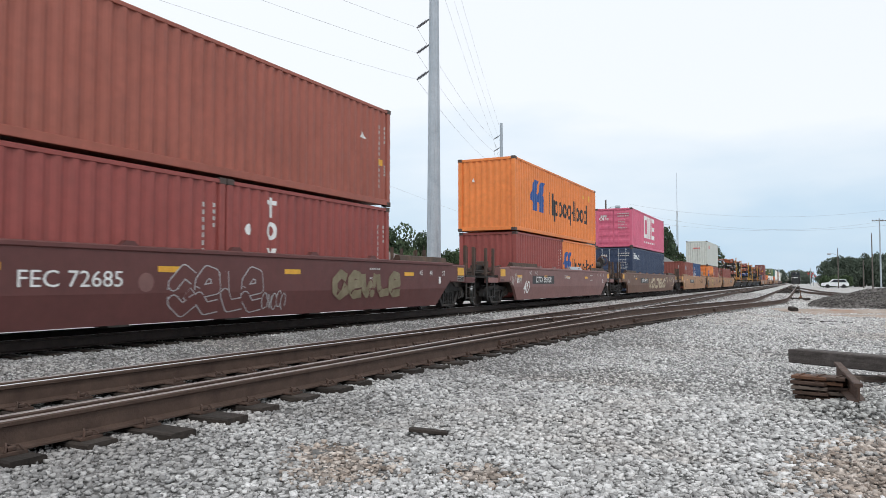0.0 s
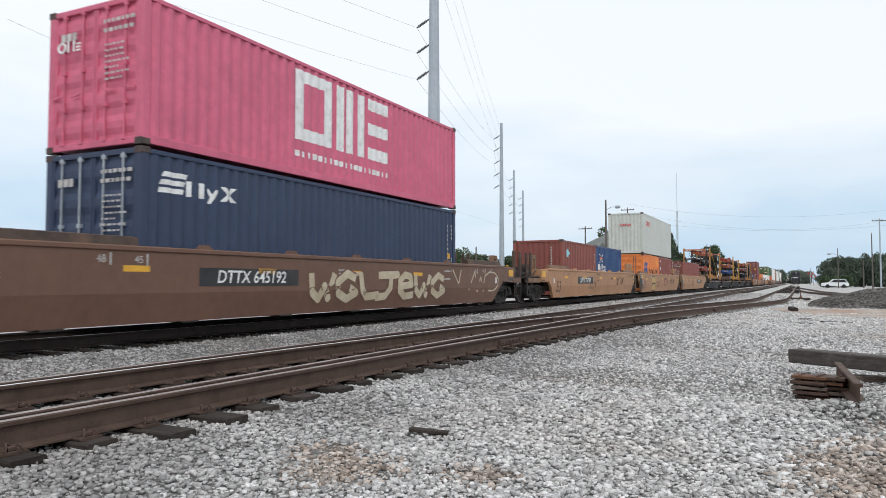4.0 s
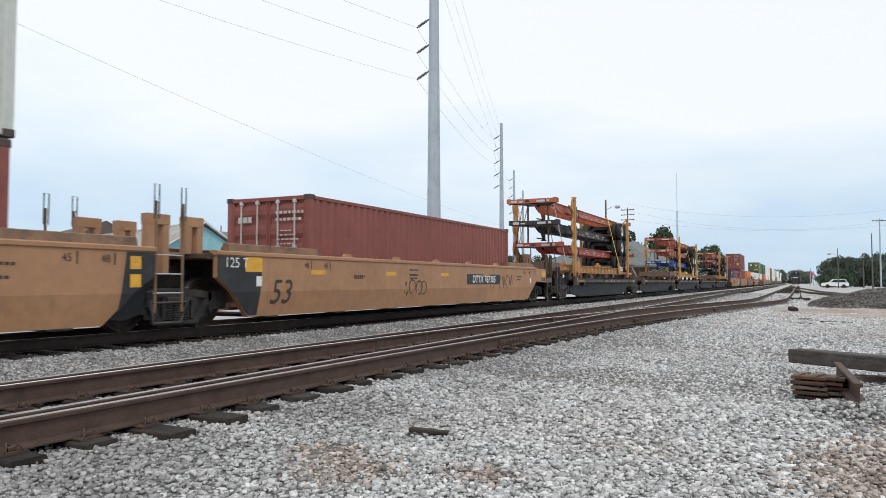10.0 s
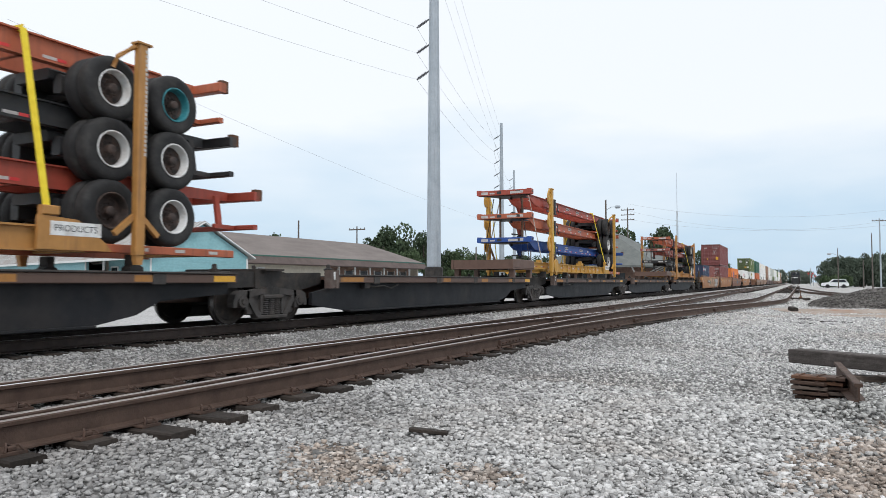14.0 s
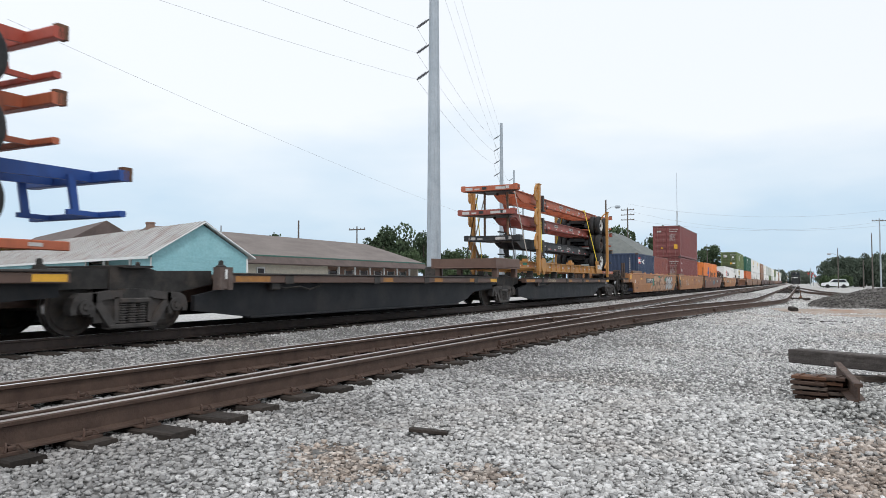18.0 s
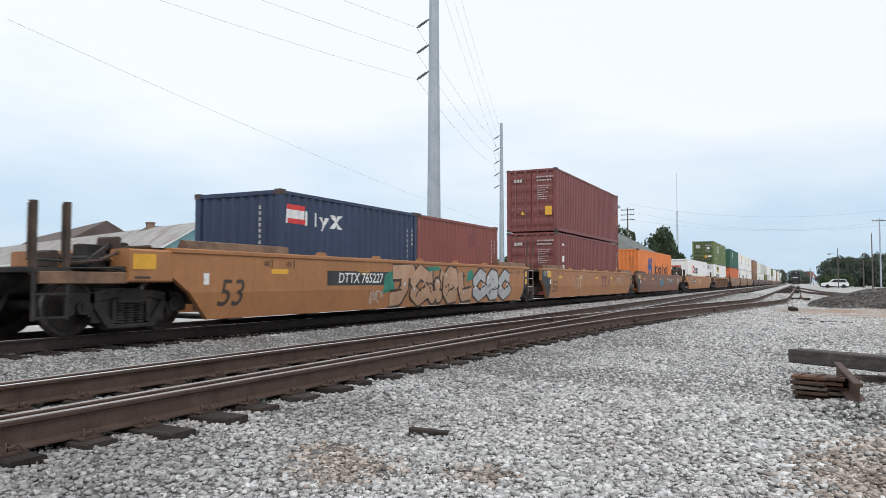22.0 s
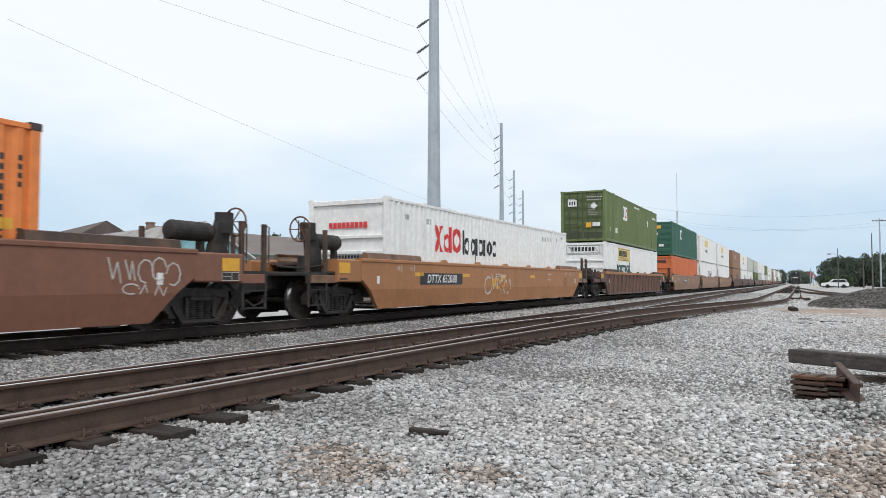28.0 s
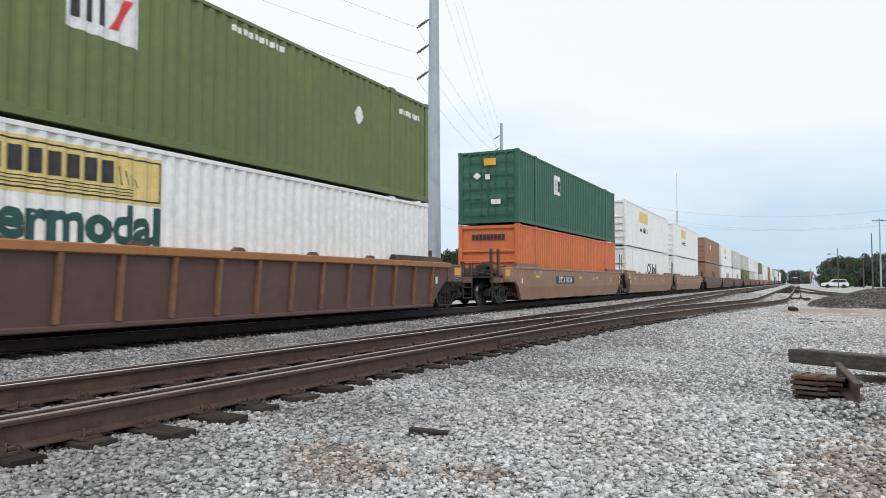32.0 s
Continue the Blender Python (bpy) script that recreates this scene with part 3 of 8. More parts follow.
def truck_meshes():
    sf = Geo()
    T = 0.085
    sf.prism([(-0.78, 0.53), (-0.78, 0.66), (-0.40, 0.71), (0.40, 0.71), (0.78, 0.66), (0.78, 0.53), (0.40, 0.58), (-0.40, 0.58)], "x", -T, T)
    for s in (-1, 1):
        sf.prism([(s * 0.62, 0.54), (s * 0.78, 0.54), (s * 0.46, 0.12), (s * 0.30, 0.12)], "x", -T, T)
        sf.prism([(s * 0.29, 0.19), (s * 0.37, 0.19), (s * 0.37, 0.60), (s * 0.29, 0.60)], "x", -T, T)
        sf.prism([(s * 0.70, 0.52), (s * 0.70, 0.68), (s * 0.98, 0.67), (s * 1.10, 0.60), (s * 1.16, 0.44), (s * 1.14, 0.34), (s * 1.05, 0.34), (s * 1.04, 0.48), (s * 0.96, 0.55), (s * 0.82, 0.55)], "x", -T, T)
        sf.prism([(s * 0.74, 0.30), (s * 0.82, 0.30), (s * 0.82, 0.56), (s * 0.70, 0.56)], "x", -T, T)
        sf.prism([(s * 0.89 + 0.13 * math.cos(a * 0.5236), 0.46 + 0.12 * math.sin(a * 0.5236)) for a in range(12)], "x", -0.07, 0.11)
        sf.prism([(s * 0.89 + 0.065 * math.cos(a * 0.7854), 0.46 + 0.065 * math.sin(a * 0.7854)) for a in range(8)], "x", 0.10, 0.125)
        sf.box(-0.03, 0.03, s * 0.53 - 0.18, s * 0.53 + 0.18, 0.20, 0.60)
    sf.box(-0.10, 0.10, -0.46, 0.46, 0.09, 0.17, 0.02)
    sf.box(-0.12, 0.12, -0.29, 0.29, 0.50, 0.585, 0.02)
    spring = Geo()
    for k in (-0.19, 0.0, 0.19):
        prof = []
        for i in range(8):
            z = 0.175 + i * 0.041
            prof += [(0.075, z), (0.096, z + 0.012), (0.096, z + 0.026), (0.075, z + 0.036)]
        spring.lathe(prof, "z", (0.01, k, 0), 10)
    bolster = Geo().box(-1.15, 1.15, -0.22, 0.22, 0.52, 0.74, 0.04).box(-0.35, 0.35, -0.35, 0.35, 0.62, 0.82, 0.03)
    bolster.box(-1.02, 1.02, -0.30, 0.30, 0.16, 0.54)
    for s in (-1, 1):
        bolster.bar((-0.85, s * 0.55, 0.42), (0.85, s * 0.55, 0.42), 0.10, 0.10)
    ws = Geo()
    prof = [(0.09, -0.03), (0.15, -0.01), (0.34, 0.02), (0.39, -0.05), (0.485, -0.055), (0.487, -0.02), (0.462, -0.015), (0.457, 0.07), (0.40, 0.075), (0.36, 0.045), (0.15, 0.06), (0.09, 0.09)]
    for s in (-1, 1):
        ws.lathe([(r, s * a) for r, a in prof], "x", (s * 0.735, 0, 0), 22)
        ws.rod((s * 0.7, 0, 0), (s * 1.16, 0, 0), 0.10, 12)
        for k in range(3):
            a = k * 2.094
            ws.rod((s * 1.16, 0.055 * math.cos(a), 0.055 * math.sin(a)), (s * 1.185, 0.055 * math.cos(a), 0.055 * math.sin(a)), 0.018, 6)
    ws.rod((-0.8, 0, 0), (0.8, 0, 0), 0.085, 12)
    wheels = ws.mesh("wheelset", False)
    wheels.materials.append(wheel_mat)
    wheels.materials.append(tread_mat)
    for f in wheels.polygons:
        if 0.44 < math.hypot(f.center.y, f.center.z) < 0.466 and abs(f.normal.x) < 0.5:
            f.material_index = 1
    return {"side_frame": sf.mesh("side_frame"), "spring": spring.mesh("spring_group"), "bolster": bolster.mesh("truck"),
            "wheelset": wheels}


TRUCK = truck_meshes()


def truck(car, oy, far=False, metal=None):
    metal = metal or grime
    t = part("truck", TRUCK["bolster"], grime, car, "grimy cast steel wheel truck", at=pose(0, oy, 0))
    for s in (-1, 1):
        part("side_frame", TRUCK["side_frame"], metal, t, at=pose(s * 1.06, 0, 0, 0, 0, 0 if s > 0 else 180))
        if not far:
            part("spring_nest", TRUCK["spring"], metal, t, at=pose(s * 1.06, 0, 0, 0, 0, 0 if s > 0 else 180))
        w = part("wheelset", TRUCK["wheelset"], wheel_mat, t, at=pose(0, s * 0.89, WHEEL_R))
        WHEELS.append((w, s))
    return t


# ---------------------------------------------------------------- containers
def corrugation(a, b, pitch, depth):
    """Break lines along a corrugated sheet: place and depth behind the outer face."""
    n = max(2, round((b - a) / pitch))
    p = (b - a) / n
    out = [(a, depth)]
    for i in range(n):
        s = a + i * p
        out += [(s + 0.13 * p, depth), (s + 0.37 * p, 0.0), (s + 0.63 * p, 0.0), (s + 0.87 * p, depth)]
    return out + [(b, depth)]


MESHES = {}


def cached(key, build):
    if key not in MESHES:
        MESHES[key] = build()
    return MESHES[key]


def zigzag_x(line, x, z0, z1, sign=1):
    """A corrugated sheet along y whose outer face lies at x."""
    g, n = Geo(), len(line)
    v = [(x - sign * d, s, z) for z in (z0, z1) for s, d in line] + [(x - sign * 0.10, line[0][0], z) for z in (z0, z1)] + [(x - sign * 0.10, line[-1][0], z) for z in (z0, z1)]
    f = [(i, i + 1, n + i + 1, n + i) for i in range(n - 1)]
    return g.add(v, f)


def zigzag_y(line, y, z0, z1):
    g, n = Geo(), len(line)
    v = [(s, y + d, z) for z in (z0, z1) for s, d in line]
    return g.add(v, [(i, i + 1, n + i + 1, n + i) for i in range(n - 1)])


def container(y, z, L, H, colour, label, end="wall", W=2.438, domestic=False, detail=2, group="containers on the train", rods=None, doors=None, depth=0.038):
    """A corrugated steel container; its leading end at y is a plain wall, ribbed or a pair of doors."""
    c = train_thing("shipping_container", y + L / 2, z, label, "container", group)
    key = (L, H, W, domestic, depth)
    line = corrugation(-L / 2 + 0.17, L / 2 - 0.17, 0.28 if not domestic else 0.30, depth if not domestic else 0.040)
    x = W / 2 - 0.008
    c["half"] = L / 2
    for s in (-1, 1):
        if s == 1 or detail > 1:
            part("side_wall", cached(("side", s) + key, lambda: zigzag_x(line, s * x, 0.12, H - 0.10, s).mesh("side_wall")), colour, c)
        part("bottom_rail", cached(("brail", s) + key, lambda: Geo().box(min(s * (W / 2 - 0.06), s * W / 2), max(s * (W / 2 - 0.06), s * W / 2), -L / 2 + 0.12, L / 2 - 0.12, 0.02, 0.17, 0.008).mesh("bottom_rail")), colour, c)
        part("top_rail", cached(("trail", s) + key, lambda: Geo().box(min(s * (W / 2 - 0.06), s * W / 2), max(s * (W / 2 - 0.06), s * W / 2), -L / 2 + 0.12, L / 2 - 0.12, H - 0.11, H - 0.03, 0.008).mesh("top_rail")), colour, c)
    roof_line = corrugation(-L / 2 + 0.1, L / 2 - 0.1, 0.42, 0.02)

    def roof():
        g, n = Geo(), len(roof_line)
        v = [(xx, s, H - 0.035 - d) for xx in (-W / 2 + 0.02, W / 2 - 0.02) for s, d in roof_line]
        return g.add(v, [(i, i + 1, n + i + 1, n + i) for i in range(n - 1)]).box(-W / 2 + 0.02, W / 2 - 0.02, -L / 2 + 0.05, L / 2 - 0.05, 0.06, 0.14).mesh("roof")
    part("roof", cached(("roof",) + key, roof), colour, c)
    for sx in (-1, 1):
        for sy in (-1, 1):
            px, py = sx * (W / 2 - 0.085), sy * (L / 2 - 0.085)
            part("corner_post", cached(("post",) + key, lambda: Geo().box(-0.083, 0.083, -0.083, 0.083, 0.1, H - 0.1, 0.02).mesh("corner_post")), colour, c, at=pose(px, py, 0))
            if detail > 1:
                for zz in (0.0, H - 0.118):
                    part("corner_casting", cached("casting", lambda: Geo().box(-0.089, 0.089, -0.089, 0.089, 0.0, 0.118, 0.012).mesh("corner_casting")), colour if domestic else casting_dark, c, at=pose(px + sx * 0.001, py - sy * 0.002, zz))
        if domestic:
            for sy in (-1, 1):
                part("lift_post", cached(("lift",) + key, lambda: Geo().box(-0.05, 0.05, -0.10, 0.10, 0.05, H - 0.02, 0.015).box(-0.06, 0.06, -0.12, 0.12, H - 0.13, H + 0.005, 0.01).mesh("lift_post")), colour, c, at=pose(sx * (W / 2 - 0.045), sy * 6.0, 0))
    # leading end
    yf = -L / 2
    if end == "wall":
        part("end_wall", cached(("ewall",) + key, lambda: zigzag_y(corrugation(-W / 2 + 0.16, W / 2 - 0.16, 0.25, 0.04), yf + 0.02, 0.12, H - 0.1).mesh("end_wall")), colour, c)
        for z0, z1 in ((0.02, 0.16), (H - 0.12, H - 0.02)):
            part("end_rail", Geo().box(-W / 2 + 0.16, W / 2 - 0.16, yf + 0.005, yf + 0.09, z0, z1, 0.01), colour, c)
    elif end == "ribs":
        def ribs():
            line = [(0.08, 0.085)]
            for zz, hh in [(0.12 + k * 0.42, 0.07) for k in range(5)] + [(H - 0.17, 0.11)]:
                line += [(zz - 0.02, 0.085), (zz, 0.012), (zz + hh, 0.012), (zz + hh + 0.02, 0.085)]
            n = len(line)
            return Geo().add([(x2, yf + d, zz) for x2 in (-W / 2 + 0.16, W / 2 - 0.16) for zz, d in line], [(i, i + 1, n + i + 1, n + i) for i in range(n - 1)]).mesh("end_wall")
        part("end_wall", cached(("ribs",) + key, ribs), colour, c)
    else:
        def leaf(s):
            g = Geo()
            a, b = (0.01, W / 2 - 0.165) if s > 0 else (-W / 2 + 0.165, -0.01)
            levels = corrugation(0.16, H - 0.12, (H - 0.28) / 5, 0.030)
            n = len(levels)
            g.add([(xx, yf + 0.03 + d, zz) for xx in (a, b) for zz, d in levels], [(i, i + 1, n + i + 1, n + i) for i in range(n - 1)])
            g.box(a, a + 0.05, yf + 0.02, yf + 0.07, 0.14, H - 0.11, 0.01).box(b - 0.05, b, yf + 0.02, yf + 0.07, 0.14, H - 0.11, 0.01)
            return g.mesh("door")
        rod_mat = rods or colour
        for s in (-1, 1):
            d = part("door", cached(("leaf", s) + key, lambda: leaf(s)), doors or colour, c)
            for k in (0.30, 0.78):
                g = Geo().rod((s * k, yf + 0.005, 0.10), (s * k, yf + 0.005, H - 0.08), 0.018, 6)
                for zz in (0.14, 0.75, H * 0.55, H - 0.14):
                    g.box(s * k - 0.045, s * k + 0.045, yf - 0.012, yf + 0.04, zz - 0.035, zz + 0.035, 0.008)
                g.bar((s * k, yf - 0.005, 1.02), (s * (k + 0.26), yf - 0.005, 0.98), 0.02, 0.035)
                part("lock_rod", cached(("rod", s, k) + key, lambda: g.mesh("lock_rod")), rod_mat, d)
        for z0, z1 in ((0.02, 0.15), (H - 0.12, H - 0.02)):
            part("end_rail", Geo().box(-W / 2 + 0.16, W / 2 - 0.16, yf + 0.002, yf + 0.08, z0, z1, 0.01), colour, c)
    if detail > 1:   # trailing end closes the box
        part("rear_wall", Geo().box(-W / 2 + 0.1, W / 2 - 0.1, L / 2 - 0.06, L / 2 - 0.02, 0.1, H - 0.05), colour, c)
    CORR[c.name] = (line, x)
    return c


CORR = {}


def polys(shapes):
    """A flat bmesh in the y-z plane from outlines."""
    bm = bmesh.new()
    for sh in shapes:
        bm.faces.new([bm.verts.new((0, a, b)) for a, b in sh])
    return bm


def decal(c, source, material, y, z, name="marking", label="", lift=0.004):
    """Painted marking on a container's side, following its corrugation. y is measured from the leading end."""
    bm = bmesh.new()
    if isinstance(source, bpy.types.Mesh):
        bm.from_mesh(source)
    else:
        bm.free()
        bm = polys(source)
    y = y - c["half"]
    line, x = CORR[c.name]
    bmesh.ops.translate(bm, verts=bm.verts, vec=(0, y, z))
    lo, hi = min(v.co.y for v in bm.verts), max(v.co.y for v in bm.verts)
    for s, _ in line:
        if lo < s < hi:
            bmesh.ops.bisect_plane(bm, geom=bm.verts[:] + bm.edges[:] + bm.faces[:], plane_co=(0, s, 0), plane_no=(0, 1, 0), dist=1e-5)
    ss, dd = [p[0] for p in line], [p[1] for p in line]
    for v in bm.verts:
        v.co.x = x - float(np.interp(v.co.y, ss, dd)) + lift
    me = bpy.data.meshes.new(name)
    bm.to_mesh(me)
    bm.free()
    ob = part(name, me, material, c, label)
    return tagged(ob, kind="stuff") if not isinstance(source, bpy.types.Mesh) and len(source) > 1 else ob


def on_side(bm, x):
    """Lays a flat bmesh on the side of a well, bent at the crease."""
    bmesh.ops.bisect_plane(bm, geom=bm.verts[:] + bm.edges[:] + bm.faces[:], plane_co=(0, 0, CREASE), plane_no=(0, 0, 1), dist=1e-5)
    for v in bm.verts:
        v.co.x = leaned(x, v.co.z)


def flat_mark(parent, shapes, material, x, name="marking", label=""):
    """Painted marking on a flat side facing the camera's side of the line."""
    bm = polys(shapes)
    if parent.name.startswith("well_car"):
        on_side(bm, x)
    else:
        for v in bm.verts:
            v.co.x = x
    me = bpy.data.meshes.new(name)
    bm.to_mesh(me)
    bm.free()
    ob = part(name, me, material, parent, label)
    return tagged(ob, kind="stuff") if len(shapes) > 1 else ob


def side_text(car, text, size, material, y, z, label="", shear=0.0, bold=0.0, x=1.508, wide=1.0):
    """Lettering on the side of a well."""
    bm = bmesh.new()
    bm.from_mesh(letters(text, size, shear, bold=bold))
    for v in bm.verts:
        v.co.y, v.co.z = v.co.y * wide + y, v.co.z + z
    on_side(bm, x)
    me = bpy.data.meshes.new("lettering")
    bm.to_mesh(me)
    bm.free()
    return tagged(part("lettering", me, material, car, label), kind="stuff")


def end_mark(c, shapes, material, name="marking", label="", lift=0.02):
    """Marking on the leading end; outlines in x and z."""
    g = Geo()
    for sh in shapes:
        g.prism(sh, "y", -c["half"] - lift, -c["half"] - lift + 0.006)
    ob = part(name, g, material, c, label)
    return tagged(ob, kind="stuff") if len(shapes) > 1 else ob


def rect(a, b, w, h):
    return [(a, b), (a + w, b), (a + w, b + h), (a, b + h)]


def bars(a, b, w, h, n, gap=0.25):
    """A line of short bars in place of small lettering."""
    out = []
    step = w / n
    for i in range(n):
        out.append(rect(a + i * step, b, step * (1 - gap), h))
    return out


def column(a, top, h, n, w=0.12):
    """Small upright lettering as bars, one below the other."""
    return [rect(a, top - (i + 1) * h / n, w, h / n * 0.62) for i in range(n)]


def slant(a, b, w, h, k):
    return [(a, b), (a + w, b), (a + w + k, b + h), (a + k, b + h)]


# ---------------------------------------------------------------- well cars
CREASE, SLOPE = 0.66, 0.16      # below the crease the sides of the wells lean inwards


def leaned(x, z):
    """The place of the well's side at the height z, for a mark that lies at x above the crease."""
    return x - math.copysign(max(0.0, CREASE - z) * SLOPE, x)


def well_side(ht, hb, s, top=1.40, bottom=0.17, lean=True):
    rows = [(top, ht, 1.50), (0.93, ht, 1.50 if lean else 1.467), (CREASE, ht - 0.40, 1.50 if lean else 1.448), (bottom, hb, leaned(1.50, bottom) if lean else 1.415)]
    g = Geo()
    v = []
    for z, h, x in rows:
        v += [(s * x, -h, z), (s * x, h, z), (s * (x - 0.10), h, z), (s * (x - 0.10), -h, z)]
    f = [(0, 1, 2, 3), (12, 13, 14, 15)]
    for r in range(3):
        a = r * 4
        f += [(a + i, a + (i + 1) % 4, a + 4 + (i + 1) % 4, a + 4 + i) for i in range(4)]
    return g.add(v, f).mesh("side_panel")


def well_unit(car, oy, ht, colour, left="end", right="end", ribs=False, chord=None, far=False, brake=None, rails=None, boxes=None, arches=False):
    """One well of a container car: sides, end frames, platforms, rails and ladders round y = oy."""
    hb = ht - 0.9
    for s in (-1, 1):
        sp = part("side_panel", cached(("well", ht, s, ribs), lambda: well_side(ht, hb, s, lean=not ribs)), colour, car, at=pose(0, oy, 0))
        part("top_chord", cached(("chord", ht, s, ribs), lambda: Geo().box(min(s * 1.34, s * 1.525), max(s * 1.34, s * 1.525 + s * 0.05 * ribs), -ht - 0.02, ht + 0.02, 1.27 if ribs else 1.33, 1.425, 0.02).mesh("top_chord")), chord or colour, car, at=pose(0, oy, 0))
        if not far:
            for e in (-1, 1):
                g = Geo().prism([(min(s * 1.5, s * 1.24), 1.40), (max(s * 1.5, s * 1.24), 1.40), (s * 1.46, 1.56), (s * 1.34, 1.58)], "y", *sorted((e * (ht - 0.32), e * (ht - 3.1))))
                part("container_guide", g, umber_post if colour.name.endswith(("tan", "ochre")) else grimy_end, car, at=pose(0, oy, 0))
            block = cached(("block", s), lambda: Geo().prism([(-0.18, 1.42), (0.18, 1.42), (0.08, 1.50), (-0.08, 1.50)], "x", *sorted((s * 1.40, s * 1.50))).mesh("guide_block"))
            for k in range(-2, 3):
                part("guide_block", block, colour, car, at=pose(0, oy + k * ht * 0.26, 0))
        if ribs:
            k, n = 0, round(2 * hb / 1.08)
            rib = cached(("rib", s), lambda: Geo().prism([(s * 1.40, 0.24), (s * 1.475, 0.24), (s * 1.56, 1.27), (s * 1.48, 1.27)], "y", -0.045, 0.045).mesh("rib"))
            for k in range(n + 1):
                part("rib", rib, rib_rust, sp, at=pose(0, -hb + 0.15 + k * (2 * hb - 0.3) / n, 0))
            part("bottom_sill", Geo().box(min(s * 1.32, s * 1.46), max(s * 1.32, s * 1.46), -hb, hb, 0.13, 0.22, 0.02), colour, car, at=pose(0, oy, 0))
    beam = cached("floor_beam", lambda: Geo().box(-1.42, 1.42, -0.2, 0.2, 0.14, 0.22, 0.02).mesh("floor_beam"))
    for k in range(-3, 4) if not far else (-3, 3):
        part("floor_beam", beam, grime, car, at=pose(0, oy + k * hb / 3.3, 0))
    for e, kind in ((-1, left), (1, right)):
        if kind == "end":
            well_end(car, oy + e * ht, e, colour, chord or colour, far, brake == e, brake == "low" and e < 0, (rails or {}).get(e, (1.30, 1.95)), (boxes or {}).get(e, 1.0), arches)
        elif kind == "joint":
            joint_end(car, oy + e * ht, e, colour, far)


def well_end(car, y, e, colour, chord, far, brake, low_tank=False, rails=(1.30, 1.95), box=1.0, arches=False):
    """The outer end of a car: bulkhead, platform over the truck, coupler, posts and steps."""
    Y = lambda d: y + e * d
    span = lambda a, b: sorted((Y(a), Y(b)))
    for s in (-1, 1):
        sx = sorted((s * 1.05, s * 1.495))
        b = part("end_box", Geo().box(*sx, *span(-0.02, box), 0.84, 1.38, 0.03), colour, car)
        if s > 0:
            if e > 0:
                flat_mark(car, [rect(Y(box - 0.56), 1.05, 0.46, 0.24)], yellow_mark, 1.504, "reflector", "yellow reflective patch")
                a = Y(box - 0.56)
                flat_mark(b, [rect(a, 0.87, 0.46, 0.16)], spray_dark, 1.498, "data_panel", "dark data panel")
                flat_mark(b, [rect(a, 0.87, 0.46, 0.012), rect(a, 1.018, 0.46, 0.012), rect(a, 0.884, 0.012, 0.132), rect(a + 0.448, 0.884, 0.012, 0.132), rect(a + 0.25, 0.884, 0.01, 0.132), rect(a + 0.02, 0.945, 0.22, 0.01)], faint_mark, 1.501, "panel_lines", "thin white panel lines")
            else:
                flat_mark(car, [rect(Y(box - 0.06), 1.05, 0.46, 0.25)], yellow_mark, 1.504, "reflector", "yellow reflective patch")
                flat_mark(b, [rect(Y(box - 0.10), 0.90, 0.32, 0.035)], spray_dark, 1.499, "data_panel", "small dark data line")
            flat_mark(car, [rect(min(Y(-0.85), Y(-0.72)), 0.80, 0.13, 0.2)], white_mark, 1.504, "data_tag", "small white tag")
    part("bulkhead", Geo().box(-1.38, 1.38, *span(-0.85, -0.70), 0.45, 1.40, 0.02).box(-1.40, 1.40, *span(-0.9, 0.3), 1.26, 1.36, 0.02), grimy_end, car)
    part("centre_sill", Geo().box(-0.34, 0.34, *span(-0.9, 2.1), 0.66, 1.06, 0.04), grime, car)
    part("platform", Geo().box(-1.42, 1.42, *span(0.78, 1.02), 1.00, 1.09, 0.01).box(-1.42, 1.42, *span(rails[0] - 0.05, rails[1] + 0.07), 0.98, 1.06, 0.01).box(-0.6, 0.6, *span(0.8, 2.0), 1.02, 1.08), grime, car)
    truck(car, Y(0.50), far)
    g = Geo().box(-0.10, 0.10, *span(1.95, 2.45), 0.62, 0.82, 0.02).box(-0.19, 0.14, *span(2.36, 2.60), 0.58, 0.88, 0.04)
    g.tube([(0.35, Y(2.05), 0.75), (0.34, Y(2.2), 0.40), (0.30, Y(2.45), 0.32), (0.22, Y(2.6), 0.45)], 0.03, 6)
    part("coupler", g, grime, car, "grimy knuckle coupler with air hose")
    if far:
        return
    for s in (-1, 1):
        g = Geo()
        r0, r1 = rails
        tall = 1.50 if chord != colour else 2.02
        for d, z1 in ((r0, tall), (r1, tall - 0.02)):
            g.box(s * 1.36 - 0.045, s * 1.36 + 0.045, *sorted((Y(d - 0.045), Y(d + 0.045))), 0.95, z1, 0.008)
            g.tube([(s * 1.40, Y(d + 0.10), 1.2), (s * 1.40, Y(d + 0.10), z1 - 0.05), (s * 1.38, Y(d), z1 - 0.02)], 0.016, 5)
        part("handrail", g, grimy_end, car)
        g = Geo()
        for d in rails:
            g.box(s * 1.40 - 0.02, s * 1.40 + 0.02, *sorted((Y(d - 0.03), Y(d + 0.03))), 0.30, 1.0, 0.006)
        for z in (0.32, 0.66):
            g.box(s * 1.40 - 0.03, s * 1.40 + 0.03, *span(r0, r1), z, z + 0.03)
        g.tube([(s * 1.42, Y(0.85), 1.02), (s * 1.42, Y(1.0), 1.06), (s * 1.42, Y(r0), 1.05)], 0.018, 5)
        part("step", g, grime, car)
    part("sill_step", Geo().box(1.28, 1.44, *span(rails[0] - 0.14 if e > 0 else box + 0.004, rails[1] - 0.06), 0.82, 1.0, 0.01), umber_post if colour.name.endswith(("tan", "ochre")) else colour, car)
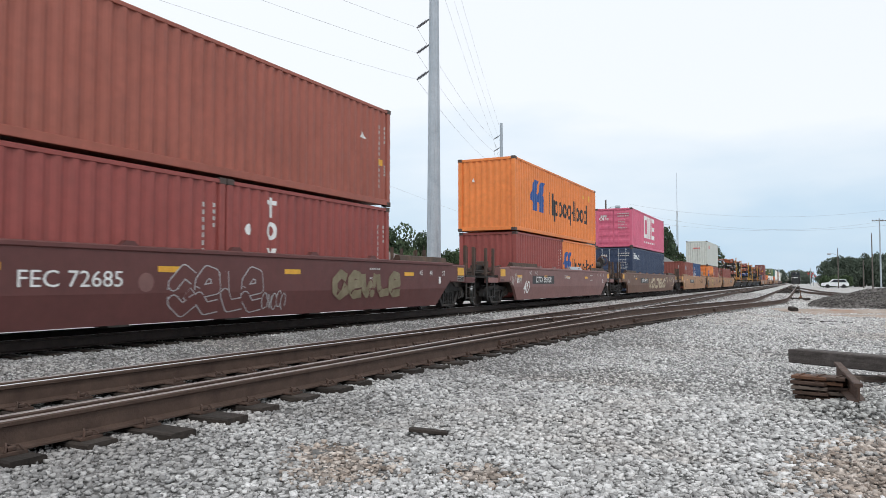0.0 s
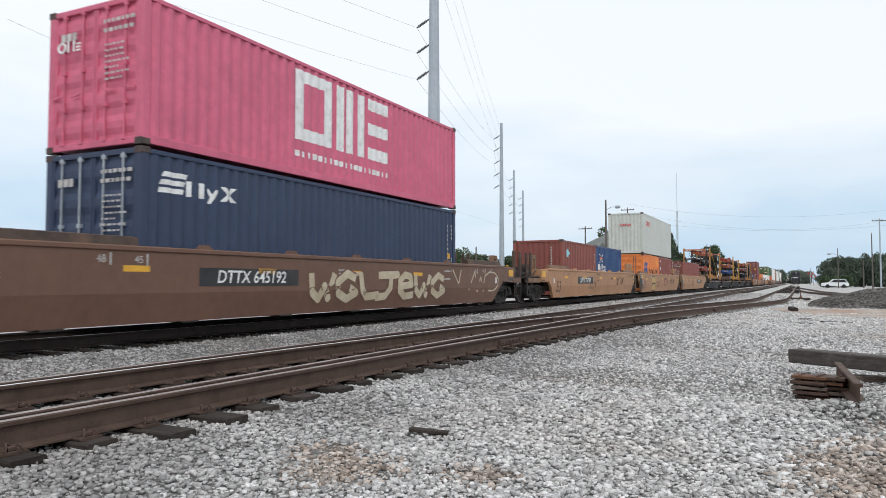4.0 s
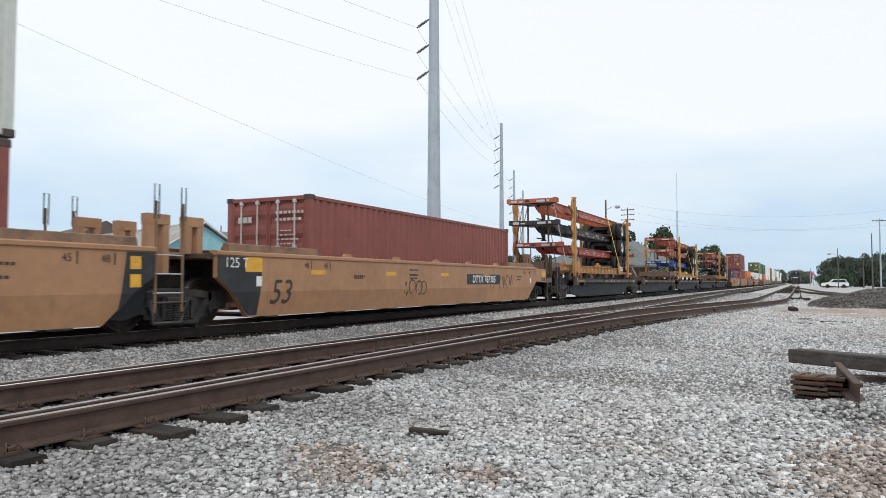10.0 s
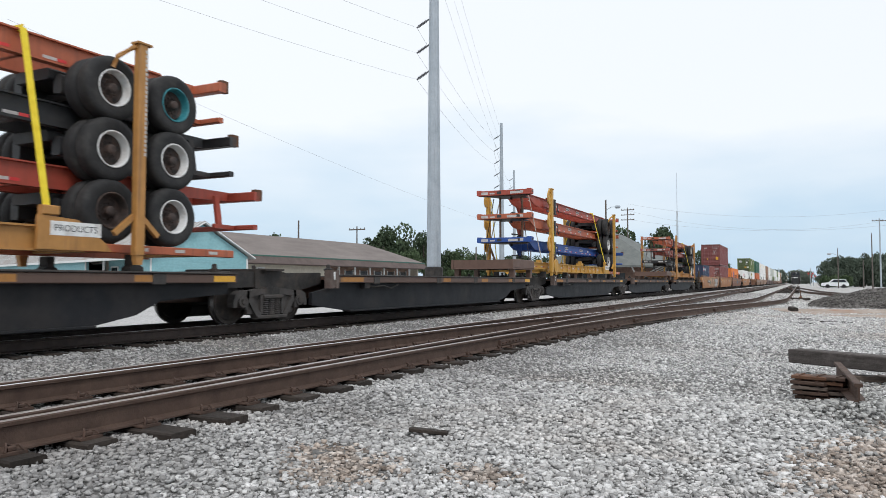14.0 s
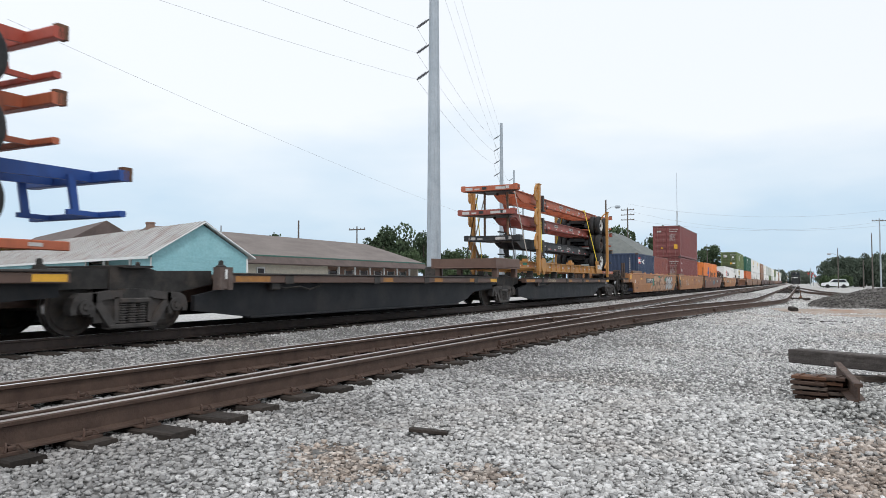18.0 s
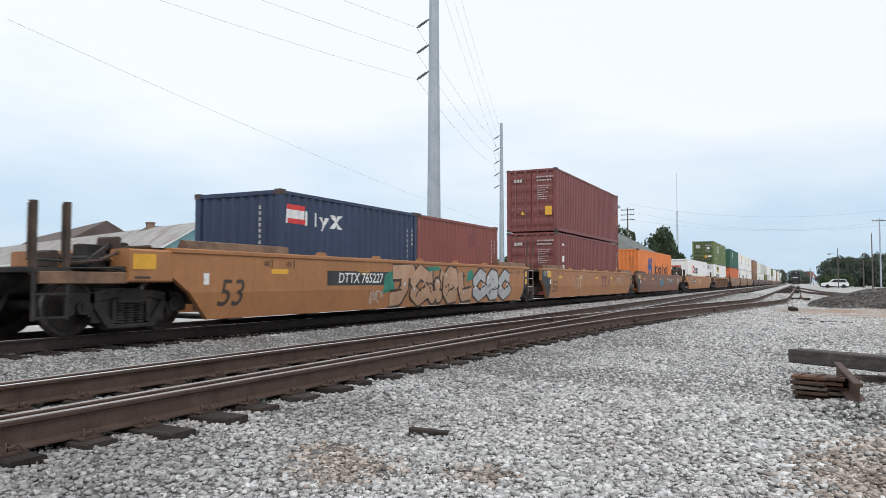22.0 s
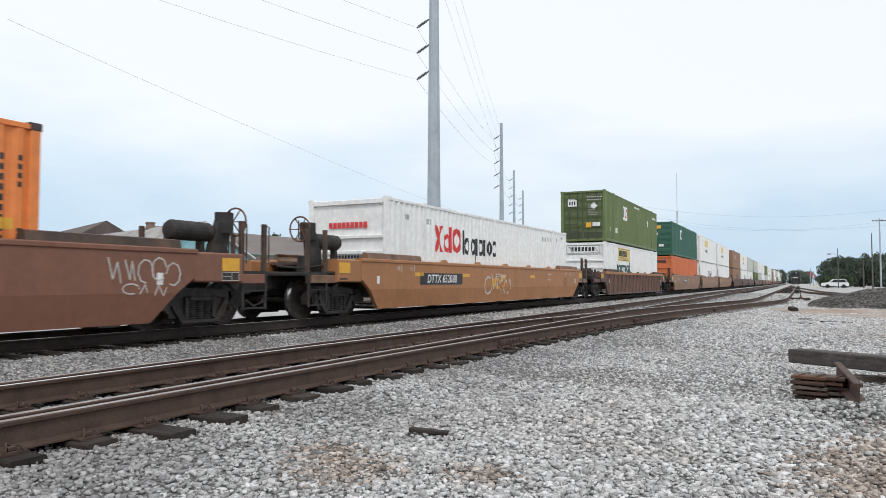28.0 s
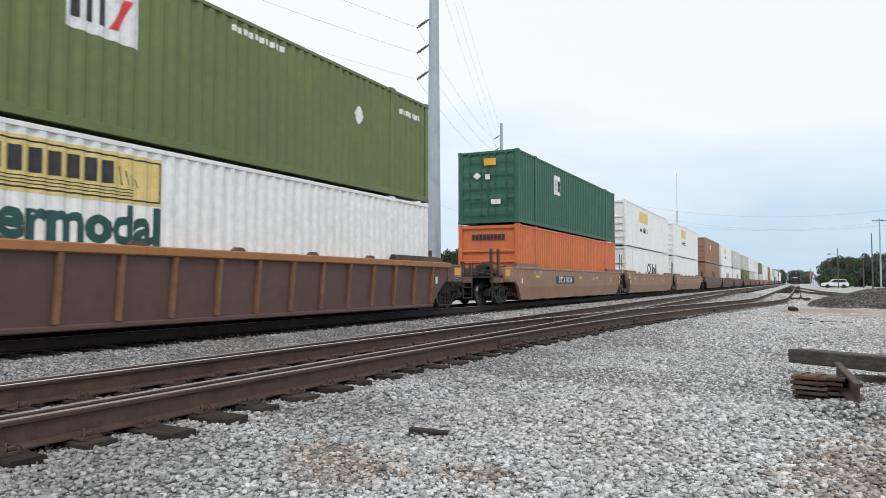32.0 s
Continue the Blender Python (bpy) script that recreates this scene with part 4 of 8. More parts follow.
    if arches:
        a0 = 0.27 if e > 0 else 0.04
        for sx in (-1, 1):
            xs = sorted((sx * 0.80, sx * 0.98))
            g = Geo().box(*xs, *span(a0, a0 + 0.14), 1.36, 1.84, 0.015).box(*xs, *span(a0 + 0.34, a0 + 0.48), 1.36, 1.84, 0.015).box(xs[0] - 0.004, xs[1] + 0.004, *span(a0 - 0.004, a0 + 0.484), 1.81, 1.99, 0.01)
            part("guide_post", g, umber_post, car, "slotted grimy tan guide post")
    part("brake_pipe", Geo().tube([(1.05, Y(0.6), 1.14), (1.1, Y(1.1), 1.22), (0.9, Y(1.5), 1.16), (0.5, Y(1.9), 1.2)], 0.025, 5), grime, car)
    part("valve", Geo().box(0.35, 0.7, *span(0.7, 1.05), 1.09, 1.45, 0.05), grime, car)
    if not brake:   # pipes, levers and brackets over the truck
        for k, (a, b, z0, z1) in enumerate(((0.15, 0.35, 1.36, 1.52), (0.48, 0.62, 1.38, 1.60), (0.95, 1.30, 1.08, 1.26), (1.45, 1.62, 1.06, 1.34))):
            part("bracket", Geo().box(0.2 + 0.22 * (k % 3), 0.62 + 0.22 * (k % 3), *span(a, b), z0, z1, 0.03), grimy_end if k % 2 else grime, car)
        part("brake_lever", Geo().bar((0.6, Y(0.4), 1.55), (1.15, Y(1.35), 1.16), 0.05, 0.07), grime, car)
        part("train_pipe", Geo().tube([(1.2, Y(0.2), 1.44), (1.22, Y(0.7), 1.40), (1.25, Y(1.2), 1.18), (1.1, Y(1.7), 1.12)], 0.03, 6), grimy_end, car)
    if low_tank:
        part("air_reservoir", Geo().lathe([(0.05, -0.72), (0.17, -0.68), (0.215, -0.58), (0.215, 0.58), (0.17, 0.68), (0.05, 0.72)], "y", (0.75, Y(1.22), 1.36), 20), grime, car)
        part("hand_rod", Geo().rod((0.2, Y(1.9), 1.1), (0.2, Y(1.9), 2.05), 0.018, 6), grime, car)
    if brake:
        part("air_reservoir", Geo().lathe([(0.05, -0.53), (0.15, -0.50), (0.185, -0.44), (0.185, 0.44), (0.15, 0.50), (0.05, 0.53)], "y", (0.79, Y(0.52), 1.80), 20).box(0.72, 0.86, *span(0.1, 0.2), 1.36, 1.72).box(0.72, 0.86, *span(0.75, 0.85), 1.36, 1.72), grime, car, smooth=False)
        part("brake_bracket", Geo().prism([(Y(0.75), 1.05), (Y(1.45), 1.05), (Y(1.35), 1.5), (Y(1.45), 2.1), (Y(1.15), 2.1)], "x", 0.82, 0.97).box(0.72, 1.06, *span(1.12, 1.52), 1.80, 2.2, 0.12), grime, car)
        g = Geo()
        pts = [(0.9 + 0.28 * math.cos(a * 0.3142), Y(1.62), 2.04 + 0.28 * math.sin(a * 0.3142)) for a in range(21)]
        g.tube(pts, 0.020, 5)
        for a in range(6):
            g.rod((0.9, Y(1.55), 2.04), (0.9 + 0.28 * math.cos(a * 1.047), Y(1.62), 2.04 + 0.28 * math.sin(a * 1.047)), 0.013, 4)
        part("brake_wheel", g, rust_iron, car, "rusty spoked brake wheel")


grimy_end = surf("grimy_car_end", (0.040, 0.028, 0.023), (0.095, 0.060, 0.044), 2.5, 0.8, bump=0.25, stain=(0.16, 0.090, 0.055), stain_amount=0.5, stain_scale=2.2)
rib_rust = surf("rusty_rib", (0.16, 0.080, 0.050), (0.25, 0.125, 0.070), 2.5, 0.75, bump=0.2, stain=(0.33, 0.15, 0.06), stain_amount=0.5, stain_scale=3.0)
umber_post = surf("grimy_tan", (0.15, 0.085, 0.055), (0.27, 0.155, 0.09), 2.5, 0.75, bump=0.2, stain=(0.05, 0.035, 0.028), stain_amount=0.7, stain_scale=2.0)


def joint_end(car, y, e, colour, far):
    """An inner end that shares its truck with the next well."""
    Y = lambda d: y + e * d
    span = lambda a, b: sorted((Y(a), Y(b)))
    part("bulkhead", Geo().box(-1.38, 1.38, *span(-0.85, -0.70), 0.45, 1.40, 0.02).box(-1.40, 1.40, *span(-0.9, 0.15), 1.26, 1.37, 0.02), grimy_end, car)
    part("joint_arm", Geo().box(-0.45, 0.45, *span(-0.9, 0.72), 0.70, 1.15, 0.05), grime, car)
    for s in (-1, 1):
        flat_mark(car, [[(Y(0.0), 0.93), (Y(-0.40), 0.66), (Y(-0.66), 0.36), (Y(-0.54), 1.325), (Y(0.0), 1.325)] if e > 0 else
                        [(Y(0.0), 0.93), (Y(0.0), 1.325), (Y(-1.23), 1.325), (Y(-1.15), 0.20), (Y(-0.88), 0.20), (Y(-0.40), 0.66)]], black_paint, s * 1.5035, "end_patch", "black painted end patch")
        if s > 0 and e < 0:
            flat_mark(car, [rect(Y(-0.74), 1.04, 0.48, 0.285)], yellow_mark, 1.507, "reflector", "yellow reflective patch")
            flat_mark(car, [rect(Y(-1.05), 0.76, 0.16, 0.2)], white_mark, 1.508, "data_tag", "small white tag")
            side_text(car, "125 T", 0.27, white_mark, Y(-0.50), 1.20, "white lettering reading 125 T", x=1.510)
        if s > 0 and e > 0:
            flat_mark(car, [rect(Y(-0.47), 1.05, 0.21, 0.21), rect(Y(-0.47), 0.76, 0.21, 0.21)], yellow_mark, 1.508, "reflector", "yellow reflective patches")
        if e > 0:
            part("truck_guard", Geo().prism([(Y(-0.90), 0.30), (Y(-0.45), 0.22), (Y(-0.05), 0.34), (Y(0.05), 0.92), (Y(-0.60), 0.92)], "x", *sorted((s * 1.26, s * 1.33))), gloss_black, car, "black plate beside the truck")
    if far:
        return
    for s in (-1, 1):
        if e > 0:
            for d in (0.10, 0.68):
                part("ladder_post", Geo().box(s * 1.42 - 0.018, s * 1.42 + 0.018, *sorted((Y(d - 0.022), Y(d + 0.022))), 0.34, 2.2, 0.006), umber_post, car)
                part("grab_loop", Geo().tube([(s * 1.42, Y(d - 0.04), 1.9), (s * 1.42, Y(d - 0.04), 2.48), (s * 1.42, Y(d + 0.06), 2.48), (s * 1.42, Y(d + 0.06), 1.9)], 0.012, 5), cast_steel, car)
            rung = cached(("rung", s), lambda: Geo().rod((s * 1.42, -0.32, 0), (s * 1.42, 0.32, 0), 0.014, 6).mesh("rung"))
            for z in (0.66, 0.98, 1.30):
                part("rung", rung, spray_grey, car, at=pose(0, Y(0.39), z))
            part("stirrup", Geo().tube([(s * 1.42, Y(0.02), 0.55), (s * 1.42, Y(0.08), 0.16), (s * 1.42, Y(0.66), 0.16), (s * 1.42, Y(0.82), 0.55)], 0.03, 5).tube([(s * 1.42, Y(0.0), 0.5), (s * 1.42, Y(0.8), 0.5)], 0.02, 5), cast_steel, car)
    for sx in (-1, 1):      # guide posts, each an upright frame with a slot
        a, b = (0.33, 0.80) if e > 0 else (-0.17, 0.24)
        z0 = 1.36 if e < 0 else 1.0
        top = 2.04 if colour == tan else 1.58      # worn low and grimy on the other cars
        xs = sorted((sx * 0.80, sx * 0.98))
        g = Geo().box(*xs, *span(a, a + 0.14), z0, top - 0.16, 0.015).box(*xs, *span(b - 0.14, b), z0, top - 0.16, 0.015).box(xs[0] - 0.004, xs[1] + 0.004, *span(a - 0.004, b + 0.004), top - 0.19, top, 0.01)
        part("guide_post", g, colour if colour == tan else grimy_end, car, "slotted tan guide post" if colour == tan else "low grimy guide post")


def side_marks(car, oy, ht, number="", digits="53", ink=black_mark, plate=True, digits_y=-7.6, number_y=-2.0, reflect=(-6.7, -3.55, -0.4, 2.75), lines=True):
    """Reflectors, size figures and the car number along the visible side."""
    x = 1.504
    marks = [rect(oy + a, 1.01, 0.52, 0.10) for a in reflect]
    flat_mark(car, marks[:1], yellow_mark, x, "reflector", "faded yellow reflective stripe")
    for m in marks[1:]:
        flat_mark(car, [m], yellow_mark, x, "reflector", "faded yellow reflective stripe")
    if digits:
        side_text(car, digits, 0.70, spray_dark if ink == black_mark else ink, oy + digits_y, 0.62, "large slanted figures", 0.22, 0.004, x=1.504)
    if number:
        if plate:
            flat_mark(car, [rect(oy + number_y - 1.4, 0.77, 2.8, 0.33)], black_paint, x, "number_plate", "black panel behind the number")
        side_text(car, number, 0.33, white_mark, oy + number_y, 0.93, "white car number", 0.15, 0.004)
    rng = random.Random(int(oy * 10))
    small = []
    for k in range(5 if lines else 1):
        a = oy - ht * 0.85 + rng.uniform(0, 1.6) * ht
        if abs(a + 0.25 - oy - number_y) < 2.2 or abs(a - oy - digits_y) < 1.0:
            continue
        small += bars(a, 1.02 + rng.uniform(-0.1, 0.2), 0.5, 0.045, 6) + bars(a, 0.93 + rng.uniform(-0.1, 0.1), 0.42, 0.045, 5)
    flat_mark(car, small, faint_mark if ink == white_mark else spray_dark, x + 0.001, "stencil_marking", "small stencilled data lines")
    if lines:
        for a, txt in ((2.2 - ht, "48"), (2.9 - ht, "45"), (ht - 2.35, "45"), (ht - 1.7, "48"), (ht - 1.12, "53")):
            side_text(car, txt, 0.17, faint_mark if ink == white_mark else spray_dark, oy + a, 1.20, "small stencilled size figures")
            flat_mark(car, [rect(oy + a + 0.15, 1.11, 0.03, 0.19)], faint_mark if ink == white_mark else spray_dark, x + 0.001, "size_tick")

# ---------------------------------------------------------------- the train: cars and loads in order
brown = paint("box_brown", (0.285, 0.064, 0.054))
brown2 = paint("box_redbrown", (0.235, 0.066, 0.050))
brown3 = paint("box_faded_red", (0.325, 0.092, 0.062))
maroon = paint("box_maroon", (0.195, 0.056, 0.052), rust=0.2)
brown_car = paint("car_plum_brown", (0.212, 0.090, 0.054), rust=0.35, dirt=0.55)
orange = paint("box_orange", (0.76, 0.225, 0.055), rust=0.2, dirt=0.25)
pink = paint("box_pink", (0.62, 0.13, 0.215), rust=0.15)
navy = paint("box_navy", (0.028, 0.046, 0.095), rust=0.15)
blue = paint("box_blue", (0.022, 0.062, 0.17), rust=0.15)
grey = paint("box_grey", (0.545, 0.56, 0.515), rust=0.04, dirt=0.15, fade=0.05)
white = surf("paint_box_white", (0.80, 0.79, 0.765), (0.86, 0.85, 0.83), 0.7, 0.5, bump=0.1, streak=(0.58, 0.54, 0.49), amount=0.18, stain=(0.68, 0.66, 0.62), stain_amount=0.22, stain_scale=1.6)
olive = paint("box_olive", (0.132, 0.176, 0.058), rust=0.15)
sign_yellow = surf("pale_yellow_sign", (0.66, 0.50, 0.17), (0.78, 0.62, 0.26), 4, 0.55)
olive_dirty = paint("box_olive_dirty", (0.050, 0.058, 0.030), rust=0.5)
forest = paint("box_forest", (0.030, 0.115, 0.075), rust=0.15)
coral = paint("box_coral", (0.62, 0.16, 0.055), rust=0.2)
fec = paint("car_dark_brown", (0.118, 0.038, 0.034), rust=0.25)
mauve = paint("car_mauve_brown", (0.215, 0.105, 0.095), rust=0.3)
rustcar = paint("car_rust_brown", (0.155, 0.078, 0.050), rust=0.4)
tan = paint("car_tan", (0.40, 0.208, 0.105), rust=0.3, dirt=0.6)
tan2 = paint("car_ochre", (0.39, 0.17, 0.065), rust=0.35, dirt=0.6)
tan3 = paint("car_faded_tan", (0.30, 0.17, 0.105), rust=0.3, dirt=0.6)
umber = paint("car_umber", (0.115, 0.062, 0.050), rust=0.35)
rusty_top = paint("car_rusty_chord", (0.36, 0.15, 0.05), rust=0.5)
FLOOR = 0.43      # container floors inside the wells
TEU, FEU, BIG = 6.058, 12.192, 16.154
LOW, HIGH = 2.591, 2.896


def well_car(y, units, half, colour, label, ht=None, **kw):
    """A well car centred at y with one or three wells."""
    car = train_thing("well_car", y, RAIL, label, "freight car", "cars of the train")
    colours = kw.pop("colours", (colour,) * 3)
    a, b = kw.pop("ends", (-28.25, 28.25))
    if units == 1:
        lo, hi = (a, b) if abs(a) < 20 else (-(ht or half - 2.6), ht or half - 2.6)
        well_unit(car, (lo + hi) / 2, (hi - lo) / 2, colour, **kw)
    else:
        j0, j1 = kw.pop("joints", (-9.6, 9.6))
        spans = ((a, j0 - 1.0), (j0 + 0.55, j1 - 0.88), (j1 + 0.55, b))
        for k, (lo, hi) in enumerate(spans):
            well_unit(car, (lo + hi) / 2, (hi - lo) / 2, colours[k], left="end" if k == 0 else "joint", right="end" if k == 2 else "joint", **kw)
        for j in (j0, j1):
            truck(car, j, kw.get("far", False))
    return car


spray_olive = surf("spray_paint_olive", (0.16, 0.13, 0.075), (0.25, 0.21, 0.13), 3, 0.6)


def bubble(cy, cz, w, h, rng, grow=1.0):
    """A wobbly rounded outline, fat and shapeless."""
    ph = [rng.uniform(0, 6.28) for _ in range(3)]
    lean = rng.uniform(-0.3, 0.3)
    waist = rng.uniform(0.1, 0.36)
    out = []
    for i in range(26):
        a = i * 2 * math.pi / 26
        ca, sa = math.cos(a), math.sin(a)
        r = 1 + 0.07 * math.sin(2 * a + ph[0]) + 0.13 * math.sin(3 * a + ph[1]) + 0.06 * math.sin(5 * a + ph[2])
        u = math.copysign(abs(ca) ** 0.75, ca) * r * (1 - waist * math.cos(2.2 * sa))
        v = math.copysign(abs(sa) ** 0.6, sa) * (0.94 + 0.06 * math.sin(4 * a + ph[0]))
        out.append((u + lean * v, v))
    return lambda k: [(cy + w / 2 * (u * k), max(0.18, min(1.32, cz + h / 2 * (v * (0.5 + 0.5 * k))))) for u, v in out]


def graffiti(car, y, z, w, h, n, fill, edge, seed, x=1.506, line=0.035):
    """Fat overlapping sprayed bubbles with outlines and a few inner curls, nothing that can be read."""
    rng = random.Random(seed)
    step = w / n
    back = [(y - 0.08, z + 0.06 * h), (y + 0.3 * step, z - 0.03), (y + w * 0.55, z + 0.02), (y + w * 0.95, z - 0.02), (y + w + 0.08, z + 0.3 * h),
            (y + w, z + 0.97 * h), (y + w * 0.6, z + 1.04 * h), (y + w * 0.35, z + 0.96 * h), (y + 0.1, z + 1.02 * h), (y - 0.1, z + 0.6 * h)]
    flat_mark(car, [[(a, max(0.18, min(1.325, b))) for a, b in back]], edge, x, "sprayed_ground", "dark sprayed background" if edge == spray_dark else "pale sprayed background")
    for i in range(n):
        shape = bubble(y + (i + 0.5) * step, z + h / 2 + rng.uniform(-0.03, 0.03), step * rng.uniform(1.15, 1.5), h * rng.uniform(0.9, 1.05), rng)
        lift = x + 0.002 + 0.0012 * i
        k2 = 1 - line / (step * 0.5)
        flat_mark(car, [shape(k2)], fill, lift, "sprayed_fill", "sprayed bubble shape")
        o, q = shape(1.0), shape(k2)
        m = len(o)
        ring = [[o[a], o[(a + 1) % m], q[(a + 1) % m], q[a]] for a in range(m)]
        a0, up = rng.uniform(0.2, 0.5), rng.choice((0.12, 0.5, 0.62))
        pts = [(y + (i + a0) * step + 0.05 * step * j, z + h * (up + 0.05 * j - 0.006 * j * j)) for j in range(5)]
        for p, r in zip(pts, pts[1:]):
            ring.append([(p[0] - line * 0.45, p[1]), (p[0] + line * 0.45, p[1]), (r[0] + line * 0.45, r[1]), (r[0] - line * 0.45, r[1])])
        flat_mark(car, ring, edge, lift + 0.0006, "sprayed_outline", "sprayed outline")


def scrawl(car, y, z, w, h, n, material, seed, x=1.506, t=0.018):
    """A sprayed scribble: one jagged or looped stroke after another, nothing that can be read."""
    rng = random.Random(seed)
    g = Geo()
    cells = max(3, n // 3)
    step = w / cells
    for k in range(cells):
        a, lift = y + k * step, rng.uniform(-0.12, 0.12) * h
        if rng.random() < 0.45:
            c, r0, turn = rng.uniform(0.35, 0.6), rng.uniform(0, 6.28), rng.choice((-1, 1))
            pts = [(a + step * (c + 0.55 * math.cos(r0 + turn * i * 0.75)), z + h * (0.5 + 0.42 * math.sin(r0 + turn * i * 0.75)) + lift) for i in range(8)]
        else:
            pts, up = [], rng.random() < 0.5
            for i in range(rng.randint(3, 5)):
                pts.append((a + step * (0.05 + 0.27 * i + rng.uniform(-0.1, 0.1)), z + lift + h * (rng.uniform(0.75, 1.0) if up else rng.uniform(0.0, 0.3))))
                up = not up
        for p, q in zip(pts, pts[1:]):
            p, q = [(b[0], max(0.19, min(1.32, b[1]))) for b in (p, q)]
            if abs(p[0] - q[0]) + abs(p[1] - q[1]) > 0.01:
                g.bar((leaned(x, p[1]), p[0], p[1]), (leaned(x, q[1]), q[0], q[1]), 0.003, t)
    tagged(part("sprayed_scribble", g, material, car, "thin sprayed scribble"), kind="stuff")


# thick sprayed strokes in a unit square
STROKES = {"hook": [(0.0, 0.93), (1.0, 0.98), (0.66, 0.93), (0.60, 0.42), (0.36, 0.10), (-0.12, 0.06)],
           "loop": [(0.14, 0.48), (0.80, 0.56), (0.74, 0.90), (0.42, 0.97), (0.14, 0.72), (0.12, 0.32), (0.42, 0.06), (0.92, 0.12)],
           "fork": [(0.06, 0.98), (0.10, 0.30), (0.34, 0.08), (0.56, 0.52), (0.72, 0.10), (0.96, 0.98)],
           "foot": [(0.14, 0.98), (0.20, 0.40), (0.42, 0.10), (1.0, 0.16)],
           "curl": [(0.88, 0.80), (0.52, 0.98), (0.12, 0.66), (0.14, 0.26), (0.50, 0.04), (0.90, 0.26), (0.62, 0.46)]}


def sprayed(car, y, z, w, h, kinds, fill, edge, fat=0.24, rim=0.05, x=1.506, shine=None):
    """Fat sprayed strokes in a row, each with its outline round it."""
    step = w / len(kinds)
    for i, kind in enumerate(kinds):
        pts = [(y + step * (i + 0.5 + 1.02 * (a - 0.5)), z + fat * 0.45 + (h - fat * 0.9) * b) for a, b in STROKES[kind]]
        for mat, t, lift, name in ((edge, fat + 2 * rim, 0.0, "sprayed_outline"), (fill, fat, 0.004, "sprayed_fill")):
            g, k = Geo(), 0
            for p, q in zip(pts, pts[1:]):
                d = Vector((q[0] - p[0], q[1] - p[1])).normalized() * t / 2
                quad = [(p[0] - d.y, p[1] + d.x), (q[0] - d.y, q[1] + d.x), (q[0] + d.y, q[1] - d.x), (p[0] + d.y, p[1] - d.x)]
                joint = [(q[0] + t / 2 * math.cos(j * 0.5236), q[1] + t / 2 * math.sin(j * 0.5236)) for j in range(12)]
                for poly in (quad, joint) if q != pts[-1] else (quad,):
                    k += 1
                    v = [(leaned(x + lift + 0.0002 * k, c), a, c) for a, c in ((a, max(0.18, min(1.325, c))) for a, c in poly)]
                    g.add(v, [tuple(range(len(v)))])
            tagged(part(name, g, mat, car, "fat sprayed stroke" if lift else "dark sprayed outline"), kind="stuff")
        if shine:
            a, b = pts[len(pts) // 2]
            flat_mark(car, [[(a + 0.05 * math.cos(j * 0.785), b + fat * 0.3 + 0.05 * math.sin(j * 0.785)) for j in range(8)]], shine, x + 0.009, "sprayed_shine", "pale sprayed highlight")


def plume_logo(k, z):
    """A plain emblem of two bent blades."""
    blade = [(0.0, 0.34), (0.36, 1.0), (0.74, 1.0), (0.52, 0.58), (0.70, 0.46), (0.58, 0.0), (0.26, 0.0), (0.30, 0.26)]
    return [[(p[0] * k * 1.28 + d, z + p[1] * k * 1.12) for p in blade] for d in (0.0, 0.72 * k)]


def ring(cy, cz, ry, rz, t, n=18, a0=0.0, a1=2 * math.pi):
    """A plain ring, or a piece of one, as quads."""
    out = []
    for i in range(n):
        a, b = a0 + (a1 - a0) * i / n, a0 + (a1 - a0) * (i + 1) / n
        out.append([(cy + (ry - u) * math.cos(c), cz + (rz - u) * math.sin(c)) for c, u in ((a, 0), (b, 0), (b, t), (a, t))])
    return out


def rings_bars(kinds, w, h):
    """A brand's word as plain rings, bars and strokes of its length and height.
    o: ring; p, q: ring with a stroke below; d: ring with a stroke above; I: tall bar; i: short bar; M: two tall bars; -: dash; s: stacked bars; v: slanted stroke; x: crossed strokes."""
    wide = {"o": 0.66, "p": 0.70, "q": 0.70, "d": 0.70, "I": 0.17, "i": 0.17, "M": 0.70, "-": 0.30, "s": 0.46, "v": 0.58, "x": 0.70, "O": 0.86, "C": 0.80}
    gap = 0.10
    total = sum(wide[k] for k in kinds) + gap * (len(kinds) - 1)
    k, p, out, t = w / total, 0.0, [], 0.165
    for c in kinds:
        m = wide[c]
        u = []
        if c in "opqd":
            u += ring(p + 0.33 + (0.04 if c == "p" else 0), 0.36, 0.33, 0.36, t)
        if c == "O":
            u += ring(p + 0.43, 0.5, 0.43, 0.5, 0.2)
        if c == "C":
            u += ring(p + 0.43, 0.5, 0.43, 0.5, 0.2, 13, 0.8, 5.5)
        if c == "p":
            u.append(rect(p, -0.26, t, 0.98))
        if c == "q":
            u.append(rect(p + m - t, -0.26, t, 0.98))
        if c == "d":
            u.append(rect(p + m - t, 0.0, t, 1.0))
        if c == "I":
            u.append(rect(p, 0.0, t, 1.0))
        if c == "i":
            u.append(rect(p, 0.0, t, 0.72))
        if c == "M":
            u += [rect(p, 0.0, t, 1.0), rect(p + m - t, 0.0, t, 1.0)]
        if c == "-":
            u.append(rect(p, 0.32, m, 0.13))
        if c == "s":
            u += [rect(p, 0.58, m, 0.14), rect(p, 0.29, m, 0.14), rect(p, 0.0, m, 0.14)]
        if c == "v":
            u += [slant(p + 0.08, -0.26, t, 0.98, 0.32), slant(p + 0.22, 0.16, t, 0.56, -0.22)]
        if c == "x":
            u += [slant(p, 0.0, t * 1.3, 1.0, m - t * 1.3), slant(p + m - t * 1.3, 0.0, t * 1.3, 1.0, t * 1.3 - m)]
        out += [[(a * k, b * h) for a, b in f] for f in u]
        p += m + gap
    return out


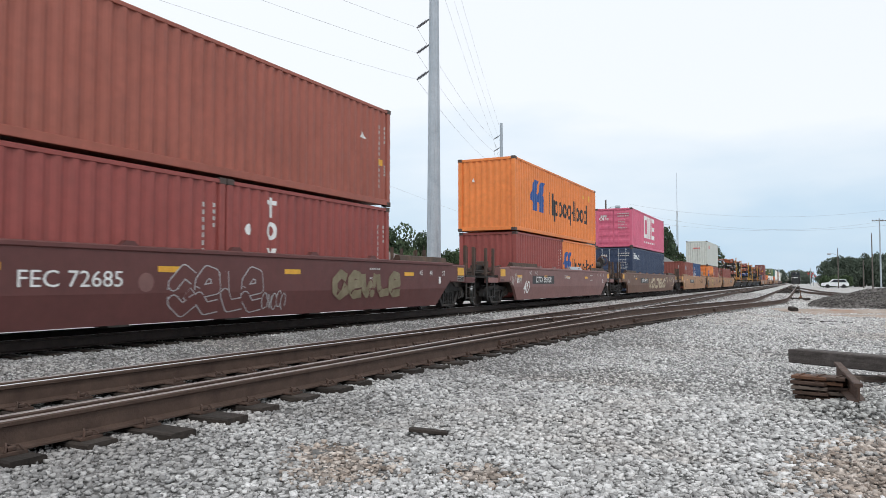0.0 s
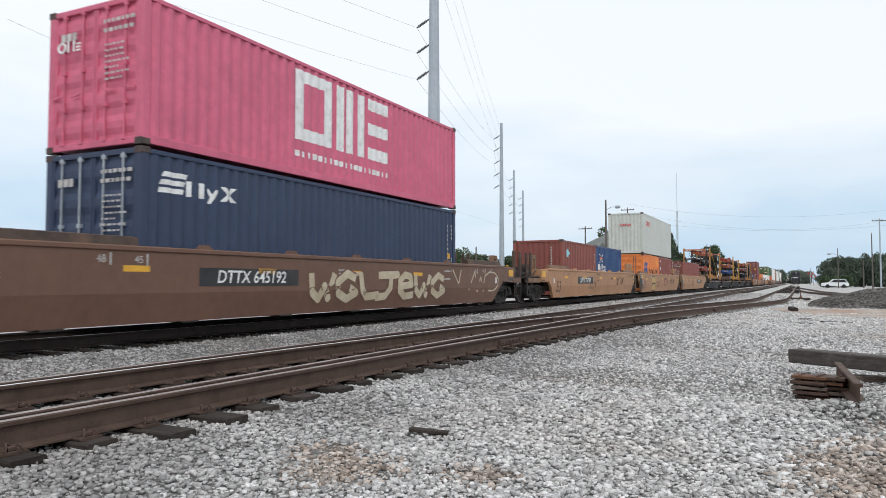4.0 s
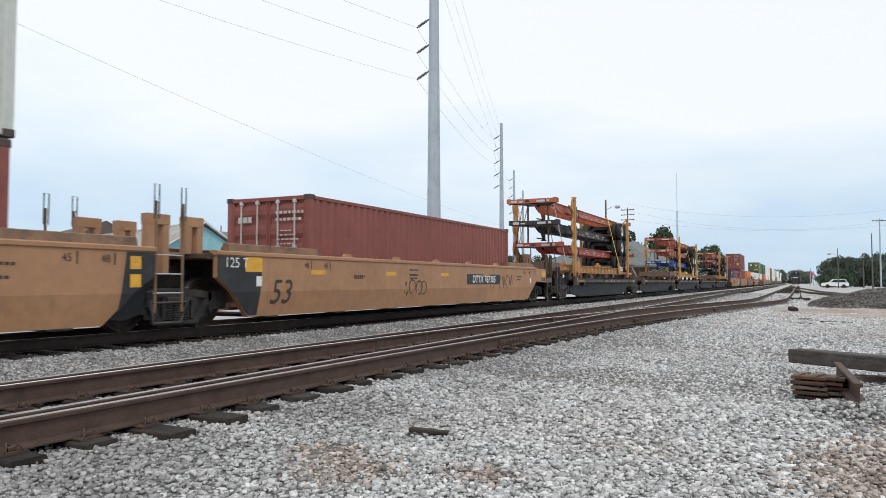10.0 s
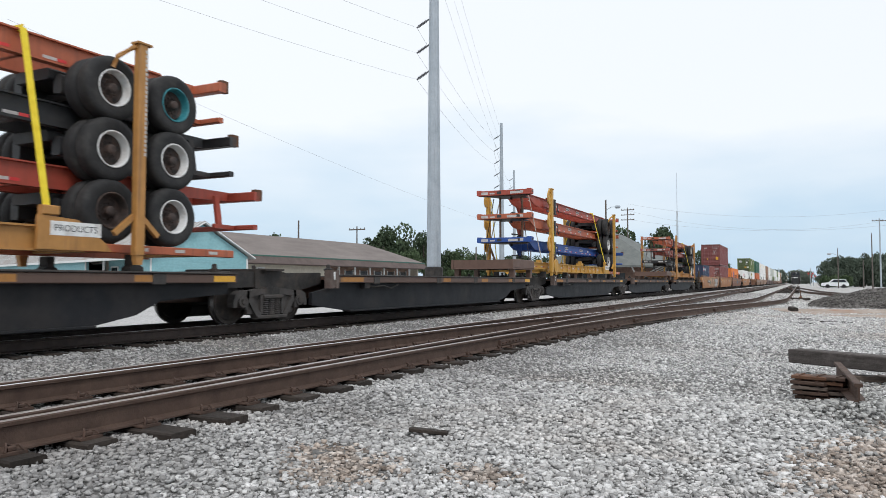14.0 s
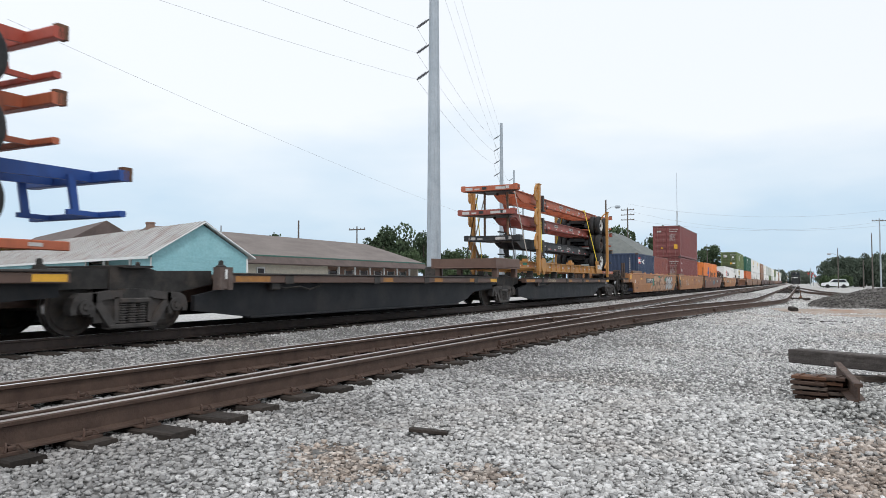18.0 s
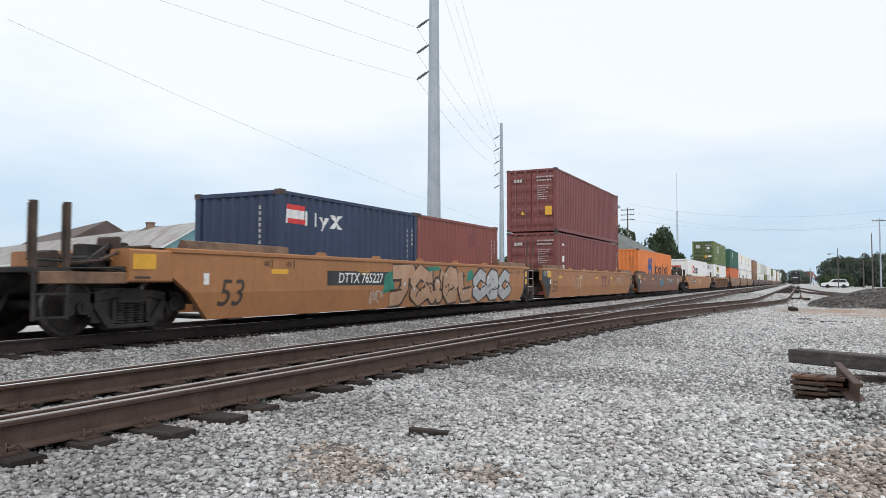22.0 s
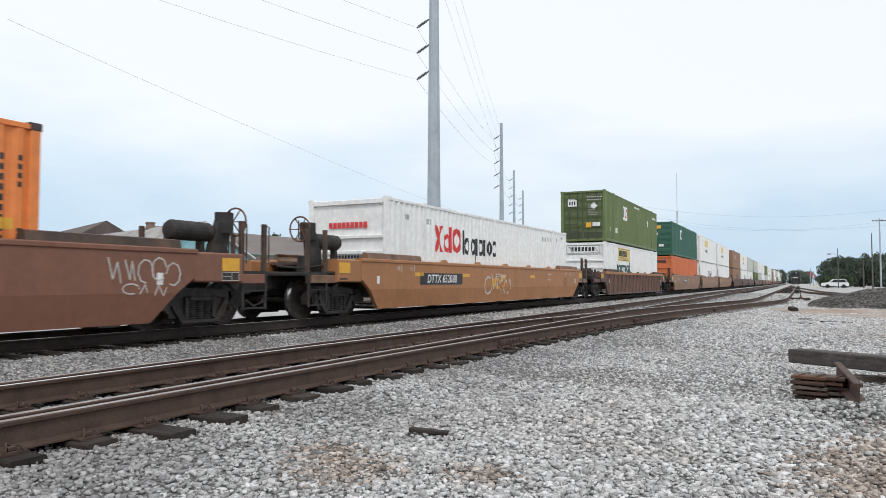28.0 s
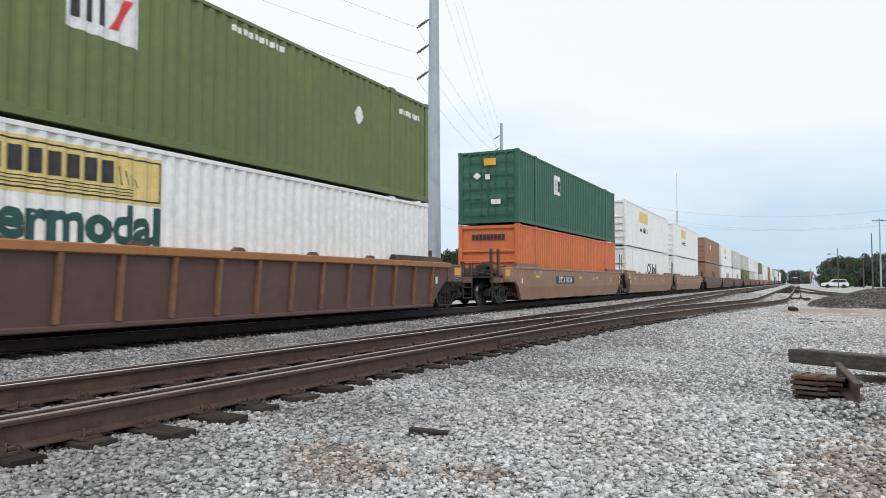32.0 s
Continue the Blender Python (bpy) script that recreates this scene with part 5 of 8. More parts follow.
def id_marks(c, L, H, ink=white_mark, seed=1):
    """Upright identity lettering and small data lines near the trailing end."""
    decal(c, column(L - 0.60, H - 0.45, 1.7, 12, 0.065) + column(L - 0.34, H - 0.45, 0.5, 4, 0.06) + column(L - 0.34, H - 1.5, 0.3, 4, 0.11), faint_mark if ink == white_mark else ink, 0, 0, "identity_marking")
    decal(c, [rect(L - 0.60, H - 1.55, 0.22, 0.16)], yellow_mark, 0, 0, "sticker", lift=0.006)


def door_marks(c, H, ink=white_mark, bright=True):
    """Rows of small data bars on the doors, and the yellow stickers."""
    rng = random.Random(int(c.location.y * 7))
    shapes = []
    for k, b in enumerate([H - 0.42, H - 0.58] + [H - 0.82 - 0.10 * j for j in range(7)]):
        a, end = (0.26, 1.0) if k < 2 else (0.30, 0.62 + rng.uniform(0, 0.3))
        tall = 0.065 if k < 2 else 0.032
        while a < end:
            w = rng.uniform(0.04, 0.11)
            shapes.append(rect(a, b, w, tall))
            a += w + 0.04
    shapes += [rect(-0.85, H - 0.60, 0.12, 0.14), rect(-0.70, H - 0.60, 0.12, 0.14), rect(-0.55, H - 0.60, 0.10, 0.14)]
    end_mark(c, shapes, faint_mark if ink == white_mark else ink, "data_marking", "white data lines on the doors")
    if bright:
        end_mark(c, [[(0.66, 0.75), (0.98, 0.75), (0.98, 1.15), (0.66, 1.15)], [(-0.52, 0.78), (-0.32, 0.78), (-0.42, 0.98)]], yellow_mark, "sticker", "yellow warning stickers")


# -- car with two brown boxes below and a long one above
c1 = well_car(10.4, 1, 11.9, fec, "dark brown steel well car with sprayed lettering")
side_marks(c1, 0, 9.3, "", "", white_mark, reflect=(-5.0, -1.86, 1.40, 6.4), lines=False)
side_text(c1, "FEC 72685", 0.35, white_mark, -3.40, 0.88, "white lettering FEC 72685", wide=1.12)
sprayed(c1, -1.6, 0.24, 2.35, 0.90, ("curl", "loop", "foot", "loop"), fec, spray_grey, 0.20, 0.022)
scrawl(c1, 0.75, 0.28, 0.7, 0.4, 16, spray_grey, 9)
sprayed(c1, 3.1, 0.42, 3.1, 0.72, ("curl", "loop", "fork", "foot", "loop"), spray_olive, fec, 0.20, 0.03)
for a, b, txt in ((7.35, 1.10, "45"), (7.95, 1.10, "48"), (8.75, 1.10, "53")):
    side_text(c1, txt, 0.2, white_mark, a, b)
flat_mark(c1, [[(-2.1 + 0.16 * math.cos(k * 0.5236), 0.84 + 0.16 * math.sin(k * 0.5236)) for k in range(12)]], mauve, 1.506, "emblem", "round faded emblem")
for k, (a, lab) in enumerate(((4.33, "reddish brown twenty-foot container with white upright letters"), (10.42, "reddish brown twenty-foot container with white upright letters"))):
    c = container(a, FLOOR, TEU, LOW, brown, lab)
    id_marks(c, TEU, LOW)
    if k == 1:
        decal(c, [rect(0.1, 0.0, 0.1, 0.42), rect(0.0, 0.26, 0.3, 0.09)] + ring(0.16, -0.28, 0.16, 0.19, 0.09) + [slant(0.0, -1.0, 0.11, 0.36, 0.21), slant(0.21, -1.0, 0.11, 0.36, -0.21)], white_mark, 1.15, 1.95, "emblem", "white upright brand shapes")
        decal(c, [[(0.62 + 0.1 * math.cos(k2 * 0.785), 1.66 + 0.12 * math.sin(k2 * 0.785)) for k2 in range(8)]], white_mark, 0, 0, "scuff")
c = container(4.33, FLOOR + LOW + 0.03, FEU, LOW, brown3, "faded reddish brown forty-foot container stacked on top")
id_marks(c, FEU, LOW)
decal(c, [[(10.7, 1.62), (11.0, 1.62), (10.85, 1.80)]], white_mark, 0, 0, "triangle_sign")

# -- short car with orange over brown and orange
c2 = well_car(32.1, 1, 9.9, mauve, "mauve brown forty-foot well car with white figures 40", ht=7.45, brake=1, ends=(-7.45, 7.12), rails={1: (1.32, 2.09)}, boxes={1: 0.73})
side_marks(c2, 0, 7.5, "DTTX 893120", "40", white_mark, digits_y=-5.73, number_y=-3.6)
scrawl(c2, -7.4, 0.75, 1.2, 0.4, 18, spray_white, 4)
part("top_flap", Geo().prism([(1.28, 1.42), (1.52, 1.42), (1.44, 1.56), (1.36, 1.56)], "y", 0.3, 2.2), galvanised, c2, "bright bare metal guide strip")
c = container(26.05, FLOOR, TEU, LOW, brown, "dark reddish brown twenty-foot container in the well")
id_marks(c, TEU, LOW)
c = container(32.04, FLOOR, TEU, LOW, orange, "orange twenty-foot container with blue emblem and black lettering bars")
decal(c, plume_logo(0.78, 0), blue_mark, 0.2, 1.15, "emblem", "blue two-bladed emblem")
decal(c, rings_bars("Mpooq-IIood", 3.9, 0.62), black_mark, 1.7, 1.12, "brand_marking", "black brand lettering as bars")
id_marks(c, TEU, LOW, black_mark)
c = container(25.95, FLOOR + LOW + 0.03, FEU, HIGH, orange, "orange forty-foot container with blue emblem and black lettering bars", rods=None)
decal(c, plume_logo(1.15, 0), blue_mark, 1.75, 0.95, "emblem", "blue two-bladed emblem")
decal(c, rings_bars("Mpooq-IIood", 6.2, 0.98), black_mark, 4.25, 0.95, "brand_marking", "black brand lettering as bars")
decal(c, [[(9.7, 2.2), (9.95, 2.2), (9.82, 2.42)], rect(10.7, 2.15, 0.28, 0.3)], yellow_mark, 0, 0, "sticker")
end_mark(c, [[(-0.62, 1.95), (-0.48, 1.95), (-0.55, 2.12)]], white_mark, "triangle_sign", lift=0.0)

# -- car with pink over navy
c3 = well_car(53.75, 1, 12.1, rustcar, "rusty brown well car with pale sprayed lettering", brake="low", rails={-1: (1.06, 1.63)})
side_marks(c3, 0, 9.3, "DTTX 645192", "", white_mark, number_y=-3.7)
sprayed(c3, -1.9, 0.34, 6.6, 0.80, ("fork", "curl", "foot", "hook", "loop", "fork", "curl"), spray_tan, rustcar, 0.19, 0.04)
scrawl(c3, 5.2, 0.5, 3.6, 0.8, 9, spray_tan, 2, t=0.05)
c = container(47.6, FLOOR, FEU, HIGH, navy, "dark navy forty-foot container with red and white emblem", end="door", rods=galvanised)
decal(c, [slant(0, 0, 0.55, 0.09, 0.05), slant(0.05, 0.14, 0.55, 0.09, 0.05), slant(0.1, 0.28, 0.55, 0.09, 0.05)], white_mark, 0.36, 2.16, "emblem", "white striped emblem")
decal(c, rings_bars("Mvx", 1.25, 0.28), white_mark, 1.02, 2.14, "brand_marking", "white brand lettering as bars")
door_marks(c, HIGH, bright=False)
id_marks(c, FEU, HIGH)
c = container(47.6, FLOOR + HIGH + 0.03, FEU, LOW, pink, "bright pink forty-foot container with white block lettering bars", end="door", rods=pink)
decal(c, [rect(0, 0, 0.30, 1.56), rect(1.02, 0, 0.30, 1.56), rect(0.30, 0, 0.72, 0.27), rect(0.30, 1.29, 0.72, 0.27), rect(1.52, 0, 0.30, 1.56), rect(1.97, 0, 0.30, 1.56), rect(2.42, 0, 0.30, 1.56), rect(2.92, 0, 1.02, 0.30), rect(2.92, 0.63, 1.02, 0.30), rect(2.92, 1.26, 1.02, 0.30)], white_mark, 4.1, 0.82, "brand_marking", "large white block brand shapes")
decal(c, bars(0, 0, 4.0, 0.13, 19, 0.42), white_mark, 4.1, 0.45, "brand_marking")
door_marks(c, LOW, bright=False)
end_mark(c, [[(p - 0.95, q + LOW - 0.80) for p, q in f] for f in rings_bars("OMs", 0.62, 0.2)], white_mark, "brand_shape", lift=0.024)

# -- tan triple car
c4 = well_car(96.55, 3, 0, tan, "tan three-unit articulated well car with dark figures 53", joints=(-9.6, 9.15), ends=(-28.25, 27.45), rails={1: (1.58, 2.16), -1: (1.84, 2.35)}, boxes={-1: 0.88, 1: 1.15}, arches=True)
for k, num, ny in ((-1, "DTTX 767305", -3.15), (0, "", 0), (1, "DTTX 767305", 2.85)):
    side_marks(c4, k * 19.2, 9.05, num, "53", black_mark, number_y=ny, digits_y=(-7.6, -7.35, -7.7)[k + 1])
    scrawl(c4, k * 19.2 - 2.6, 0.45, 1.3, 0.45, 12, spray_dark, 20 + k, t=0.03)
    scrawl(c4, k * 19.2 + 3.4, 0.62, 2.1, 0.5, 18, spray_dark, 30 + k, t=0.03)
graffiti(c4, -4.45, 0.20, 1.25, 0.56, 2, spray_yellow, spray_dark, 8, line=0.05)
graffiti(c4, -4.55, 0.72, 1.35, 0.56, 2, spray_yellow, spray_dark, 9, line=0.05)
flat_mark(c4, [rect(0.45, 1.0, 1.25, 0.16), rect(0.68, 0.54, 0.24, 0.46), rect(1.28, 0.54, 0.24, 0.46), slant(1.82, 0.54, 0.2, 0.62, 0.42)],
          maroon, 1.505, "emblem", "dark red block emblem")
c = container(71.3, FLOOR, TEU, LOW, brown2, "reddish brown twenty-foot container with pale blue diamond")
decal(c, [[(0.62, 1.98), (0.9, 1.72), (1.18, 1.98), (0.9, 2.24)]], surf("pale_blue_sign", (0.25, 0.55, 0.65), (0.32, 0.62, 0.72), 3, 0.5), 0, 0, "diamond_sign", "pale blue diamond sign")
id_marks(c, TEU, LOW)
end_mark(c, column(0.64, 2.3, 1.5, 12, 0.055), faint_mark, "identity_marking", lift=0.0)
c = container(77.4, FLOOR, TEU, LOW, blue, "blue twenty-foot container with white lettering bars and a cross emblem")
decal(c, [slant(0.0, 0.0, 0.10, 0.5, 0.8), slant(0.8, 0.0, 0.10, 0.5, -0.8)], white_mark, 0.7, 1.66, "emblem", "white crossed strokes")
decal(c, [slant(0.05, 0.0, 0.75, 0.09, 0.06)], coral, 0.75, 1.88, "emblem_stripe", lift=0.007)
decal(c, rings_bars("MsMos", 1.6, 0.40), white_mark, 0.5, 1.20, "brand_marking")
id_marks(c, TEU, LOW)
c = container(90.45, FLOOR, TEU, LOW, orange, "orange twenty-foot container with blue emblem and black lettering bars", end="door", rods=orange)
decal(c, plume_logo(0.8, 0), blue_mark, 0.2, 1.12, "emblem", "blue two-bladed emblem")
decal(c, rings_bars("Mpooq-IIood", 3.7, 0.66), black_mark, 1.72, 1.08, "brand_marking", "black brand lettering as bars")
decal(c, [[(4.3, 1.98), (4.55, 1.98), (4.42, 2.2)], rect(5.1, 1.9, 0.22, 0.28)], yellow_mark, 0, 0, "sticker")
c = container(96.51, FLOOR, TEU, LOW, brown2, "reddish brown twenty-foot container with white upright letter bars")
decal(c, [rect(0.0, 0.0, 0.36, 0.1), rect(0.13, -0.3, 0.1, 0.32), rect(0.0, -0.72, 0.12, 0.32), rect(0.14, -0.60, 0.22, 0.2), rect(0.13, -1.12, 0.1, 0.32), rect(0.0, -1.24, 0.36, 0.1), rect(0.13, -1.62, 0.1, 0.34)], white_mark, 0.55, 2.2, "brand_marking", "white upright brand shapes")
id_marks(c, TEU, LOW)
c = container(90.42, FLOOR + LOW + 0.03, FEU, HIGH, grey, "pale grey forty-foot container with small red emblem rings", depth=0.010)
decal(c, rings_bars("OOOI", 1.45, 0.36), red_mark, 1.15, 2.02, "brand_marking", "red brand rings")
end_mark(c, [[(p - 0.42, q + HIGH - 0.95) for p, q in f] for f in rings_bars("OOOI", 0.78, 0.17)], red_mark, "brand_marking", lift=0.0)
id_marks(c, FEU, HIGH, grey)
c = container(109.38, FLOOR, FEU, LOW, brown2, "reddish brown forty-foot container with white door lettering bars", end="door", rods=spray_white)
door_marks(c, LOW, bright=False)

# -- five linked flat units with three racks of trailer frames
flat_top = paint("flat_rusty_brown", (0.11, 0.066, 0.050), rust=0.4)
flat_post = surf("grimy_grey_post", (0.075, 0.055, 0.048), (0.14, 0.10, 0.085), 3, 0.8, stain=(0.24, 0.20, 0.18), stain_amount=0.4, stain_scale=5)
flatcar = train_thing("articulated_flatcar", 169.85, RAIL, "black five-unit flatcar with rusty deck edges and faded orange stripes", "freight car", "cars of the train")


def flat_unit(car, oy, first, last):
    """One unit of the flatcar: a deep girder that rises towards the trucks, a thin deck and an arm over the shared truck."""
    at = pose(0, oy, 0)
    start = -6.68 if last else -6.3
    for s in (-1, 1):
        g = Geo().prism([(-7.05, 0.33), (-5.7, 0.17), (4.05, 0.17), (4.8, 0.30), (5.3, 0.52), (6.9, 0.62), (6.9, 0.86), (-6.1, 0.86), (-6.1, 0.76), (-7.05, 0.60)], "x", *sorted((s * 1.13, s * 1.22)))
        sg = part("side_girder", g, gloss_black, car, at=at)
        part("bottom_flange", Geo().box(*sorted((s * 1.08, s * 1.30)), -5.65, 4.0, 0.135, 0.172, 0.006), gloss_black, sg)
        part("deck_edge", Geo().box(*sorted((s * 1.22, s * 1.40)), start, 6.95, 0.825, 0.985, 0.012), flat_top, car, at=at)
        part("deck_lip", Geo().box(*sorted((s * 1.18, s * 1.43)), start, 6.95, 0.987, 1.02, 0.008), cast_steel, car, at=at)
        if not last:
            xs = sorted((s * 1.26, s * 1.45))
            g = Geo().box(*xs, -6.66, -6.54, 0.70, 1.12, 0.015).box(*xs, -6.43, -6.31, 0.70, 1.12, 0.015).box(*sorted((s * 1.24, s * 1.42)), -6.58, -6.38, 0.72, 1.10)
            part("end_post", g, flat_post, car, "grey brown end post", at=at)
            part("post_tag", Geo().box(*sorted((s * 1.425, s * 1.432)), -6.51, -6.45, 0.90, 1.08), white_mark, car, "pale tag", at=at)
        for k in range(4):
            part("deck_plate", cached(("deck_plate", s), lambda: Geo().box(*sorted((s * 1.385, s * 1.412)), -0.14, 0.14, 0.80, 0.985, 0.01).mesh("deck_plate")), cast_steel, car, at=pose(0, oy - 4.6 + k * 3.1 + (0.4 if k % 2 else 0.0), 0))
    for a, w in ((start + 0.1, 1.0), (-0.8, 0.5), (2.1, 0.55), (4.6, 0.45), (6.35, 0.55)):
        flat_mark(car, [rect(oy + a, 0.85, w, 0.11)], faded_orange if a < 6 else yellow_mark, 1.404, "stripe", "faded orange reflective stripe")
    part("deck", Geo().box(-1.2, 1.2, -6.3, 6.95, 0.90, 0.97).box(-0.35, 0.35, -8.3, 8.3, 0.45, 0.90, 0.03), flat_top, car, at=at)
    for k in range(7):
        part("cross_bearer", cached("cross_bearer", lambda: Geo().box(-1.12, 1.12, -0.06, 0.06, 0.55, 0.90).mesh("cross_bearer")), gloss_black, car, at=pose(0, oy - 5.4 + k * 1.8, 0))
    # arms that reach over the trucks: a low one behind, a raised one in front
    part("end_arm", Geo().prism([(6.6, 0.72), (8.05, 0.74), (8.05, 1.06), (7.3, 1.06), (7.1, 0.98), (6.6, 0.98)], "x", -0.95, 0.95).box(-1.18, 1.18, 6.9, 7.15, 0.90, 1.03, 0.02), grime, car, at=at)
    part("end_arm", Geo().prism([(-6.4, 0.80), (-7.6, 0.60), (-8.25, 0.70), (-8.65, 0.72), (-8.65, 1.10), (-7.9, 1.10), (-7.7, 1.04), (-6.4, 1.06)], "x", -0.98, 0.98).box(-1.12, 1.12, -8.5, -7.9, 1.08, 1.12, 0.01), grime, car, at=at)
    for s in (-1, 1):
        for y in (-6.3, 6.65):
            g = Geo().lathe([(0.10, 0.0), (0.10, 0.05), (0.05, 0.07), (0.045, 0.14), (0.02, 0.16)], "z", (s * 1.12, y, 1.10 if y < 0 else 1.03), 10)
            part("twist_lock", g, grime, car, at=at)
        g = Geo().tube([(s * 1.30, -4.9, 0.79), (s * 1.34, -4.7, 0.72), (s * 1.36, -4.2, 0.75), (s * 1.32, -3.8, 0.68), (s * 1.28, -3.3, 0.78)], 0.022, 5)
        part("air_pipe", g, grime, car, at=at)
        part("valve", Geo().box(*sorted((s * 1.24, s * 1.36)), -5.1, -4.85, 0.68, 0.84, 0.02), grime, car, at=at)
    if abs(oy) > 20:
        tagged(part("lettering", letters("TTAX 653251", 0.20, bold=0.004), spray_tan, car, "worn pale lettering TTAX 653251", at=pose(1.4045, oy + (0.9 if oy < 0 else -3.4), 0.905)), kind="stuff")


for k in range(-2, 3):
    flat_unit(flatcar, k * 16.6, k == -2, k == 2)
for k in range(6):
    truck(flatcar, (k - 2.5) * 16.6 + (0.35 if k == 0 else 0.0), metal=cast_steel)
for e in (-1, 1):
    Y = lambda d: e * (41.5 + d)
    part("coupler", Geo().box(-0.1, 0.1, *sorted((Y(-0.3), Y(1.3))), 0.6, 0.82, 0.02).box(-0.18, 0.14, *sorted((Y(1.25), Y(1.5))), 0.58, 0.88, 0.04), grime, flatcar)
    for s in (-1, 1):
        g = Geo()
        for d in (0.9, 1.3):
            g.box(s * 1.36 - 0.03, s * 1.36 + 0.03, *sorted((Y(d - 0.03), Y(d + 0.03))), 0.35, 1.5, 0.006)
        for z in (0.36, 0.66):
            g.box(s * 1.36 - 0.03, s * 1.36 + 0.03, *sorted((Y(0.9), Y(1.3))), z, z + 0.03)
        part("step", g, grime, flatcar)

chassis_red = paint("chassis_red", (0.38, 0.068, 0.042), rust=0.7, dirt=0.7)
chassis_orange = paint("chassis_orange", (0.44, 0.118, 0.055), rust=0.8, dirt=0.8)
chassis_blue = paint("chassis_blue", (0.02, 0.075, 0.30), rust=0.25)
chassis_brown = paint("chassis_brown", (0.29, 0.075, 0.055), rust=0.8, dirt=0.7)
rack_yellow = paint("rack_yellow", (0.45, 0.218, 0.060), rust=0.8, dirt=0.8)
rack_bright = paint("rack_bright_yellow", (0.54, 0.29, 0.05), rust=0.5, dirt=0.6)
rack_brown = paint("rack_brown", (0.13, 0.075, 0.055), rust=0.4)


def tyre_meshes():
    t = Geo().lathe([(0.30, -0.13), (0.40, -0.14), (0.47, -0.128), (0.508, -0.10), (0.52, -0.055), (0.522, 0.0), (0.52, 0.055), (0.508, 0.10), (0.47, 0.128), (0.42, 0.14), (0.40, 0.136), (0.33, 0.142), (0.296, 0.12)], "x", (0, 0, 0), 30, False)
    # a deep dish: the lip, the barrel, and the disc far inside it
    r = Geo().lathe([(0.298, 0.118), (0.302, 0.142), (0.288, 0.148), (0.276, 0.132), (0.262, 0.03), (0.250, -0.015), (0.205, -0.035), (0.10, -0.02), (0.02, -0.015)], "x", (0, 0, 0), 30, False)
    h = Geo().lathe([(0.105, -0.03), (0.10, 0.0), (0.085, 0.02), (0.08, 0.10), (0.055, 0.125), (0.02, 0.13)], "x", (0, 0, 0), 14)
    h.lathe([(0.247, 0.004), (0.238, -0.010), (0.205, -0.029), (0.10, -0.014)], "x", (0, 0, 0), 24, False)
    for k in range(10):
        a = k * 0.628
        h.lathe([(0.016, -0.03), (0.016, 0.012), (0.004, 0.014)], "x", (0, 0.135 * math.cos(a), 0.135 * math.sin(a)), 6)
    o = Geo()
    for k in range(5):
        a = k * 1.257 + 0.3
        o.lathe([(0.034, -0.03), (0.034, -0.016), (0.005, -0.016)], "x", (0, 0.20 * math.cos(a), 0.20 * math.sin(a)), 10)
    return t.mesh("tyre", True), r.mesh("rim"), h.mesh("hub"), o.mesh("hand_hole")


TYRE, RIM, HUB, HOLES = tyre_meshes()
rim_teal = surf("rim_teal", (0.03, 0.20, 0.24), (0.05, 0.28, 0.32), 5, 0.5, stain=(0.03, 0.04, 0.05), stain_amount=0.5, stain_scale=6)
rim_dark = surf("rim_rusty", (0.030, 0.024, 0.022), (0.075, 0.050, 0.042), 6, 0.75, stain=(0.12, 0.07, 0.05), stain_amount=0.5, stain_scale=6)


rim_rust = surf("rim_rust", (0.20, 0.10, 0.045), (0.34, 0.19, 0.08), 6, 0.75, stain=(0.10, 0.06, 0.045), stain_amount=0.5, stain_scale=6)

# rims that are not white: trailer, hind axle or not, side of the line
RIMS = {(42, True, 1): rim_teal, (40, False, 1): rim_dark, (52, False, 1): rim_dark, (52, True, 1): rim_dark, (50, True, 1): rim_rust, (61, False, 1): rim_dark, (62, True, 1): rim_dark}


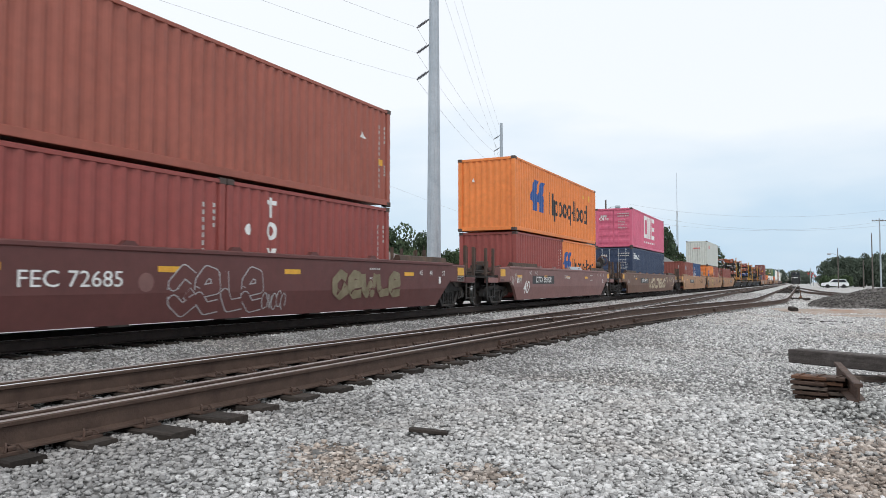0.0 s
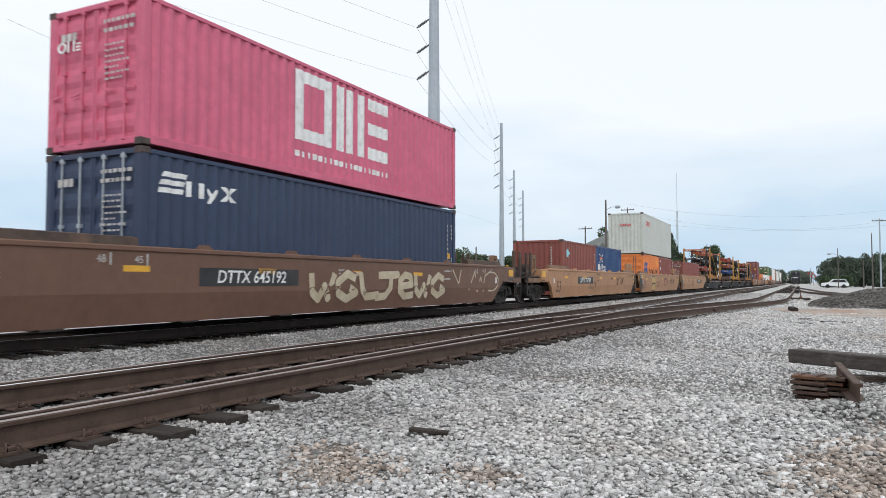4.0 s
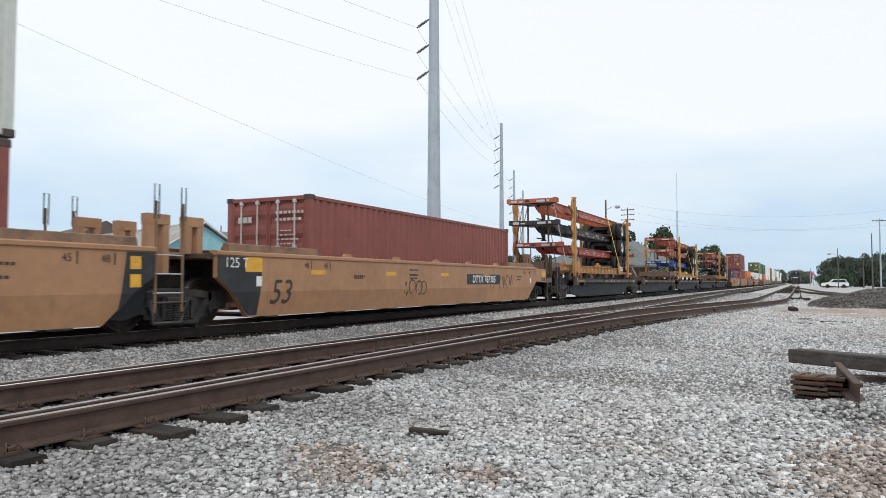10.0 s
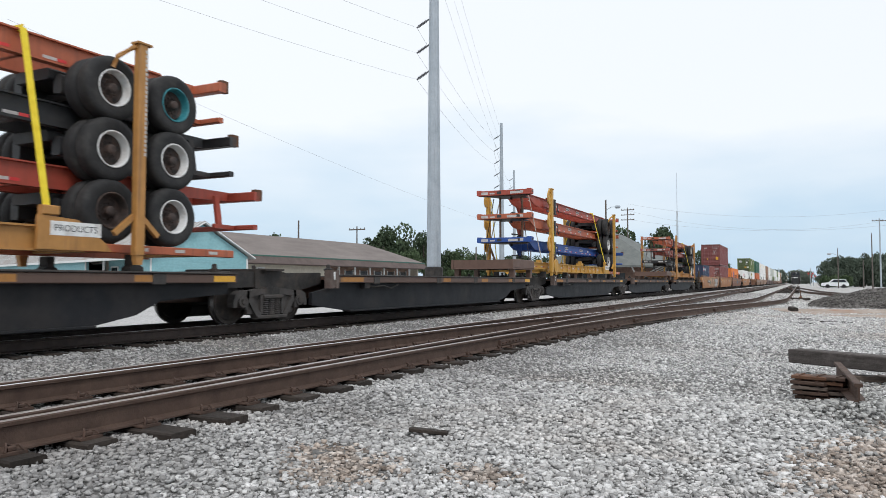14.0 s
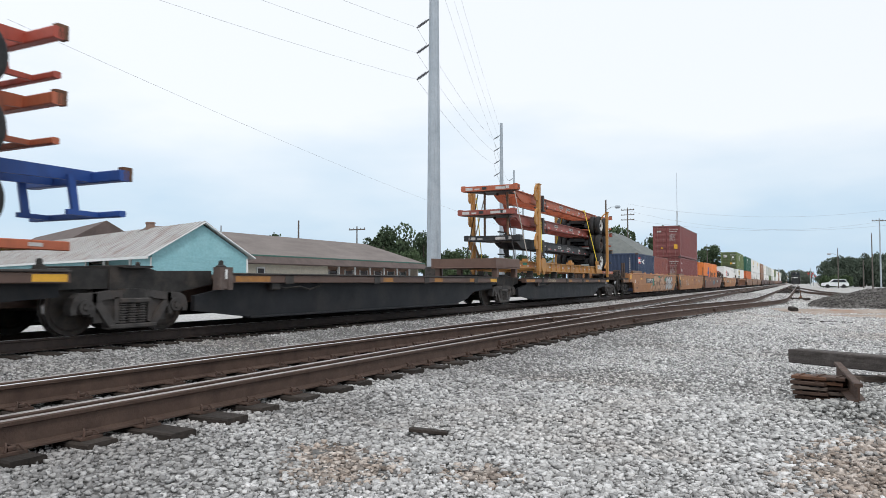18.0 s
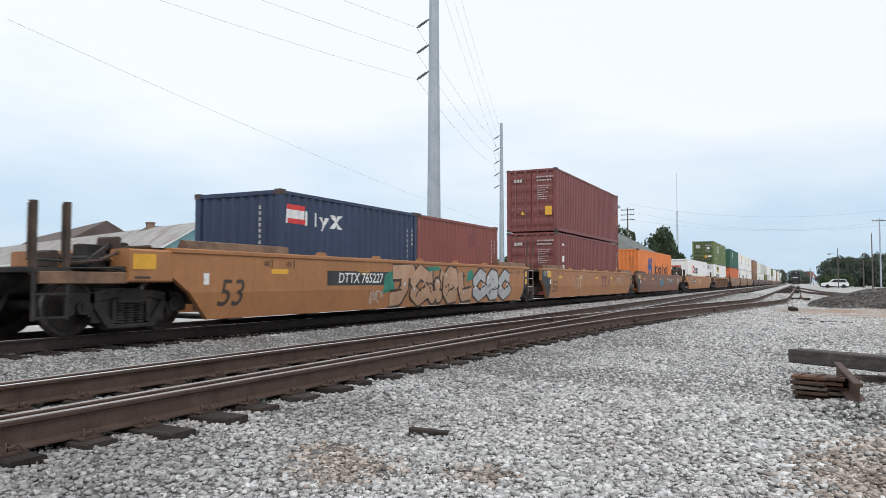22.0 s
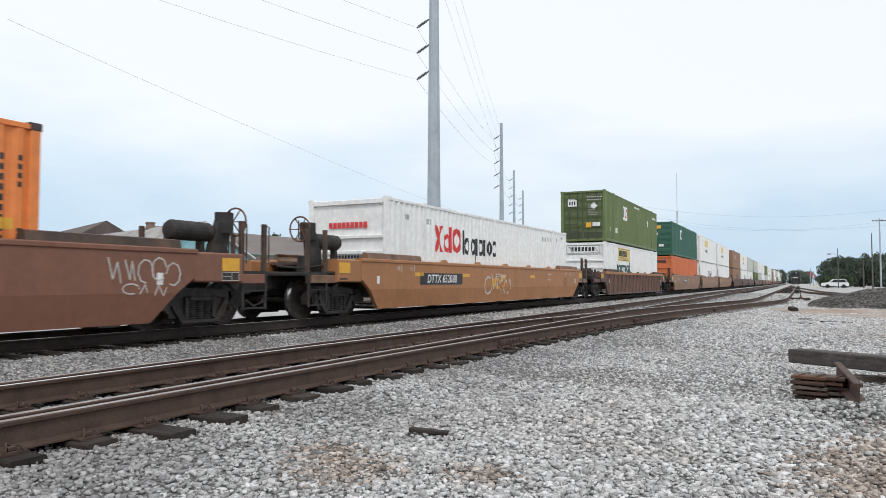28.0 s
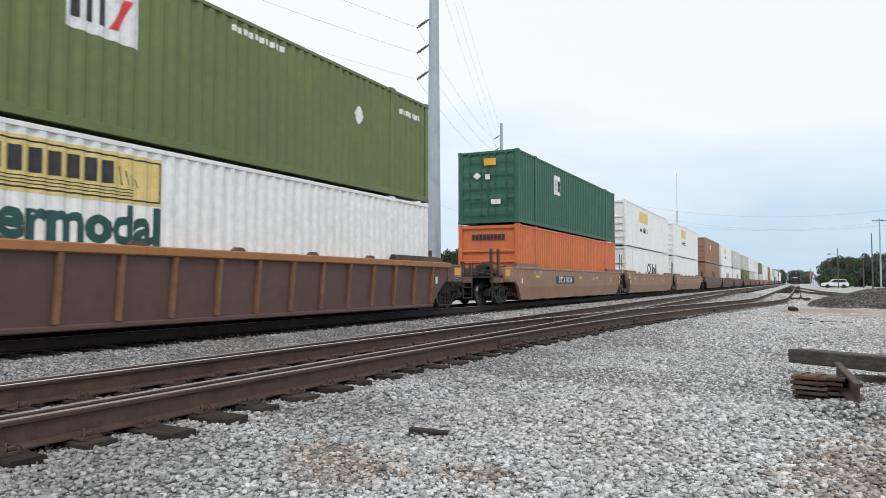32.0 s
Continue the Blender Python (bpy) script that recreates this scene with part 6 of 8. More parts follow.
def chassis(y, z, colour, seed, ext=0.0, nose=0.0):
    """A container trailer frame without its tractor: gooseneck in front, two axles behind. y is its front post's place."""
    rng = random.Random(seed)
    c = train_thing("trailer_chassis", y, z, "%s steel container trailer frame stacked on a rack" % {"red": "red", "orange": "orange", "blue": "blue", "brown": "brownish red", "paint": "black"}[colour.name.split("_")[-1]],
                    "trailer frame", "stacked trailer frames")
    mid = (0.62, 0.655)
    for s in (-1, 1):
        a, b = s * 0.48 - 0.08, s * 0.48 + 0.08
        beam = [(a, 0.84), (b, 0.84), (b, 0.868), (b - 0.06, 0.868), (b - 0.06, 1.195), (b, 1.195), (b, 1.222), (a, 1.222), (a, 1.195), (a + 0.06, 1.195), (a + 0.06, 0.868), (a, 0.868)]
        part("main_rail", Geo().prism(beam, "y", 1.6, 12.9), colour, c)
        part("tail_rail", Geo().prism([(12.9, 0.86), (13.4, 1.0), (13.9 + ext, 1.04), (13.9 + ext, 1.215), (12.9, 1.215)], "x", s * 0.48 - 0.03, s * 0.48 + 0.03), colour, c)
        g = Geo().prism([(nose - 1.7, 1.18), (2.2, 1.215), (2.2, 0.80), (1.0, 0.80), (0.6, 0.83), (0.28, 0.93), (-0.02, 1.07), (nose - 1.7, 1.08)], "x", s * 0.48 - 0.03, s * 0.48 + 0.03)
        part("gooseneck", g, colour, c)
        part("neck_flange", Geo().box(s * 0.48 - 0.08, s * 0.48 + 0.08, nose - 1.7, 1.6, 1.19, 1.222), colour, c)
        part("leg_bracket", Geo().prism([(1.30, 1.20), (2.25, 1.22), (2.25, 0.62), (2.05, 0.62), (1.85, 0.86)], "x", s * 0.80 - 0.03, s * 0.80 + 0.03), colour, c)
        g = Geo().box(s * 0.84 - 0.07, s * 0.84 + 0.07, 2.25, 2.45, 0.56, 1.22, 0.015).box(s * 0.84 - 0.11, s * 0.84 + 0.11, 2.20, 2.50, 0.51, 0.57, 0.01)
        g.bar((s * 0.84, 1.3, 0.60), (s * 0.84, 2.28, 0.62), 0.05, 0.06)
        g.tube([(s * 0.9, 2.45, 1.05), (s * 0.93, 2.60, 1.0), (s * 0.93, 2.62, 0.72), (s * 0.93, 2.74, 0.62), (s * 0.93, 2.76, 0.74)], 0.018, 5)
        part("landing_leg", g, black_paint, c)
    for k in range(9):
        part("cross_member", cached("cross_member", lambda: Geo().box(-0.48, 0.48, -0.04, 0.04, 0.84, 1.12).mesh("cross_member")), colour, c, at=pose(0, 1.6 + k * 1.45, 0))
    for k in range(5):
        part("neck_rung", cached("neck_rung", lambda: Geo().box(-0.48, 0.48, -0.035, 0.035, 1.08, 1.17).mesh("neck_rung")), colour, c, at=pose(0, nose - 0.38 + k * 0.34, 0))
    # coupling plate under the nose, wide at the bolster and narrow behind
    part("coupling_plate", Geo().prism([(-1.12, -1.66), (1.12, -1.66), (0.78, -1.25), (0.64, -0.95), (0.60, -0.50), (-0.60, -0.50), (-0.64, -0.95), (-0.78, -1.25)], "z", 1.015, 1.05), black_paint, c, "dark greasy coupling plate", at=pose(0, nose, 0))
    part("king_pin", Geo().lathe([(0.06, 0.93), (0.045, 0.96), (0.06, 1.0), (0.06, 1.02)], "z", (0, nose - 0.95, 0), 10), grime, c)
    b = part("front_bolster", Geo().prism([(-1.21, -1.86), (1.21, -1.86), (1.21, -1.58), (0.95, -1.58), (0.6, -1.66), (-0.6, -1.66), (-0.95, -1.58), (-1.21, -1.58)], "z", 1.04, 1.235), colour, c, at=pose(0, nose, 0))
    for k, (a, w, h) in enumerate(((-1.05, 0.34, 0.11), (-0.62, 0.22, 0.07), (0.10 + 0.2 * rng.random(), 0.42, 0.10), (0.72, 0.14, 0.12))):
        part("plate_mark", Geo().box(a, a + w, -1.866, -1.86, 1.07 + 0.01 * (k % 2), 1.07 + h), faint_mark, b, "worn white marking")
    for a in (-0.30, 0.55):
        part("lamp_slot", Geo().box(a, a + 0.20, -1.864, -1.859, 1.08, 1.19), black_paint, b, "dark lamp slot")
    for s in (-1, 1):
        part("corner_lock", Geo().box(s * 1.11 - 0.10, s * 1.11 + 0.10, -1.875, -1.565, 1.03, 1.26, 0.03), colour, b)
        part("lock_hole", Geo().lathe([(0.045, 0.0), (0.045, 0.006), (0.005, 0.006)], "x", (s * 1.212 if s > 0 else -1.218, -1.72, 1.15), 10), black_paint, b)
    b = part("rear_bolster", Geo().box(-1.21, 1.21, 13.80 + ext, 13.98 + ext, 1.02, 1.20, 0.015), colour, c)
    for s in (-1, 1):
        part("corner_lock", Geo().box(s * 1.14 - 0.07, s * 1.14 + 0.07, 13.86 + ext, 14.06 + ext, 1.03, 1.25, 0.02), rust_iron, b)
    g = Geo().box(-1.15, 1.15, 13.86 + ext, 13.98 + ext, 0.44, 0.54, 0.015)
    for s in (-1, 1):
        g.bar((s * 0.62, 13.35 + ext, 1.1), (s * 0.62, 13.45 + ext, 0.52), 0.07, 0.12).bar((s * 0.62, 13.3 + ext, 0.50), (s * 0.62, 13.9 + ext, 0.49), 0.07, 0.08)
    part("rear_bumper", g, colour, c)
    marks = []
    p, tapes = 3.2, []
    while p < 11.0:
        marks.append(rect(p, 0.90, 0.24, 0.05))
        tapes.append(rect(p + 0.25, 0.90, 0.16, 0.05))
        p += rng.uniform(0.7, 1.25)
    for a, w, h in ((3.7, 0.24, 0.08), (5.0 + rng.random(), 0.55, 0.13), (7.0 + rng.random(), 0.6, 0.12), (9.3, 0.3, 0.10)):
        marks.append(rect(a, 1.0, w, h))
    flat_mark(c, marks, faint_mark, 0.506, "reflective_marking", "white reflective strips and plates")
    flat_mark(c, tapes, red_mark, 0.506, "red_tape", "red reflective strips")
    big = [m for m in marks if m[1][0] - m[0][0] > 0.5]
    flat_mark(c, [q for m in big for q in bars(m[0][0] + 0.05, 1.03, m[1][0] - m[0][0] - 0.1, 0.06, 6)], black_mark, 0.508, "plate_marking", "dark lettering bars")
    part("suspension", Geo().box(-0.42, 0.42, 10.8, 13.2, 0.62, 0.80, 0.03).box(-0.6, -0.4, 10.9, 13.2, 0.40, 0.70, 0.03).box(0.4, 0.6, 10.9, 13.2, 0.40, 0.70, 0.03), black_paint, c)
    for a in (11.40, 12.66):
        ax = part("axle", Geo().rod((-1.15, a, 0.52), (1.15, a, 0.52), 0.07, 10), black_paint, c)
        for s in (-1, 1):
            for x in (1.07, 0.76):
                t = part("tyre", TYRE, rubber, ax, "black dual truck tyre", at=pose(s * x, a, 0.52))
            odd = RIMS.get((seed, a > 12, s))
            at = pose(s * 1.07, a, 0.52, 0, 0, 0 if s > 0 else 180)
            part("rim", RIM, odd or rim_white, ax, "dark rusty steel rim" if odd in (rim_dark, rim_rust) else "teal painted steel rim" if odd else "dirty white steel rim", at=at)
            part("hub", HUB, rim_dark, ax, at=at)
            if odd != rim_dark:
                part("hand_hole", HOLES, grime, ax, at=at)
    return c


def rack(y, colours, seed, reach=(0.0, 0.0, 0.0), noses=(0.0, 0.0, 0.0)):
    """A yellow rack on the flatcar that carries three trailer frames."""
    base = RAIL + 0.98
    yellow = rack_bright if seed == 50 else rack_yellow
    r = train_thing("chassis_rack", y, base, "yellow steel rack for stacked trailer frames, tied down with straps", "rack", "racks of trailer frames")
    for s in (-1, 1):
        def i_beam(z0, z1, y0, y1):
            a, b = s * 1.12 - 0.09, s * 1.12 + 0.09
            return Geo().prism([(a, z0), (b, z0), (b, z0 + 0.03), (b - 0.06, z0 + 0.03), (b - 0.06, z1 - 0.03), (b, z1 - 0.03), (b, z1), (a, z1), (a, z1 - 0.03), (a + 0.06, z1 - 0.03), (a + 0.06, z0 + 0.03), (a, z0 + 0.03)], "y", y0, y1)
        part("front_beam", i_beam(0.42, 0.70, -1.75, 0.3), yellow, r)
        b = part("base_beam", i_beam(0.315, 0.69, 0.302, 10.9), yellow, r)
        web = cached(("web_rib", s), lambda: Geo().box(*sorted((s * 1.15, s * 1.20)), -0.012, 0.012, 0.35, 0.655).mesh("web_rib"))
        for k in range(11):
            part("web_rib", web, yellow, b, at=pose(0, 1.8 + 0.75 * k, 0))
        t = part("tail_beam", Geo().box(s * 1.14 - 0.06, s * 1.14 + 0.06, 10.9, 14.15, 0.33, 0.47, 0.012), chassis_orange, r, "rusty orange tail beam")
        for k in range(4):
            part("tail_mark", Geo().box(*sorted((s * 1.201, s * 1.205)), 11.1 + k * 0.8, 11.32 + k * 0.8, 0.375, 0.43), faint_mark, t, "worn white tape")
        part("rail_seat", Geo().box(*sorted((s * 0.95, s * 1.2)), 5.6, 6.0, 0.692, 0.80, 0.015).box(*sorted((s * 1.0, s * 1.15)), 5.72, 5.88, 0.80, 0.90, 0.015), yellow, r)
        part("cleat", Geo().box(*sorted((s * 1.0, s * 1.2)), -0.72, -0.48, 0.692, 0.80, 0.02).box(*sorted((s * 1.04, s * 1.16)), 0.9, 1.1, 0.692, 0.82, 0.02), yellow, r)
        for yy, zt in ((0.0, 3.86), (11.68, 3.72)):
            g = Geo().box(s * 1.46 - 0.07, s * 1.46 + 0.07, yy - (0.085 if yy else 0.11), yy + (0.085 if yy else 0.13), 0.30, zt, 0.015)
            g.box(s * 1.46 - 0.09, s * 1.46 + 0.09, yy - 0.13, yy + 0.15, zt - 0.01, zt + 0.025, 0.005)
            g.prism([(yy - 0.10, 0.42), (yy + 0.10, 0.42), (yy + 0.05, 0.14), (yy - 0.05, 0.14)], "x", s * 1.46 - 0.05, s * 1.46 + 0.05)
            p = part("post", g, yellow, r)
            if yy > 0:
                g = Geo().bar((s * 1.42, yy - 0.42, 0.62), (s * 1.44, yy, 0.98), 0.07, 0.08).bar((s * 1.42, yy + 0.42, 0.62), (s * 1.44, yy, 0.98), 0.07, 0.08)
                part("knee_brace", g, yellow, p)
                part("hook_arm", Geo().tube([(s * 1.46, yy, zt - 0.03), (s * 1.43, yy - 0.10, zt - 0.05), (s * 1.28, yy - 0.30, zt - 0.24), (s * 1.22, yy - 0.34, zt - 0.42)], 0.042, 6), yellow, p, "bent yellow hook arm")
            else:
                part("knee_brace", Geo().bar((s * 1.40, 0.72, 0.72), (s * 1.45, 0.04, 1.55), 0.06, 0.08), umber_post, p, "pale brown slanted brace")
        # plates at the front post on which the frames' necks rest, the top one pierced
        for k in range(3):
            z0 = 1.62 + k * 0.99
            outer = [(-0.08, z0 + 0.26), (-0.20, z0 + 0.25), (-0.36, z0 + 0.14), (-0.46, z0 - 0.05), (-0.44, z0 - 0.30), (-0.34, z0 - 0.42), (-0.08, z0 - 0.42)]
            hole = [(-0.14, z0 + 0.10), (-0.20, z0 + 0.13), (-0.26, z0 + 0.10), (-0.30, z0 + 0.0), (-0.28, z0 - 0.08), (-0.20, z0 - 0.12), (-0.14, z0 - 0.10)]
            g, n = Geo(), 7
            v = [(s * 1.46 + d, a, b2) for d in (-0.03, 0.03) for ringed in (outer, hole) for a, b2 in ringed]
            f = [(i, (i + 1) % n, n + (i + 1) % n, n + i) for i in range(n)] + [(2 * n + i, 3 * n + i, 3 * n + (i + 1) % n, 2 * n + (i + 1) % n) for i in range(n)]
            f += [(i, 2 * n + i, 2 * n + (i + 1) % n, (i + 1) % n) for i in range(n)] + [(n + i, n + (i + 1) % n, 3 * n + (i + 1) % n, 3 * n + i) for i in range(n)]
            part("support_bracket", g.add(v, f), yellow, r, "pierced yellow support plate")
            if k:
                part("neck_link", Geo().bar((s * 0.5, -0.98, 0.73 + 0.99 * k), (s * 0.5, -0.98, 1.50 + 0.99 * k), 0.06, 0.09), umber_post, r, "brown upright spacer between the necks")
        part("pivot_disc", Geo().lathe([(0.05, 0.0), (0.30, 0.0), (0.30, 0.05), (0.05, 0.06)], "x", (s * 1.46 - 0.02, 0.62, 0.56), 18).prism([(0.45, 0.50), (0.80, 0.50), (0.74, 0.18), (0.56, 0.18)], "x", s * 1.46 - 0.02, s * 1.46 + 0.02), yellow, r, "round yellow pivot plate")
        g = Geo().prism([(10.1, 0.34), (11.35, 0.34), (11.25, 0.46), (10.75, 0.80), (10.12, 0.84)], "x", s * 1.24 - 0.03, s * 1.24 + 0.03)
        g.box(*sorted((s * 1.18, s * 1.30)), 10.16, 10.42, 0.84, 0.98, 0.015)
        part("rear_gusset", g, yellow, r)
        for pts, wid, mat in (([(s * 0.30, 10.25, 3.70), (s * 0.60, 10.25, 3.69), (s * 1.27, 10.25, 0.86)], 0.11, strap_yellow), ([(s * 1.44, 0.28, 3.5), (s * 1.36, 0.75, 0.66)], 0.07, spray_tan if seed == 40 else strap_yellow),
                              ([(s * 0.62, -0.55, 3.66), (s * 1.30, -0.75, 0.66)], 0.08, worn_strap), ([(s * 0.60, -1.45, 3.4), (s * 1.05, -1.62, 0.68)], 0.07, grime)):
            g = Geo()
            for a, c in zip(pts, pts[1:]):
                g.bar(a, c, 0.012, wid)
            part("strap", g, mat, r, "bright yellow tie-down strap" if mat == strap_yellow else "dark tie-down strap" if mat == grime else "pale worn tie-down strap")
    for yy in (-1.65, 0.0, 3.0, 6.0, 9.0, 11.68, 14.05):
        part("cross_beam", cached("cross_beam", lambda: Geo().box(-1.09, 1.09, -0.07, 0.07, 0.36, 0.46, 0.01).mesh("cross_beam")), yellow, r, at=pose(0, yy, 0))
    flat_mark(r, [rect(10.3, 0.55, 0.85, 0.21)], white_mark, 1.273, "sign_plate", "white sign plate")
    tagged(part("lettering", letters("PRODUCTS", 0.14), black_mark, r, "dark lettering reading PRODUCTS", at=pose(1.276, 10.72, 0.655)), kind="stuff")
    if seed == 60:
        flat_mark(r, [rect(-1.05, 0.54, 0.52, 0.10)], spray_green, 1.157, "sticker", "green sticker")
    for k in range(24):     # worn lettered strip down the rear post
        part("strip_mark", cached("strip_mark", lambda: Geo().box(1.531, 1.534, 11.71, 11.755, 0.0, 0.05).mesh("strip_mark")), faint_mark, r, at=pose(0, 0, 1.9 + k * 0.073))
    part("end_block", Geo().box(-1.3, 1.3, -4.2, -1.78, 0.36, 0.40, 0.01).box(-1.3, -1.2, -4.2, -1.78, 0.40, 0.74, 0.02).box(1.2, 1.3, -4.2, -1.78, 0.40, 0.74, 0.02).box(-1.2, 1.2, -1.9, -1.8, 0.40, 0.72).box(-1.2, 1.2, -4.18, -4.08, 0.40, 0.72), rack_brown, r, "brown steel end support")
    for sx in (-1, 1):
        for yy in (-3.9, -2.0):
            part("end_leg", Geo().box(*sorted((sx * 1.05, sx * 1.25)), yy - 0.10, yy + 0.10, 0.04, 0.36, 0.01), rack_brown, r)
        for yy in (0.0, 3.2, 5.9, 8.8, 11.9):
            part("foot", cached(("rack_foot", sx), lambda: Geo().prism([(-0.13, 0.04), (0.13, 0.04), (0.13, 0.10), (0.07, 0.14), (0.07, 0.32), (-0.07, 0.32), (-0.07, 0.14), (-0.13, 0.10)], "x", *sorted((sx * 0.98, sx * 1.2))).mesh("foot")), grime, r, "black foot block", at=pose(0, yy, 0))
    flat_mark(r, [rect(k * 0.95 - 1.5, 0.49, 0.26, 0.05) for k in range(12)], faint_mark, 1.156, "tape", "worn white tape")
    flat_mark(r, [rect(k * 0.95 - 1.22, 0.49, 0.24, 0.05) for k in range(12)], chassis_orange, 1.156, "tape", "worn orange tape")
    for k, col in enumerate(colours):
        chassis(y, base + 0.48 + k * 0.99, col, seed + k, reach[k], noses[k])


rack(129.57, (chassis_red, black_paint, chassis_orange), 40, (0.9, 0.2, -0.1), (0.75, 0.2, -0.05))
rack(162.77, (chassis_blue, chassis_orange, chassis_red), 50, (1.2, 0.0, 0.0))
rack(197.75, (black_paint, chassis_brown, chassis_orange), 60, noses=(0.40, -0.2, 0.12))

# -- ochre triple car
c8 = well_car(244.4, 3, 0, tan2, "ochre brown three-unit well car with bold sprayed lettering", brake=1, ends=(-28.45, 28.78), colours=(tan2, tan2, brown_car), rails={-1: (1.86, 2.38)}, boxes={-1: 0.86, 1: 1.2})
for k, num, ny in ((-1, "DTTX 765227", -3.4), (0, "", 0), (1, "DTTX 765227", 4.5)):
    side_marks(c8, k * 19.2, 9.05, num, "53" if k < 1 else "", black_mark, number_y=ny, digits_y=-7.85 if k < 0 else -7.3, lines=k < 1)
sprayed(c8, -21.1, 0.18, 5.0, 1.14, ("hook", "curl", "fork", "loop", "foot"), spray_peach, spray_dark, 0.36, 0.075, shine=spray_white)
sprayed(c8, -15.95, 0.20, 3.3, 1.08, ("curl", "loop", "curl"), spray_grey, spray_dark, 0.32, 0.07, shine=white_mark)
for a, b, w, h in ((-21.6, 0.55, 0.6, 0.6), (-16.5, 0.85, 0.6, 0.4), (-19.8, 1.1, 1.6, 0.2)):
    flat_mark(c8, [[(a, b), (a + w, b + 0.1), (a + w * 0.8, b + h), (a + 0.1, b + h * 0.8)]], spray_green, 1.505, "sprayed_patch", "green sprayed patch")
scrawl(c8, -22.2, 0.32, 0.7, 0.35, 14, spray_white, 73)
scrawl(c8, -4.6, 0.45, 1.8, 0.7, 12, spray_white, 74, t=0.03)
scrawl(c8, 4.4, 0.75, 1.4, 0.35, 20, spray_white, 75)
scrawl(c8, 27.0, 0.80, 1.4, 0.46, 15, spray_white, 76, t=0.025)
scrawl(c8, 27.3, 0.62, 0.9, 0.2, 9, spray_white, 77, t=0.02)
flat_mark(c8, [rect(0.85, 1.02, 1.2, 0.15), rect(1.06, 0.58, 0.22, 0.44), rect(1.64, 0.58, 0.22, 0.44), slant(2.17, 0.58, 0.2, 0.59, 0.42)],
          maroon, 1.505, "emblem", "dark red block emblem")
flat_mark(c8, [[(19.0, 0.5), (20.4, 0.6), (20.2, 1.15), (18.8, 1.0)]], surf("sprayed_blue", (0.05, 0.16, 0.2), (0.08, 0.22, 0.27), 3, 0.6), 1.505, "sprayed_patch", "faded blue sprayed patch")
c = container(219.1, FLOOR, TEU, LOW, navy, "navy blue twenty-foot container with striped emblem and white lettering bars")
decal(c, [slant(0, 0.30, 0.6, 0.11, 0.0), slant(0.02, 0.0, 0.6, 0.11, 0.0)], red_mark, 0.24, 1.88, "emblem_stripe", lift=0.006)
decal(c, [slant(0, 0, 0.6, 0.40, 0.02)], white_mark, 0.22, 1.88, "emblem", "red and white striped emblem")
decal(c, rings_bars("Mvx", 1.45, 0.32), white_mark, 0.85, 1.86, "brand_marking", "white brand lettering as bars")
id_marks(c, TEU, LOW)
end_mark(c, column(0.64, 2.3, 1.5, 12, 0.055), faint_mark, "identity_marking", lift=0.0)
c = container(225.2, FLOOR, TEU, LOW, brown2, "reddish brown twenty-foot container with a dark patch")
decal(c, [[(3.6, 1.75), (4.05, 1.85), (4.1, 2.25), (3.65, 2.2)]], maroon, 0, 0, "paint_patch")
id_marks(c, TEU, LOW)
c = container(238.42, FLOOR, FEU, HIGH, maroon, "dark maroon forty-foot container with white upright lettering bars", end="door", rods=mauve)
decal(c, [rect(0.0, 0.0, 0.3, 0.09), rect(0.1, -0.35, 0.1, 0.5), rect(0.0, -0.75, 0.3, 0.28), rect(0.0, -1.2, 0.12, 0.3), rect(0.18, -1.2, 0.12, 0.3)], white_mark, 0.8, 2.3, "brand_marking", "white upright brand shapes")
door_marks(c, HIGH)
id_marks(c, FEU, HIGH)
c = container(238.42, FLOOR + HIGH + 0.03, FEU, HIGH, maroon, "dark maroon forty-foot container stacked on top", end="door", rods=mauve)
door_marks(c, HIGH)
id_marks(c, FEU, HIGH)
c = container(256.75, FLOOR, 13.716, HIGH, orange, "orange forty-five-foot container with blue emblem and black lettering bars")
decal(c, plume_logo(1.05, 0), blue_mark, 3.2, 1.2, "emblem", "blue two-bladed emblem")
decal(c, rings_bars("Mpooq-IIood", 6.1, 0.85), black_mark, 5.6, 1.2, "brand_marking", "black brand lettering as bars")
id_marks(c, 13.716, HIGH, black_mark)

# -- single car with one long white box
c9 = well_car(287.9, 1, 12.4, tan2, "ochre fifty-three-foot well car with faded white sprayed lettering", brake=-1, ends=(-9.4, 9.8), rails={1: (0.9, 1.65)}, boxes={1: 0.5})
side_text(c9, "53", 0.42, black_mark, 7.42, 0.85, "black figures 53")
side_marks(c9, 0, 9.8, "DTTX 652088", "", white_mark, number_y=-5.0)
scrawl(c9, -1.8, 0.45, 2.4, 0.7, 12, spray_white, 91, t=0.06)
scrawl(c9, -1.2, 0.6, 1.2, 0.4, 8, yellow_mark, 92, t=0.05)


def long_box(y, z, colour, label, seed, end="ribs", detail=2, rods=None, doors=None):
    c = container(y, z, BIG, HIGH, colour, label, end, W=2.59, domestic=True, detail=detail, rods=rods, doors=doors)
    return c


